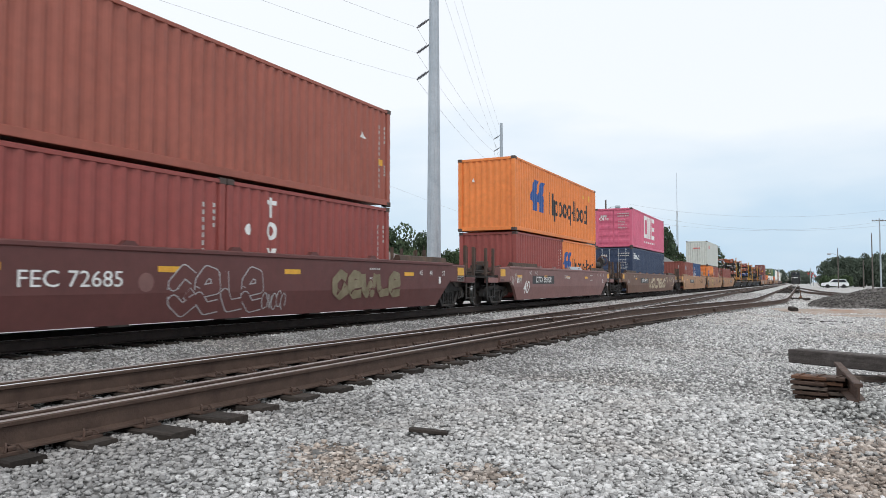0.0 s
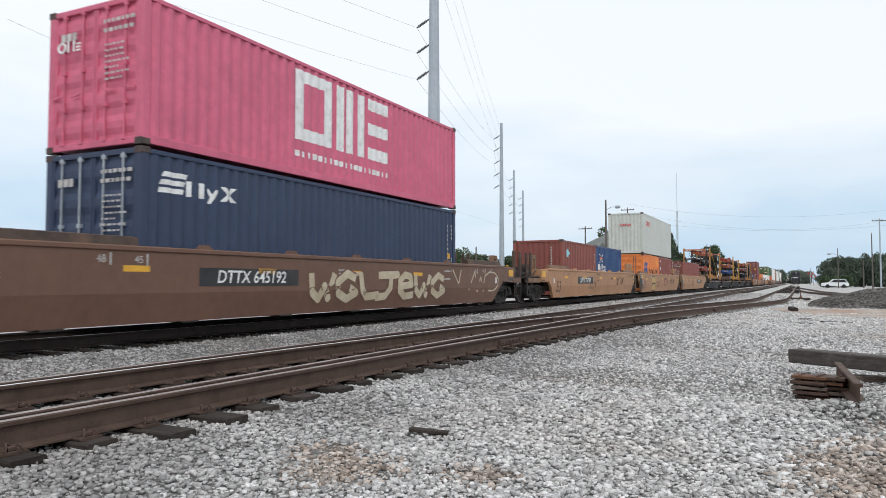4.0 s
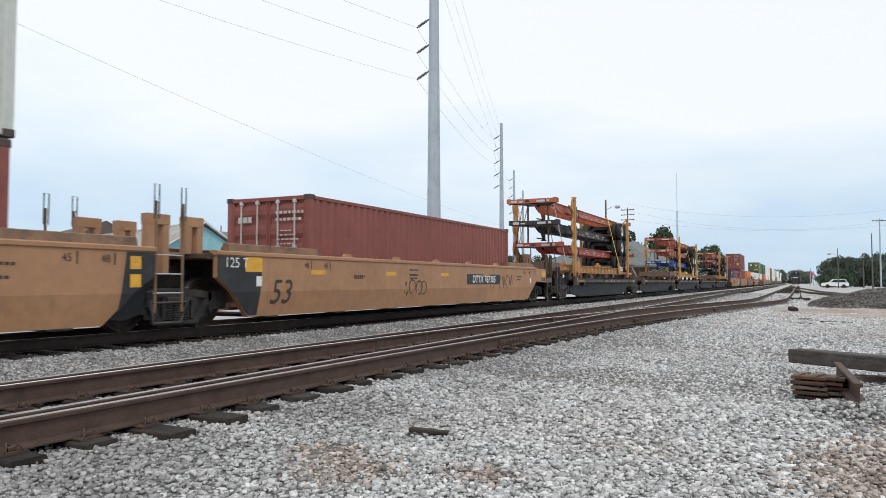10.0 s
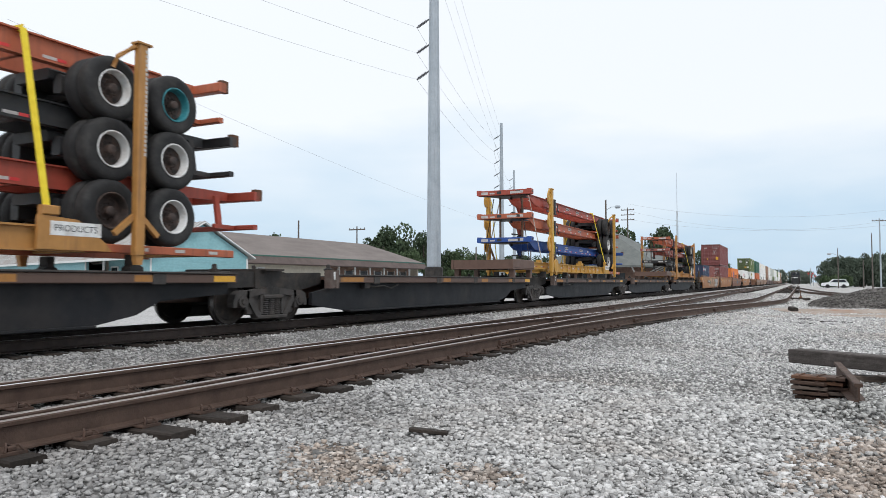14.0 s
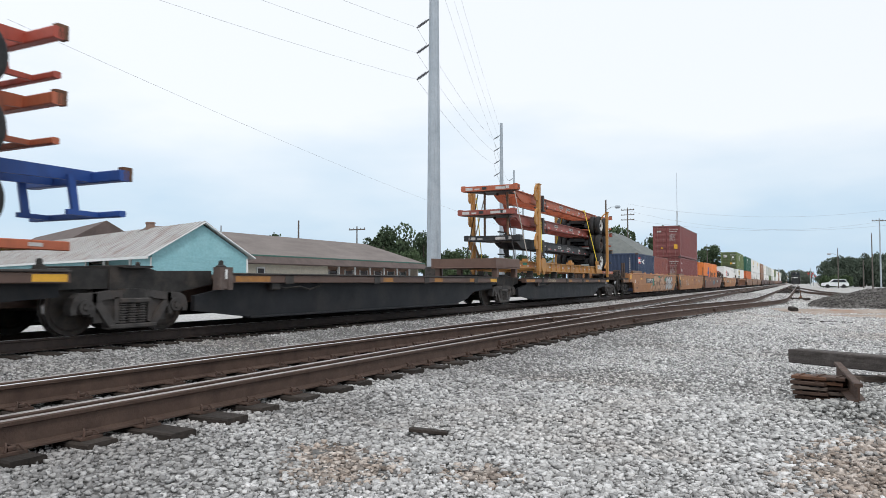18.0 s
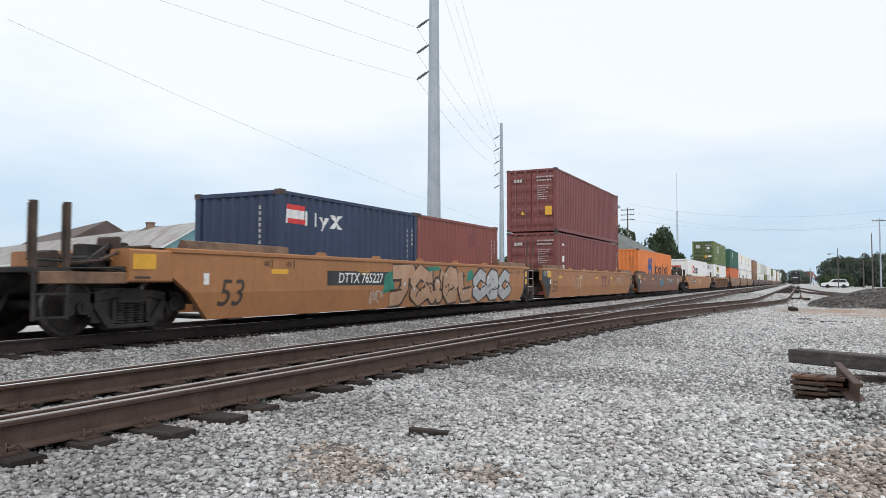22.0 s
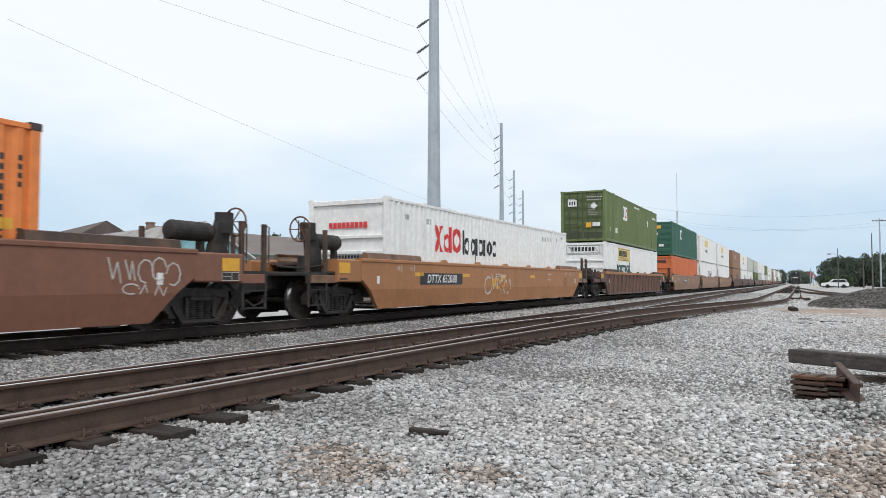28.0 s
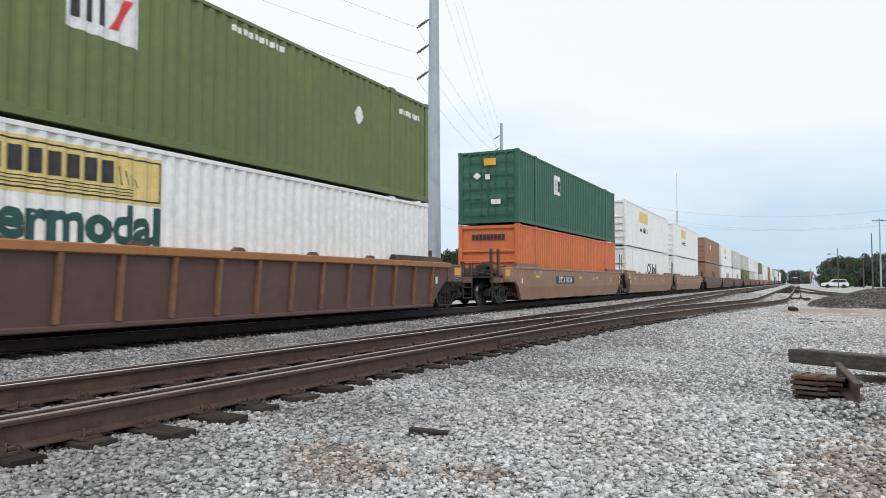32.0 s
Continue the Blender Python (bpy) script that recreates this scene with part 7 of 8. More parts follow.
c = long_box(280.1, FLOOR, white, "white fifty-three-foot container with red and black lettering bars", 1)
decal(c, rings_bars("xdO", 1.85, 0.80), red_mark, 2.75, 1.52, "brand_marking", "red brand shapes")
decal(c, rings_bars("Ioqioiioo", 2.9, 0.78), black_mark, 4.72, 1.50, "brand_marking", "black brand lettering as bars")
end_mark(c, [[(-0.62 + k * 0.14, 2.08), (-0.51 + k * 0.14, 2.08), (-0.51 + k * 0.14, 2.24), (-0.62 + k * 0.14, 2.24)] for k in range(9)], red_mark, "brand_marking", lift=-0.04)
end_mark(c, [[(-0.4 + k * 0.1, 1.25), (-0.33 + k * 0.1, 1.25), (-0.33 + k * 0.1, 1.34), (-0.4 + k * 0.1, 1.34)] for k in range(9)], black_mark, "data_marking", lift=-0.04)
decal(c, bars(0.9, 2.35, 0.3, 0.14, 2) + bars(2.2, 2.3, 0.4, 0.16, 2) + bars(12.6, 2.33, 0.62, 0.18, 4, 0.45) + bars(13.4, 2.35, 0.75, 0.18, 5, 0.45) + bars(14.6, 2.42, 0.3, 0.14, 2, 0.4) + bars(15.4, 2.55, 0.25, 0.1, 2), spray_grey, 0, 0, "data_marking")

# -- ribbed car with olive over white
c10 = well_car(311.9, 1, 11.6, umber, "dark brown ribbed well car with a rusty orange top edge", ribs=True, chord=rusty_top, rails={-1: (1.71, 2.32)})
c = long_box(303.85, FLOOR, white, "white fifty-three-foot container with a yellow sign and dark green word", 2)
decal(c, [rect(0, 0, 3.3, 0.80)], sign_yellow, 3.05, 1.88, "brand_sign", "yellow brand sign")
decal(c, [rect(0.13, 0.70, 3.24, 0.025), rect(0.13, 0.035, 3.24, 0.025), rect(0.13, 0.06, 0.025, 0.64), rect(3.345, 0.06, 0.025, 0.64)] + [rect(0.35, 0.10 + 0.05 * k, 2.5, 0.015) for k in range(3)] + [rect(0.45 + k * 0.30, 0.27, 0.19, 0.36) for k in range(7)] + [slant(2.62 + 0.1 * k, 0.27, 0.02, 0.30 - 0.06 * k, -0.06) for k in range(4)], black_mark, 2.95, 1.90, "brand_marking", lift=0.008)
decal(c, letters("Intermodal", 0.84, bold=0.034), green_mark, 4.50, 1.50, "lettering", "dark green word Intermodal", lift=0.006)
end_mark(c, [[(-1.0, 2.22), (0.95, 2.22), (0.95, 2.72), (-1.0, 2.72)]], white_mark, "brand_sign", lift=-0.035)
end_mark(c, [[(-0.7 + k * 0.2, 2.36), (-0.56 + k * 0.2, 2.36), (-0.56 + k * 0.2, 2.6), (-0.7 + k * 0.2, 2.6)] for k in range(7)], black_mark, "brand_marking", lift=-0.03)
edge = [(-0.96, 2.26), (0.91, 2.26), (0.91, 2.68), (-0.96, 2.68)]
end_mark(c, [[(a - 0.012, b - 0.012), (p + 0.012, b - 0.012), (p + 0.012, q + 0.012), (a - 0.012, q + 0.012)] for (a, b), (p, q) in ((edge[0], edge[1]), (edge[1], edge[2]), (edge[3], edge[2]), (edge[0], edge[3]))], black_mark, "sign_border", "thin black border", lift=-0.03)
end_mark(c, [[(-0.88, 2.62), (-0.70, 2.62), (-0.58, 2.34), (-0.64, 2.34)], [(0.62, 2.62), (0.66, 2.62), (0.86, 2.34), (0.78, 2.34)]], spray_grey, "sign_scroll", "grey scroll shapes", lift=-0.03)
end_mark(c, [[(-0.2, 1.5 - 0.13 * k), (0.15, 1.5 - 0.13 * k), (0.15, 1.56 - 0.13 * k), (-0.2, 1.56 - 0.13 * k)] for k in (0, 1, 5, 6)], grey, "data_marking", lift=-0.035)
c = long_box(303.85, FLOOR + HIGH + 0.03, olive, "olive green fifty-three-foot container with a white sign", 3, end="door", rods=olive_dirty, doors=paint("box_olive_door", (0.078, 0.108, 0.036), rust=0.5, dirt=0.6))
decal(c, [rect(0, 0, 1.33, 0.86)], white_mark, 4.5, 1.52, "brand_sign", "white brand sign")
decal(c, [rect(0.15, 0.15, 0.14, 0.56), rect(0.40, 0.15, 0.12, 0.56), rect(0.62, 0.15, 0.12, 0.56)], black_mark, 4.45, 1.55, "brand_marking", lift=0.008)
decal(c, [slant(0.82, 0.15, 0.15, 0.56, 0.28)], red_mark, 4.45, 1.55, "brand_marking", lift=0.008)
decal(c, [[(12.22, 1.83), (12.47, 1.60), (12.72, 1.83), (12.47, 2.06)]], white_mark, 0, 0, "diamond_sign", "white diamond sign")
decal(c, bars(8.0, 2.55, 1.6, 0.12, 10) + bars(14.5, 2.3, 1.2, 0.14, 7) + [rect(2.6, 0.6, 0.2, 0.3), rect(2.95, 0.6, 0.16, 0.3)], white_mark, 0, 0, "data_marking")
part("lettering", letters("53", 0.34), white_mark, c, "white figures 53", at=pose(1.30, -BIG / 2 + 1.1, 0.75))
end_mark(c, [[(-1.1, 0.12), (1.1, 0.12), (1.1, 0.50), (-1.1, 0.62)]], olive_dirty, "grime_band", "band of brown grime", lift=-0.022)
door_marks(c, HIGH, bright=False)
end_mark(c, [[(0.45, 2.0), (0.65, 1.8), (0.85, 2.0), (0.65, 2.2)]], white_mark, "diamond_sign", lift=0.03)
end_mark(c, [[(0.18, 0.78), (0.50, 0.78), (0.50, 1.06), (0.18, 1.06)]], yellow_mark, "sticker", "yellow sticker", lift=0.028)
end_mark(c, [[(0.56, 0.84), (1.0, 0.84), (1.0, 1.06), (0.56, 1.06)]], white_mark, "label_plate", "white label", lift=0.028)
end_mark(c, [[(-0.86, 2.0), (-0.34, 2.0), (-0.34, 2.36), (-0.86, 2.36)]], white_mark, "brand_sign", "white brand sign", lift=0.024)
end_mark(c, [[(-0.78 + 0.14 * k, 2.08), (-0.70 + 0.14 * k, 2.08), (-0.70 + 0.14 * k, 2.29), (-0.78 + 0.14 * k, 2.29)] for k in range(3)], black_mark, "brand_marking", lift=0.030)

# -- triple car with green over coral, then white doubles
far_group = "containers far back on the train"
c11 = well_car(354.8, 3, 0, tan3, "faded brown three-unit well car loaded with tall stacks", far=False)
side_marks(c11, -19.2, 9.05, "DTTX 786104", "", white_mark, number_y=-2.6)
for k in (0, 1):
    side_marks(c11, k * 19.2, 9.05, "", "", white_mark)
c = long_box(327.55, FLOOR, coral, "coral orange fifty-three-foot container with ribbed end", 4)
end_mark(c, [[(-0.7 + k * 0.16, 2.28), (-0.58 + k * 0.16, 2.28), (-0.58 + k * 0.16, 2.5), (-0.7 + k * 0.16, 2.5)] for k in range(9)], black_mark, "brand_marking", lift=-0.035)
decal(c, bars(12.5, 0.9, 1.4, 0.16, 8), black_mark, 0, 0, "brand_marking")
c = long_box(327.55, FLOOR + HIGH + 0.03, forest, "dark green fifty-three-foot container with a small white sign", 5, end="door", rods=forest)
decal(c, [rect(4.6, 1.6, 0.95, 0.85)], white_mark, 0, 0, "brand_sign", "white brand sign")
decal(c, [rect(4.75, 1.75, 0.18, 0.5), rect(5.05, 1.75, 0.12, 0.5), rect(5.25, 1.75, 0.12, 0.5)], black_mark, 0, 0, "brand_marking", lift=0.008)
end_mark(c, [[(-0.15, 2.3), (0.35, 2.3), (0.35, 2.58), (-0.15, 2.58)]], yellow_mark, "brand_sign", lift=0.02)
end_mark(c, [[(-0.62, 1.9), (-0.45, 1.75), (-0.28, 1.9), (-0.45, 2.05)], [(0.15, 0.75), (0.55, 0.75), (0.55, 0.95), (0.15, 0.95)], [(-0.1, 1.75), (0.1, 1.75), (0.1, 1.95), (-0.1, 1.95)]], white_mark, "data_marking", lift=0.02)


def white_stack(y, seed, top=None, low=None, sign=True, detail=1):
    rng = random.Random(seed)
    a = long_box(y, FLOOR, low or white, "white fifty-three-foot container in the lower row", seed, detail=detail)
    b = long_box(y, FLOOR + HIGH + 0.03, top or white, "white fifty-three-foot container in the upper row with a yellow sign" if sign else "pale fifty-three-foot container in the upper row", seed, detail=detail)
    if sign:
        decal(b, [rect(0, 0, 3.0, 0.75)], sign_yellow, 4.4, 1.75, "brand_sign", "yellow brand sign")
        decal(b, rings_bars("Ioiodoo", 2.8, 0.4), black_mark, 4.5, 1.1, "brand_marking")
    else:
        decal(b, rings_bars("xoM", 1.6, 0.6), black_mark if top is None else white_mark, 4.5, 1.6, "brand_marking")
    if rng.random() < 0.7:
        decal(a, rings_bars("OMoII", 3.6, 0.8), black_mark, 7.0, 1.15, "brand_marking")


white_stack(346.75, 1, detail=2)
white_stack(365.95, 2, detail=2)
SHADES = [None, grey, None, None, tan3, grey, None, olive, None]
p, n = 385.5, 0
while p < 860:
    car = well_car(p + 30.75, 3, 0, (umber, rustcar, tan3, mauve)[n % 4], "brown three-unit well car far back in the train", far=True)
    for k in (-1, 0, 1):
        m = n * 3 + k
        white_stack(p + 30.75 + k * 19.2 - BIG / 2, 100 + m, SHADES[(m * 5) % 9], SHADES[(m * 7 + 2) % 9], sign=m % 2 == 0)
    p += 61.6
    n += 1

# ---------------------------------------------------------------- the far side of the line
def spot(right, ahead):
    """A place given as metres to the right of and ahead of the camera's line of sight."""
    return 0.8958 * right - 0.4445 * ahead, 0.4445 * right + 0.8958 * ahead


def framed(x, y, turn):
    return pose(x, y, -0.15, 0, 0, turn)


tin = surf("weathered_tin", (0.34, 0.33, 0.32), (0.52, 0.51, 0.50), 0.6, 0.55, 0.25, bump=0.2, stain=(0.22, 0.12, 0.08), stain_amount=0.75, stain_scale=0.7, stretch=(0.4, 3, 3))
aqua = surf("aqua_board", (0.22, 0.43, 0.47), (0.27, 0.49, 0.53), 0.8, 0.7, bump=0.15, stain=(0.17, 0.33, 0.36), stain_amount=0.3)
trim_white = surf("white_trim", (0.62, 0.63, 0.62), (0.75, 0.75, 0.74), 2, 0.6)
shingle = surf("grey_shingle", (0.15, 0.125, 0.115), (0.215, 0.185, 0.17), 1.0, 0.9, bump=0.5, bscale=14, stretch=(1, 0.3, 1))
shingle_dark = surf("brown_roof", (0.085, 0.065, 0.06), (0.14, 0.105, 0.095), 1.0, 0.9, bump=0.4, bscale=14)
cream = surf("cream_wall", (0.50, 0.46, 0.38), (0.60, 0.56, 0.47), 1.0, 0.8, bump=0.15)
slate_green = surf("grey_green_roof", (0.115, 0.125, 0.120), (0.175, 0.185, 0.175), 1.2, 0.85, bump=0.4, bscale=16)
brick_red = surf("dull_brick", (0.20, 0.13, 0.10), (0.29, 0.19, 0.15), 3, 0.9, bump=0.3)
house_window = surf("house_window", (0.03, 0.035, 0.04), (0.06, 0.065, 0.07), 2, 0.2)


def make_house():
    # gable wall along local x from 0 to 6.2, the house runs back along local -y; local z = 0 at the ground
    x, y = -33.93, 30.08
    h = thing("clapboard_house", framed(x, y, 71), "pale aqua clapboard house with a patchy tin roof and porch", "house")
    W, E, A, LEN = 6.2, 2.80, 4.80, 60.0
    part("gable_wall", Geo().prism([(0, 0), (W, 0), (W, E), (W / 2, A - 0.08), (0, E)], "y", 0.0, 0.16), aqua, h)
    lap = cached("clap", lambda: Geo().box(0.06, W - 0.06, -0.014, 0.0, 0.0, 0.10).mesh("clapboard"))
    for k in range(18):
        part("clapboard", lap, aqua, h, at=pose(0, 0, 0.3 + k * 0.14))
    part("side_wall", Geo().box(0.0, 0.16, 0.16, 3.0, 0, E).box(1.5, 1.66, 3.0, 11.0, 0, E).box(0.0, 0.16, 11.0, LEN, 0, E), aqua, h)
    part("side_wall", Geo().box(W - 0.16, W, 0.16, LEN, 0, E), aqua, h)
    part("rear_wall", Geo().prism([(0, 0), (W, 0), (W, E), (W / 2, A - 0.08), (0, E)], "y", LEN - 0.16, LEN), aqua, h)
    for s, nm in ((1, "roof"), (-1, "roof")):
        rng = random.Random(3)
        g = Geo()
        a0, a1 = (-0.35, E - 0.14), (W / 2, A + 0.06)
        if s < 0:
            a0 = (W + 0.35, E - 0.14)
        g.prism([a0, a1, (a1[0], a1[1] + 0.07), (a0[0], a0[1] + 0.07)], "y", -0.3, LEN + 0.3)
        r = part(nm, g, tin, h, "patchy rusted tin roof")
        seam = Geo().bar((a0[0], 0, a0[1] + 0.08), (a1[0], 0, a1[1] + 0.08), 0.05, 0.045).mesh("seam")
        for k in range(100):
            part("seam", seam, tin, r, at=pose(0, -0.25 + k * 0.6, 0))
    for p, q in (((-0.38, -0.32, E - 0.10), (W / 2, -0.32, A + 0.05)), ((W + 0.38, -0.32, E - 0.10), (W / 2, -0.32, A + 0.05))):
        part("barge_board", Geo().bar(p, q, 0.06, 0.16), trim_white, h)
    part("eave_board", Geo().box(-0.40, -0.34, -0.3, LEN, E - 0.24, E - 0.08), trim_white, h)
    for yy in (0.02, 3.2, 7.6, 11.0):
        part("porch_post", Geo().box(-0.06, 0.08, yy, yy + 0.14, 0, E - 0.15, 0.01), trim_white, h)
    part("corner_board", Geo().box(W - 0.1, W + 0.02, -0.03, 0.1, 0, E - 0.1), trim_white, h)
    for a in (4.2, 6.6, 9.2):
        w = part("window", Geo().box(1.44, 1.49, a, a + 1.1, 0.9, 2.2), house_window, h)
        part("window_frame", Geo().box(1.42, 1.50, a - 0.08, a, 0.85, 2.25).box(1.42, 1.50, a + 1.1, a + 1.18, 0.85, 2.25).box(1.42, 1.50, a, a + 1.1, 2.2, 2.28).box(1.42, 1.50, a, a + 1.1, 0.82, 0.9), trim_white, w)
    part("chimney", Geo().box(W / 2 - 0.22, W / 2 + 0.22, 7.6, 8.1, A - 0.4, A + 0.55, 0.02).box(W / 2 - 0.26, W / 2 + 0.26, 7.56, 8.14, A + 0.45, A + 0.52), brick_red, h)
    part("porch_floor", Geo().box(-0.1, 1.6, 0, 11.0, 0.0, 0.35), timber_grey, h)


def make_long_building():
    b = thing("roadside_building", pose(-36.0, 36.0, -0.15), "long low cream building with a grey shingle roof and brown awning", "building")
    L, D, E, A = 30.5, 9.0, 3.2, 5.15
    part("front_wall", Geo().box(-0.2, 0.0, 0, 14.5, 0, E), cream, b)
    part("front_wall", Geo().box(-1.2, -1.0, 14.5, L, 0, E), brick_red, b)
    part("end_wall", Geo().box(-D, 0, -0.2, 0, 0, E), cream, b)
    part("end_wall", Geo().box(-D, 0, L, L + 0.2, 0, E), cream, b)
    part("rear_wall", Geo().box(-D - 0.2, -D, 0, L, 0, E), cream, b)
    v = [(0.5, -0.4, E), (0.5, L + 0.5, E), (-D - 0.5, L + 0.5, E), (-D - 0.5, -0.4, E), (-D / 2, -0.4, A), (-D / 2, L - 3.0, A)]
    roof = Geo().add(v + [(p[0], p[1], p[2] - 0.12) for p in v], [(0, 1, 5, 4), (1, 2, 5), (2, 3, 4, 5), (3, 0, 4), (6, 7, 8, 9), (0, 6, 7, 1), (1, 7, 8, 2), (2, 8, 9, 3), (3, 9, 6, 0)])
    part("roof", roof, shingle, b)
    part("awning", Geo().prism([(0.52, E - 0.10), (0.56, E - 0.05), (1.05, E - 0.62), (1.0, E - 0.68), (0.0, E - 0.68), (0.0, E - 0.2)], "y", -0.3, L + 0.4), shingle_dark, b, "brown shingled awning")
    part("gutter", Geo().box(0.5, 0.62, -0.4, L + 0.5, E - 0.10, E + 0.0), surf("green_gutter", (0.03, 0.10, 0.08), (0.05, 0.14, 0.11), 2, 0.5), b, "dark green gutter")
    for a in range(6):
        yy = 15.5 + a * 2.5
        part("column", Geo().box(0.3, 0.45, yy, yy + 0.15, 0, E - 0.6, 0.01), trim_white, b)
        w = part("window", Geo().box(-0.99, -0.95, yy + 0.5, yy + 1.7, 0.8, 2.2), house_window, b)
        part("window_frame", Geo().box(-1.0, -0.93, yy + 0.4, yy + 0.5, 0.7, 2.3).box(-1.0, -0.93, yy + 1.7, yy + 1.8, 0.7, 2.3), trim_white, w)
    w = part("window", Geo().box(0.0, 0.03, 5.6, 6.3, 1.2, 2.2), house_window, b)
    part("window_frame", Geo().box(0.0, 0.06, 5.5, 5.6, 1.1, 2.3).box(0.0, 0.06, 6.3, 6.4, 1.1, 2.3).box(0.0, 0.06, 5.6, 6.3, 2.2, 2.3).box(0.0, 0.06, 5.6, 6.3, 1.1, 1.2), trim_white, w)
    part("roof_vent", Geo().rod((-D / 2 + 1, 5.5, A - 0.4), (-D / 2 + 1, 5.5, A + 0.35), 0.06, 8), galvanised, b)


def make_dark_shed():
    x, y = spot(-33.2, 66.0)
    b = thing("dark_warehouse", framed(x, y, 66), "brown-roofed warehouse behind the aqua house", "building")
    part("roof", Geo().prism([(-2.2, 4.4), (2.2, 7.0), (6.6, 4.4), (6.6, 4.2), (-2.2, 4.2)], "y", 0.4, 34.0), shingle_dark, b)
    part("wall", Geo().box(-1.6, 6.0, 0, 33.0, 0, 4.5), shingle_dark, b)


def make_depot():
    x, y = spot(25.8, 106.0)
    b = thing("depot", framed(x, y, 0), "small railway depot with a broad grey-green hipped roof", "building")
    part("wall", Geo().box(-5, 5, -9, 9, 0, 3.4), brick_red, b)
    v = [(-8, -12.5, 3.4), (8, -12.5, 3.4), (8, 12.5, 3.4), (-8, 12.5, 3.4), (0, -4.5, 8.3), (0, 4.5, 8.3)]
    part("roof", Geo().add(v + [(p[0], p[1], p[2] - 0.25) for p in v[:4]], [(0, 1, 4), (1, 2, 5, 4), (2, 3, 5), (3, 0, 4, 5), (6, 7, 8, 9), (0, 6, 7, 1), (1, 7, 8, 2), (2, 8, 9, 3), (3, 9, 6, 0)]), slate_green, b)
    br = Geo().bar((5.0, 0, 1.9), (7.6, 0, 3.2), 0.14, 0.18).mesh("bracket")
    for k in range(7):
        part("bracket", br, trim_white, b, at=pose(0, -9 + k * 3.0, 0))
    br = Geo().bar((0, -9.0, 1.9), (0, -12.0, 3.2), 0.14, 0.18).mesh("bracket")
    for k in range(4):
        part("bracket", br, trim_white, b, at=pose(-4.5 + k * 3.0, 0, 0))
    part("dormer", Geo().prism([(-1.2, 5.2), (1.2, 5.2), (0, 6.6)], "y", -9.2, -6.0), slate_green, b)
    for k in range(3):
        part("window", Geo().box(-3.6 + k * 2.6, -2.2 + k * 2.6, -9.04, -9.0, 1.0, 2.4), house_window, b)


def wire(name, p, q, sag, r, parent=None):
    pts = []
    for i in range(17):
        t = i / 16
        a = Vector(p).lerp(Vector(q), t)
        pts.append((a.x, a.y, a.z - sag * 4 * t * (1 - t)))
    ob = part(name, Geo().tube(pts, r, 4), wire_mat, parent)
    if parent is None:
        tagged(ob, "thin overhead power line between the poles", "power line", "overhead lines")
    return ob


POLE_LINE = []


def steel_pole(x, y, h, r0, r1, arms, label):
    p = thing("transmission_pole", pose(x, y, -0.15), label, "utility pole", "steel pole line")
    part("shaft", Geo().lathe([(r0, 0.0), (r0 + (r1 - r0) * 0.5, h * 0.5), (r1, h)], "z", (0, 0, 0), 12), galvanised, p)
    part("base", Geo().lathe([(r0 + 0.12, 0.0), (r0 + 0.10, 2.1), (r0 - 0.02, 2.15)], "z", (0, 0, 0), 12), grime, p, "dark base collar")
    for z in arms:
        g = Geo().rod((-r1 * 0.9, 0, z + 0.42), (-1.15, -0.18, z - 0.14), 0.05, 6)
        for k in range(6):
            t = 0.35 + 0.1 * k
            a = Vector((-r1 * 0.9, 0, z + 0.42)).lerp(Vector((-1.15, -0.18, z - 0.14)), t)
            g.lathe([(0.05, -0.02), (0.11, 0.0), (0.05, 0.02)], "x", tuple(a), 8)
        part("insulator", g, insulator_grey, p, "ribbed post insulator")
        POLE_LINE.append(((x - 1.15, y - 0.18, z - 0.27), z))
    return p


def wood_pole(x, y, h, cross=1, lamp=0, r=0.15, mat=None):
    p = thing("utility_pole", pose(x, y, -0.15), "slender wooden utility pole with crossarms" if cross else "slender weathered wooden utility pole", "utility pole", "wooden poles")
    part("shaft", Geo().lathe([(r, 0.0), (r * 0.65, h)], "z", (0, 0, 0), 8), mat or pole_wood, p)
    for k in range(cross):
        g = Geo().box(-1.2, 1.2, -0.06, 0.06, h - 0.5 - k * 0.9, h - 0.36 - k * 0.9)
        for s in (-1.1, -0.5, 0.5, 1.1):
            g.rod((s, 0, h - 0.36 - k * 0.9), (s, 0, h - 0.2 - k * 0.9), 0.04, 6)
        part("crossarm", g, pole_wood, p)
    if lamp:
        part("lamp_arm", Geo().tube([(0, 0, h - 1.4), (lamp * 0.7, 0, h - 1.0), (lamp * 1.5, 0, h - 1.0)], 0.04, 5), galvanised, p)
        part("lamp_head", Geo().lathe([(0.05, 0), (0.22, 0.1), (0.2, 0.6), (0.05, 0.75)], "x", (lamp * 1.5 - 0.3, 0, h - 1.02), 8), galvanised, p)
    return p


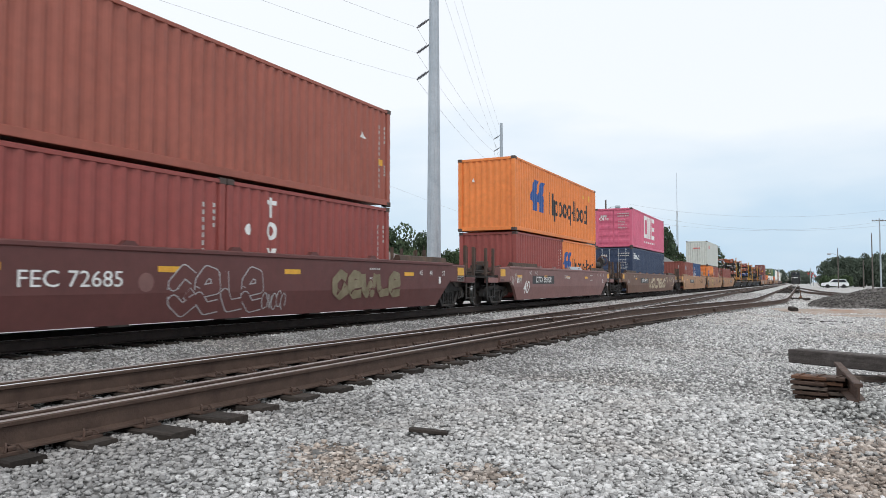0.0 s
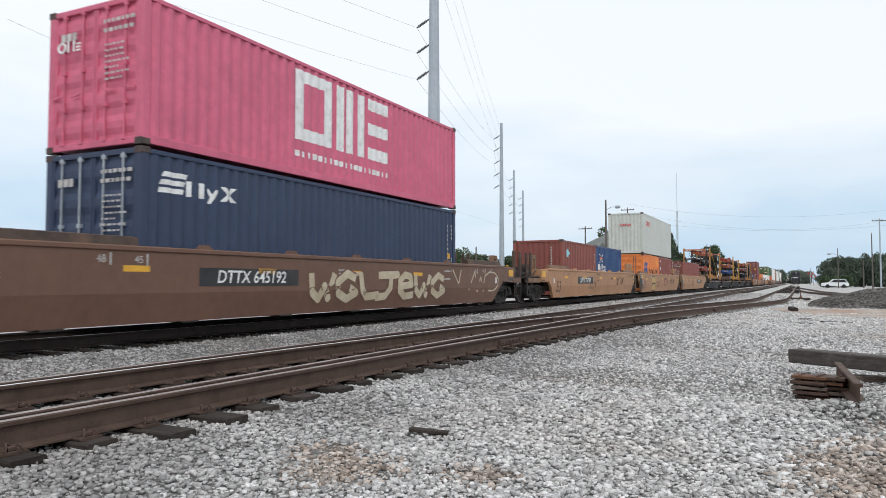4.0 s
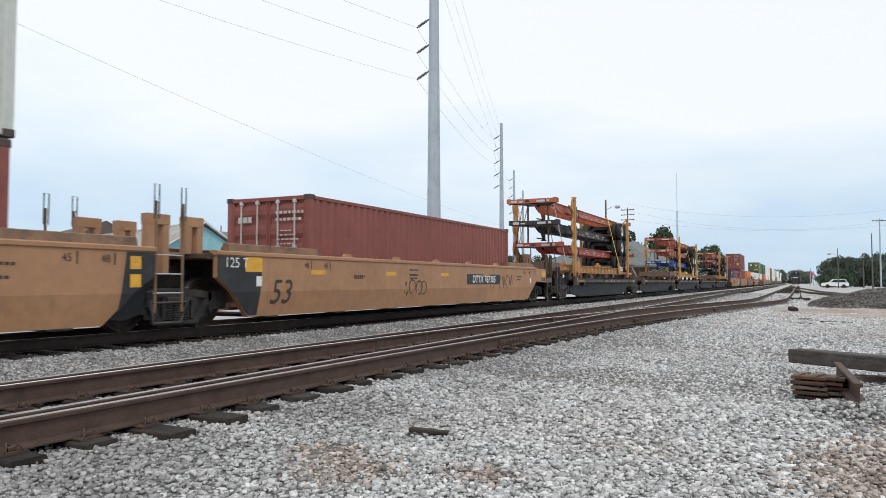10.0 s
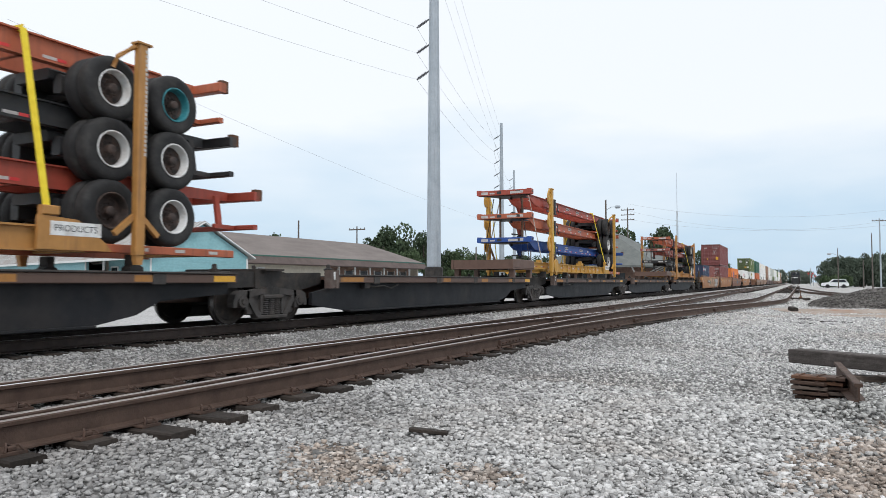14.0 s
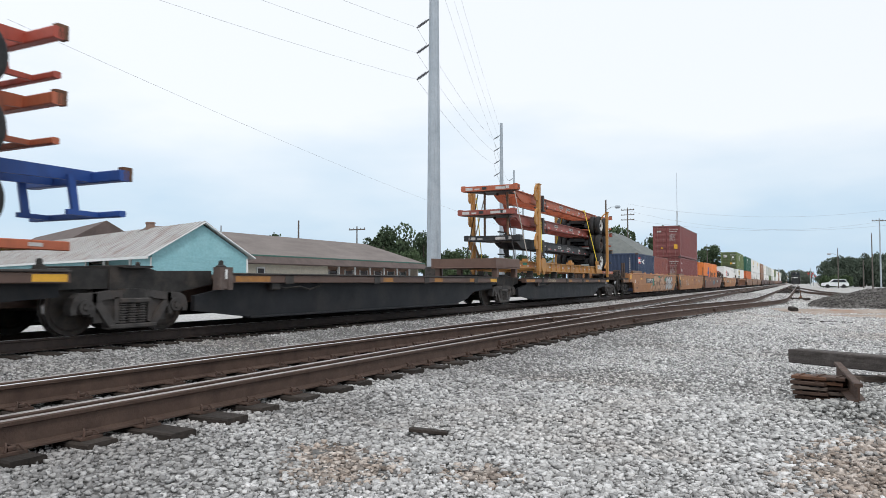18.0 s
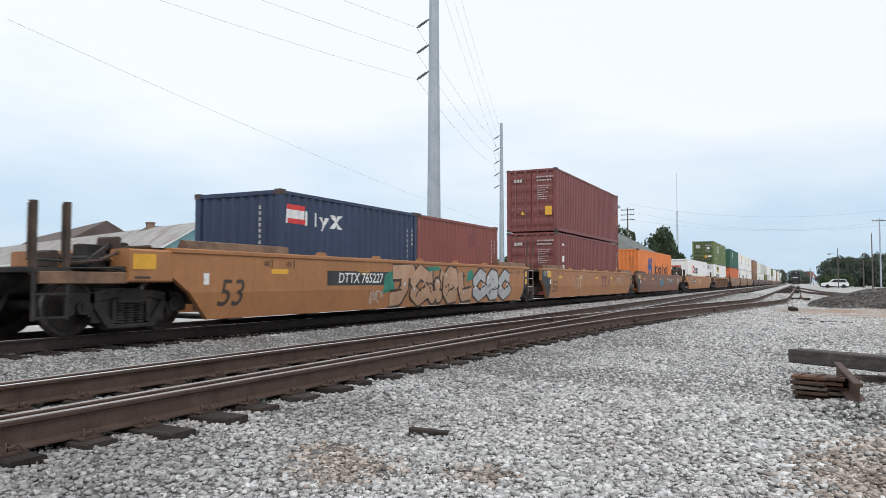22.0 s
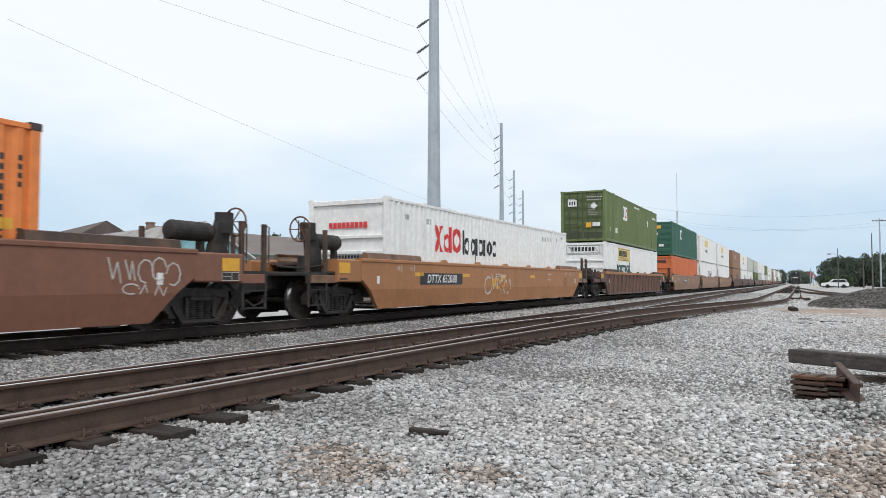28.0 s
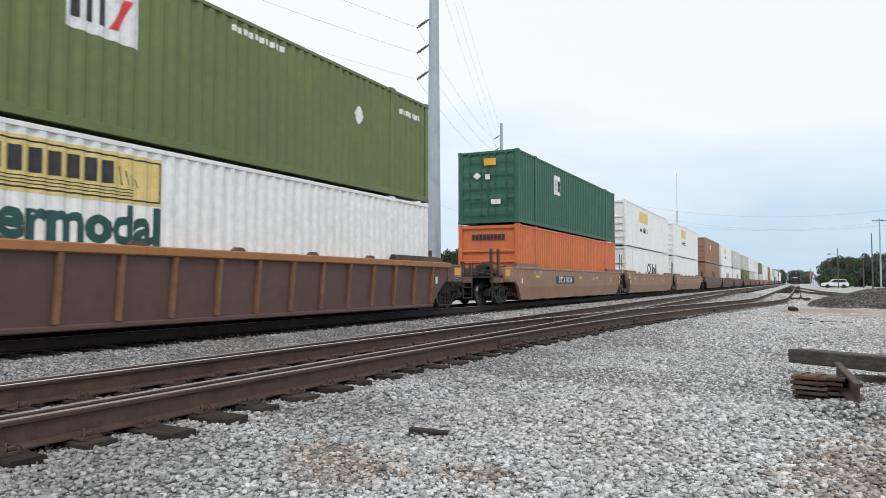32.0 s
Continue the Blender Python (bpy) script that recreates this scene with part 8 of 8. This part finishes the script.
def make_poles():
    line = [(*spot(-0.57, 45.0), 26.0, 0.47, 0.24), (*spot(8.6, 105.0), 24.6, 0.42, 0.2), (*spot(15.5, 156.0), 25.6, 0.42, 0.2), (*spot(21.0, 188.0), 25.2, 0.42, 0.2)]
    ends = []
    for k, (x, y, h, a, b) in enumerate(line):
        arms = (17.6, 15.95, 14.25) if k == 0 else (h - 2.2, h - 4.0, h - 5.9, h - 7.7, h - 9.5)
        POLE_LINE.clear()
        steel_pole(x, y, h, a, b, arms, "tall tapered grey steel transmission pole with post insulators")
        ends.append([p for p, z in POLE_LINE])
    for k in range(3):
        wire("power_line", ends[0][k], ends[1][k], 0.7, 0.010)
        wire("power_line", ends[1][k], ends[2][k], 1.0, 0.016)
        wire("power_line", ends[2][k], ends[3][k], 0.6, 0.016)
    # the lines that come over the camera from the pole behind it
    bx, by = spot(-30.0, 9.0)
    for k in range(3):
        p = ends[0][k]
        wire("power_line", (bx, by, p[2] + 0.6), p, 0.7, 0.007)
    for dx, z in ((0.25, 20.5), (0.25, 22.5), (0.25, 24.5)):
        wire("power_line", (line[0][0] + dx, line[0][1], z), (line[1][0] + dx, line[1][1], z - 2.0), 0.6, 0.009)
    # a lower service line
    a = Vector(EYE) + 26 * Vector((-0.4435 + 0.8958 * -0.616 + 0.0, 0.8948 + 0.4445 * -0.616, 0.046 + 0.325))
    wire("power_line", tuple(a), (line[1][0], line[1][1], 9.3), 0.6, 0.006)
    # wooden poles: metres to the right, metres ahead, height, crossarms, lamp
    for right, ahead, h, cross, lamp in ((-14.1, 70, 7.2, 0, 0), (-10.8, 90, 8.2, 1, 0), (3.6, 78, 5.0, 0, 0), (11.0, 90, 5.6, 0, 0), (24.8, 125, 10.9, 1, 0), (21.6, 95, 12.1, 0, 1),
                                         (33.5, 130, 14.7, 3, 0), (57.0, 155, 9.4, 0, 0), (75.3, 137, 7.6, 0, -1), (70.5, 118, 9.2, 0, 0), (81.0, 133, 13.0, 1, 0), (80.7, 138, 5.4, 0, 0)):
        wood_pole(*spot(right, ahead), h, cross, lamp, 0.16 if h > 9.5 else 0.11, galvanised if right > 80.9 else None)
    # two spans across the far end
    for dz, sag in ((0.0, 3.6), (1.2, 2.6), (-1.6, 2.2)):
        p, q = spot(33.5, 130), spot(84.0, 118)
        wire("power_line", (*p, 14.0 + dz), (*q, 13.4 + dz), sag, 0.014)
    x, y = spot(81.7, 250.0)
    m = thing("radio_mast", pose(x, y, -0.15), "thin grey radio mast on a short lattice base", "mast")
    part("lattice", Geo().bar((-0.35, 0, 0), (-0.2, 0, 26), 0.1, 0.1).bar((0.35, 0, 0), (0.2, 0, 26), 0.1, 0.1).bar((0, 0.35, 0), (0, 0.2, 26), 0.1, 0.1), wire_mat, m)
    g = Geo()
    for k in range(20):
        g.bar((-0.33, 0, k * 1.3), (0.33, 0, k * 1.3 + 1.3), 0.05, 0.05)
    part("bracing", g, wire_mat, m)
    part("whip", Geo().rod((0, 0, 25), (0, 0, 39.4), 0.10, 6, 0.05), galvanised, m)
    # a yellow sign on the nearest far pole and two bright posts by the crossing
    x, y = spot(-0.2 + 9.5, 104)
    s = thing("warning_sign", pose(x, y, -0.15, 0, 0, 25), "yellow diamond warning sign on a post", "road sign")
    part("post", Geo().rod((0, 0, 0), (0, 0, 3.4), 0.04, 6), galvanised, s)
    part("panel", Geo().prism([(0, 2.3), (0.7, 3.0), (0, 3.7), (-0.7, 3.0)], "y", -0.06, -0.03), yellow_mark, s)
    for right, ahead, tall in ((118.6, 232, 5.6), (121.5, 236, 4.8)):
        x, y = spot(right, ahead)
        c = thing("crossing_signal", pose(x, y, -0.15), "pale crossing signal post with red lamps", "signal", "crossing signals")
        part("post", Geo().rod((0, 0, 0), (0, 0, tall), 0.12, 8), galvanised, c)
        part("crossbuck", Geo().bar((-0.8, -0.15, tall - 1.0), (0.8, -0.15, tall), 0.03, 0.2).bar((-0.8, -0.15, tall), (0.8, -0.15, tall - 1.0), 0.03, 0.2), trim_white, c)
        for sx in (-0.6, 0.6):
            part("signal_lamp", Geo().lathe([(0.05, 0), (0.28, 0.02), (0.28, 0.08), (0.05, 0.2)], "y", (sx, -0.3, tall - 1.7), 10), red_mark, c)


# ---------------------------------------------------------------- trees
def crown_mesh(seed, n, leaf, lumps, squash=0.8):
    """Leaf clumps round several boughs of a crown of unit radius, uneven and with gaps."""
    rng = np.random.default_rng(seed)
    cs = np.array([[rng.uniform(-0.62, 0.62), rng.uniform(-0.62, 0.62), rng.uniform(-0.55, 0.75)] for _ in range(lumps)])
    rs = rng.uniform(0.22, 0.46, lumps)
    k = rng.integers(0, lumps, n)
    d = rng.normal(size=(n, 3))
    d /= np.linalg.norm(d, axis=1)[:, None]
    p = cs[k] + d * (rs[k] * rng.uniform(0.6, 1.1, n))[:, None]
    p[:, 2] *= squash
    u = rng.normal(size=(n, 3))
    u /= np.linalg.norm(u, axis=1)[:, None]
    w = np.cross(u, rng.normal(size=(n, 3)))
    w /= np.linalg.norm(w, axis=1)[:, None]
    s = (leaf * rng.uniform(0.6, 1.4, n))[:, None]
    v = np.stack([p - u * s, p + w * s * 0.7, p + u * s, p - w * s * 0.7], 1).reshape(-1, 3)
    i = np.arange(n)[:, None] * 4
    t = np.concatenate([i + np.array([[0, 1, 2]]), i + np.array([[0, 2, 3]])], 0)
    return fast_mesh("crown", v, t)


CROWNS = []


def tree(x, y, h, spread, kind, mat, low=0.25):
    t = thing("tree", pose(x, y, -0.15, 0, 0, (x * 37 + y * 11) % 360), "leafy green broadleaf tree with an uneven crown" if kind < 4 else "low leafy green bush", "tree", "trees")
    z0 = h * low
    g = Geo().rod((0, 0, 0), (0.05 * h, 0, h * 0.5), 0.035 * h, 8, 0.02 * h)
    part("trunk", g, bark, t)
    g = Geo()
    for k in range(5):
        a = k * 1.257
        g.rod((0.02 * h, 0, h * (0.3 + 0.04 * k)), (spread * 0.35 * math.cos(a), spread * 0.35 * math.sin(a), h * (0.55 + 0.06 * k)), 0.014 * h, 5, 0.006 * h)
    part("limbs", g, bark, t)
    c = part("crown", CROWNS[kind % len(CROWNS)], mat, t)
    c.matrix_basis = Matrix.LocRotScale((0, 0, (h + z0) / 2), None, (spread / 2, spread / 2, (h - z0) / 1.6))


def make_trees():
    for k in range(4):
        CROWNS.append(crown_mesh(20 + k, 4600, 0.056, 20 + 3 * k))
    dark, mid = leaf_mats
    rows = [(-6.6, 96, 9.6, 7.5, dark), (-9.4, 104, 7.6, 5.5, dark), (-2.6, 92, 7.4, 4.5, dark), (-4.4, 78, 5.0, 4.2, mid), (2.4, 96, 6.2, 4.6, mid), (0.2, 100, 5.6, 4.0, dark), (-21, 88, 6.9, 4.5, dark), (-14, 92, 6.4, 7, dark), (-18, 94, 6.0, 8, dark),
            (36, 150, 12.6, 9, dark), (45.5, 150, 12.4, 8, dark), (40, 156, 10.8, 9, dark), (50, 160, 10.5, 9, dark), (61, 165, 9.5, 8, dark)]
    for k in range(11):
        rows.append((6 + k * 2.9, 170 + (k % 3) * 8, 6.6 + (k * 7 % 4) * 0.7, 6.5, dark))
    rng = random.Random(12)
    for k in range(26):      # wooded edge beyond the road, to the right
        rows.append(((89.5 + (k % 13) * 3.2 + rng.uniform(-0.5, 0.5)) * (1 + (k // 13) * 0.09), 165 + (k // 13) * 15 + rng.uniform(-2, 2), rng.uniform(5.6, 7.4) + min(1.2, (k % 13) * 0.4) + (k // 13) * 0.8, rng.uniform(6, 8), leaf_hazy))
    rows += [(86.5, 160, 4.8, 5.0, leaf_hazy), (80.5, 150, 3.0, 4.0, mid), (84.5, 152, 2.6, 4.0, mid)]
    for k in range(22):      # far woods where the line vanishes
        rows.append((166 + k * 2.9 + rng.uniform(-2, 2), 420 + rng.uniform(-15, 15), rng.uniform(5.5, 9.0), rng.uniform(8, 11), leaf_far_haze))
    for n, (right, ahead, h, spread, mat) in enumerate(rows):
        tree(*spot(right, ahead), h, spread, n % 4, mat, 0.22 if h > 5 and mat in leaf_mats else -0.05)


# ---------------------------------------------------------------- right-hand side: vehicles, pile, timber, locomotive
def make_car(x, y, turn, label, boxy):
    c = thing("parked_car", pose(x, y, -0.12, 0, 0, turn), label, "car", "parked cars")
    body = surf("car_white", (0.74, 0.75, 0.76), (0.80, 0.81, 0.82), 1, 0.3)
    part("body", Geo().prism([(-2.35, 0.35), (2.3, 0.35), (2.38, 0.75), (2.2, 1.0), (1.2, 1.08), (-2.2, 1.08), (-2.4, 0.8)], "x", -0.92, 0.92), body, c)
    top = [(-2.15, 1.06), (1.15, 1.06), (0.35, 1.70), (-1.75, 1.72)] if boxy else [(-0.2, 1.06), (1.15, 1.06), (0.55, 1.66), (-0.1, 1.66)]
    part("cabin", Geo().prism(top, "x", -0.82, 0.82), body, c)
    k = [((p[0] - top[0][0]) * 0.9 + top[0][0] + 0.15, 1.1 + (p[1] - 1.06) * 0.82) for p in top]
    for s in (-1, 1):
        part("side_window", Geo().prism(k, "x", s * 0.825 - 0.006, s * 0.825 + 0.006), glass_dark, c)
    for yy in (-1.45, 1.45):
        for s in (-1, 1):
            w = part("wheel", Geo().lathe([(0.2, -0.11), (0.36, -0.10), (0.36, 0.10), (0.2, 0.11)], "x", (s * 0.82, yy, 0.36), 14), rubber, c)
            part("hubcap", Geo().lathe([(0.02, 0), (0.2, 0.0), (0.2, 0.03), (0.02, 0.05)], "x", (s * 0.92, yy, 0.36), 10), galvanised, w)
    for s in (-0.7, 0.7):
        part("headlight", Geo().box(s - 0.15, s + 0.15, 2.28, 2.36, 0.72, 0.88, 0.02), rim_white, c)
    part("front_bumper", Geo().box(-0.9, 0.9, 2.28, 2.42, 0.38, 0.6, 0.04), body, c)


def make_locomotive():
    L = thing("locomotive", pose(-1.35, 300.0, RAIL), "black diesel locomotive waiting on the far siding", "locomotive")
    part("underframe", Geo().box(-1.5, 1.5, -10, 10, 0.95, 1.35, 0.05), black_paint, L)
    part("hood", Geo().box(-0.95, 0.95, -4.5, 9.8, 1.35, 4.35, 0.12), black_paint, L)
    part("cab", Geo().prism([(-1.45, 1.35), (1.45, 1.35), (1.5, 3.9), (1.0, 4.55), (-1.0, 4.55), (-1.5, 3.9)], "y", -7.2, -4.5), black_paint, L)
    part("nose", Geo().prism([(-1.2, 1.35), (1.2, 1.35), (1.15, 2.9), (0.8, 3.2), (-0.8, 3.2), (-1.15, 2.9)], "y", -9.3, -7.2), black_paint, L)
    for s in (-0.6, 0.6):
        part("windscreen", Geo().box(s - 0.45, s + 0.45, -7.24, -7.20, 3.3, 4.0), glass_dark, L)
        part("step", Geo().box(s * 2 - 0.2, s * 2 + 0.2, -10.0, -9.4, 0.3, 1.35, 0.02), grime, L)
    part("nose_mark", Geo().prism([(-0.7, 2.3), (0.7, 2.3), (0.75, 2.6), (-0.75, 2.6)], "y", -9.32, -9.305), white_mark, L, "white mark on the nose")
    for s in (-0.15, 0.15):
        part("headlight", Geo().lathe([(0.02, 0), (0.11, 0.0), (0.11, -0.05), (0.02, -0.06)], "y", (s, -7.2, 4.25), 10), rim_white, L)
    part("pilot", Geo().prism([(-1.4, 0.15), (1.4, 0.15), (1.45, 0.95), (-1.45, 0.95)], "y", -10.2, -9.9), black_paint, L)
    part("fuel_tank", Geo().box(-1.3, 1.3, -2.5, 2.5, 0.25, 0.95, 0.15), black_paint, L)
    part("handrail", Geo().tube([(-1.45, -9.9, 1.35), (-1.45, -9.9, 2.4), (-0.5, -9.95, 2.4)], 0.03).tube([(1.45, -9.9, 1.35), (1.45, -9.9, 2.4), (0.5, -9.95, 2.4)], 0.03), trim_white, L)
    for yy in (-6.6, 6.6):
        t = part("truck", TRUCK["bolster"], grime, L, at=pose(0, yy, 0))
        for s in (-1, 1):
            part("side_frame", TRUCK["side_frame"], grime, t, at=pose(s * 1.06, 0, 0))
            part("wheelset", TRUCK["wheelset"], wheel_mat, t, at=pose(0, s * 0.89, WHEEL_R))


def heap(x, y, rx, ry, h):
    return lambda px, py: h * max(0.0, 1 - ((px - x) / rx) ** 2 - ((py - y) / ry) ** 2) ** 0.8


def make_right_side():
    rng = np.random.default_rng(31)
    dark_stone = surf("dark_spoil", (0.085, 0.078, 0.072), (0.20, 0.188, 0.178), 3, 0.92, bump=0.8, bscale=24, island=0.55, spec=0.2)
    soil = surf("brown_soil", (0.30, 0.235, 0.19), (0.44, 0.385, 0.34), 1.5, 0.95, bump=0.6, bscale=30, stain=(0.34, 0.18, 0.11), stain_amount=0.8, stain_scale=0.9, spec=0.1)
    shapes = [heap(3.7, 40.0, 2.6, 4.2, 0.92), heap(6.4, 40.5, 3.6, 4.6, 1.0), heap(10.5, 41.0, 4.5, 5.6, 1.05), heap(2.0, 40.0, 1.7, 3.6, 0.62)]
    top = lambda x, y: -0.2 + max(f(x, y) for f in shapes) + 0.12 * noise.noise(Vector((x * 1.3, y * 1.3, 5)))
    g = Geo()
    xs, ys = [0.0 + i * 0.3 for i in range(54)], [31.0 + i * 0.35 for i in range(50)]
    n = len(xs)
    g.add([(x, y, top(x, y)) for y in ys for x in xs], [(j * n + i, j * n + i + 1, (j + 1) * n + i + 1, (j + 1) * n + i) for j in range(len(ys) - 1) for i in range(n - 1)])
    p = part("spoil_heap", g, dark_stone, None, smooth=True)
    tagged(p, "dark heap of old ballast and broken stone", "heap")
    k = 30000
    q = np.stack([rng.uniform(0.3, 14, k), rng.uniform(34.5, 43, k)], 1)
    z = np.array([top(a, b) for a, b in q])
    keep = z > -0.10
    tagged(part("rubble", stones("rubble", np.column_stack([q, z + 0.02])[keep], 0.025, 0.065, rng, 0.7, True), dark_stone, p), kind="stuff")
    # bare soil round the heap: a thin uneven skin
    g = Geo()
    ring = []
    for i in range(40):
        a = i * 2 * math.pi / 40
        r = 1 + 0.18 * noise.noise(Vector((math.cos(a) * 2, math.sin(a) * 2, 1)))
        ring.append((6.2 + 7.0 * r * math.cos(a), 31.5 + 4.6 * r * math.sin(a)))
    v = [(a, b, ground_z(a, b) + 0.012) for a, b in ring] + [((a - 6.2) * 0.5 + 6.2, (b - 31.5) * 0.5 + 31.5, ground_z(a, b) + 0.03) for a, b in ring] + [(6.2, 31.5, -0.10)]
    g.add(v, [(i, (i + 1) % 40, 40 + (i + 1) % 40, 40 + i) for i in range(40)] + [(40 + i, 40 + (i + 1) % 40, 80) for i in range(40)])
    tagged(part("bare_soil", g, soil, None, smooth=True), "brown bare soil at the foot of the heap", "soil", kind="structure")
    # old timber and iron left beside the line
    t = part("timber_beam", Geo().box(-0.02, 2.58, -0.12, 0.12, 0, 0.175, 0.012), timber_dark, None, at=pose(-0.06, 10.4, 0.01, 0, -0.8, -40))
    tagged(t, "long weathered grey railway tie lying on a stack", "railway tie")
    t = part("timber_beam", Geo().box(0, 2.4, -0.10, 0.10, 0, 0.09, 0.01), timber_grey, None, at=pose(0.42, 9.75, -0.14, 0, 0, 12))
    tagged(t, "half-buried weathered grey plank", "plank")
    t = part("tie_stub", Geo().box(-0.30, 0.30, -0.11, 0.11, 0, 0.16, 0.012), timber, None, at=pose(1.63, 8.99, -0.15, 0, 0, 50))
    tagged(t, "short dark timber block under the long tie", "timber block")
    st = thing("plate_stack", pose(0.08, 8.25, -0.14, 0, 0, -14), "stack of rusty steel tie plates", "tie plates")
    rr = random.Random(2)
    for k in range(5):
        for j in range(2):
            part("tie_plate", cached("plate", lambda: Geo().box(-0.16, 0.16, -0.10, 0.10, 0, 0.034, 0.006).box(-0.09, -0.075, -0.10, 0.10, 0.03, 0.045).box(0.075, 0.09, -0.10, 0.10, 0.03, 0.045).mesh("tie_plate")),
                 (rail_rust, clip_iron, timber_grey, rail_rust, rust_iron)[(k + j) % 5], st, at=pose(j * 0.17 + rr.uniform(-0.03, 0.03), j * 0.06 + rr.uniform(-0.03, 0.03), k * 0.05 + j * 0.005, 0, 0, rr.uniform(-6, 6)))
    path = [(0.0, 0.0), (0.0, 1.55)]
    r = part("rail_stub", sweep(path, RAIL_PROFILE), rail_rust, None, at=pose(0.46, 7.60, -0.06, 1.5, 0, 4))
    tagged(r, "short length of rusty rail leaning on the plates", "rail piece")
    s = part("wood_scrap", Geo().box(-0.15, 0.15, -0.035, 0.035, 0, 0.03, 0.006), timber, None, at=pose(-2.58, 4.95, -0.115, 0, 3, 12))
    tagged(s, "small dark splinter of wood on the stones", "wood scrap")
    s = part("tie_chunk", Geo().box(-0.11, 0.11, -0.22, 0.22, 0, 0.2, 0.03), timber, None, at=pose(-0.27, 31.6, -0.14, 6, 0, 24))
    tagged(s, "broken dark lump of old tie", "tie piece")
    for a, b, w, turn in ((0.15, 22.9, 0.22, 10), (0.95, 23.9, 0.45, -14), (0.1, 25.5, 0.2, 30)):
        s = part("wood_scrap", Geo().box(-w, w, -0.03, 0.03, 0, 0.035, 0.01), timber, None, at=pose(a, b, -0.14, 0, 0, turn))
        tagged(s, "thin weathered stick on the gravel", "wood scrap")
    m = thing("switch_stand", pose(0.02, 50.5, -0.1), "low rusty switch stand with a thin rod", "switch stand")
    part("base", Geo().box(-0.75, 0.45, -0.5, -0.25, 0, 0.14, 0.02).box(-0.6, 0.55, 0.2, 0.45, 0, 0.16, 0.02), timber, m)
    part("stand", Geo().lathe([(0.12, 0.0), (0.10, 0.2), (0.04, 0.26)], "z", (0, 0, 0), 8), rust_iron, m)
    part("target_rod", Geo().rod((0, 0, 0.2), (0, 0, 0.62), 0.025, 6), rust_iron, m)
    # gravel thrown up round the timber
    gravel_dark = surf("dark_gravel", (0.28, 0.276, 0.265), (0.50, 0.495, 0.48), 9, 0.88, bump=0.4, bscale=70, island=0.55, spec=0.25)
    k = 3800
    q = np.stack([rng.normal(0.65, 0.55, k), rng.normal(8.0, 0.7, k)], 1)
    z = np.array([ground_z(a, b) for a, b in q]) + 0.10 * np.exp(-((q[:, 0] - 0.6) / 0.5) ** 2 - ((q[:, 1] - 7.6) / 0.6) ** 2) + rng.uniform(-0.01, 0.02, k)
    tagged(part("ballast", stones("ballast", np.column_stack([q, z]), 0.013, 0.028, rng), gravel_dark, None), "loose darker crushed stone heaped round the timber", "ballast", kind="stuff")
    make_car(*spot(79.0, 145.0), 96, "white estate car parked beyond the heap", True)
    make_car(*spot(116.0, 199.0), 80, "white pickup truck parked beyond the heap", False)
    make_locomotive()


make_house()
make_long_building()
make_dark_shed()
make_depot()
make_poles()
make_trees()
make_right_side()

# the many small pieces of the tracks
make_tracks()
make_ballast()


# ---------------------------------------------------------------- what moves
SPEED_T = [-1, 3, 7, 11, 15, 19, 23, 27, 31, 35]
SPEED_V = [9.92, 9.76, 9.56, 9.19, 9.12, 9.29, 9.47, 9.44, 9.39, 9.34]


def travelled(t):
    """Metres that the train has rolled towards the camera by the time t."""
    n = max(1, int(t * 50))
    return sum(float(np.interp((i + 0.5) * t / n, SPEED_T, SPEED_V)) for i in range(n)) * t / n if t > 0 else 0.0


def motions():
    way = [(float(t), travelled(t)) for t in range(33)]
    for ob, y, z in TRAIN:
        walk(ob, [(t, pose(TRAIN_X, y - d, z)) for t, d in way])
    # wheelsets turn as far as the train rolls; those of one place in the truck share one set of keys
    steps = int(travelled(32.0) / WHEEL_R / 1.2)
    fine = [(32.0 * i / steps) for i in range(steps + 1)]
    turned = [(t, float(np.interp(t, [w[0] for w in way], [w[1] for w in way])) / WHEEL_R) for t in fine]
    first = {}
    for w, s in WHEELS:
        if s not in first:
            walk(w, [(t, pose(0, s * 0.89, WHEEL_R, math.degrees(a))) for t, a in turned])
            first[s] = w.animation_data
        else:
            w.rotation_mode = "QUATERNION"
            data = w.animation_data_create()
            data.action = first[s].action
            data.action_slot = first[s].action_slot


motions()
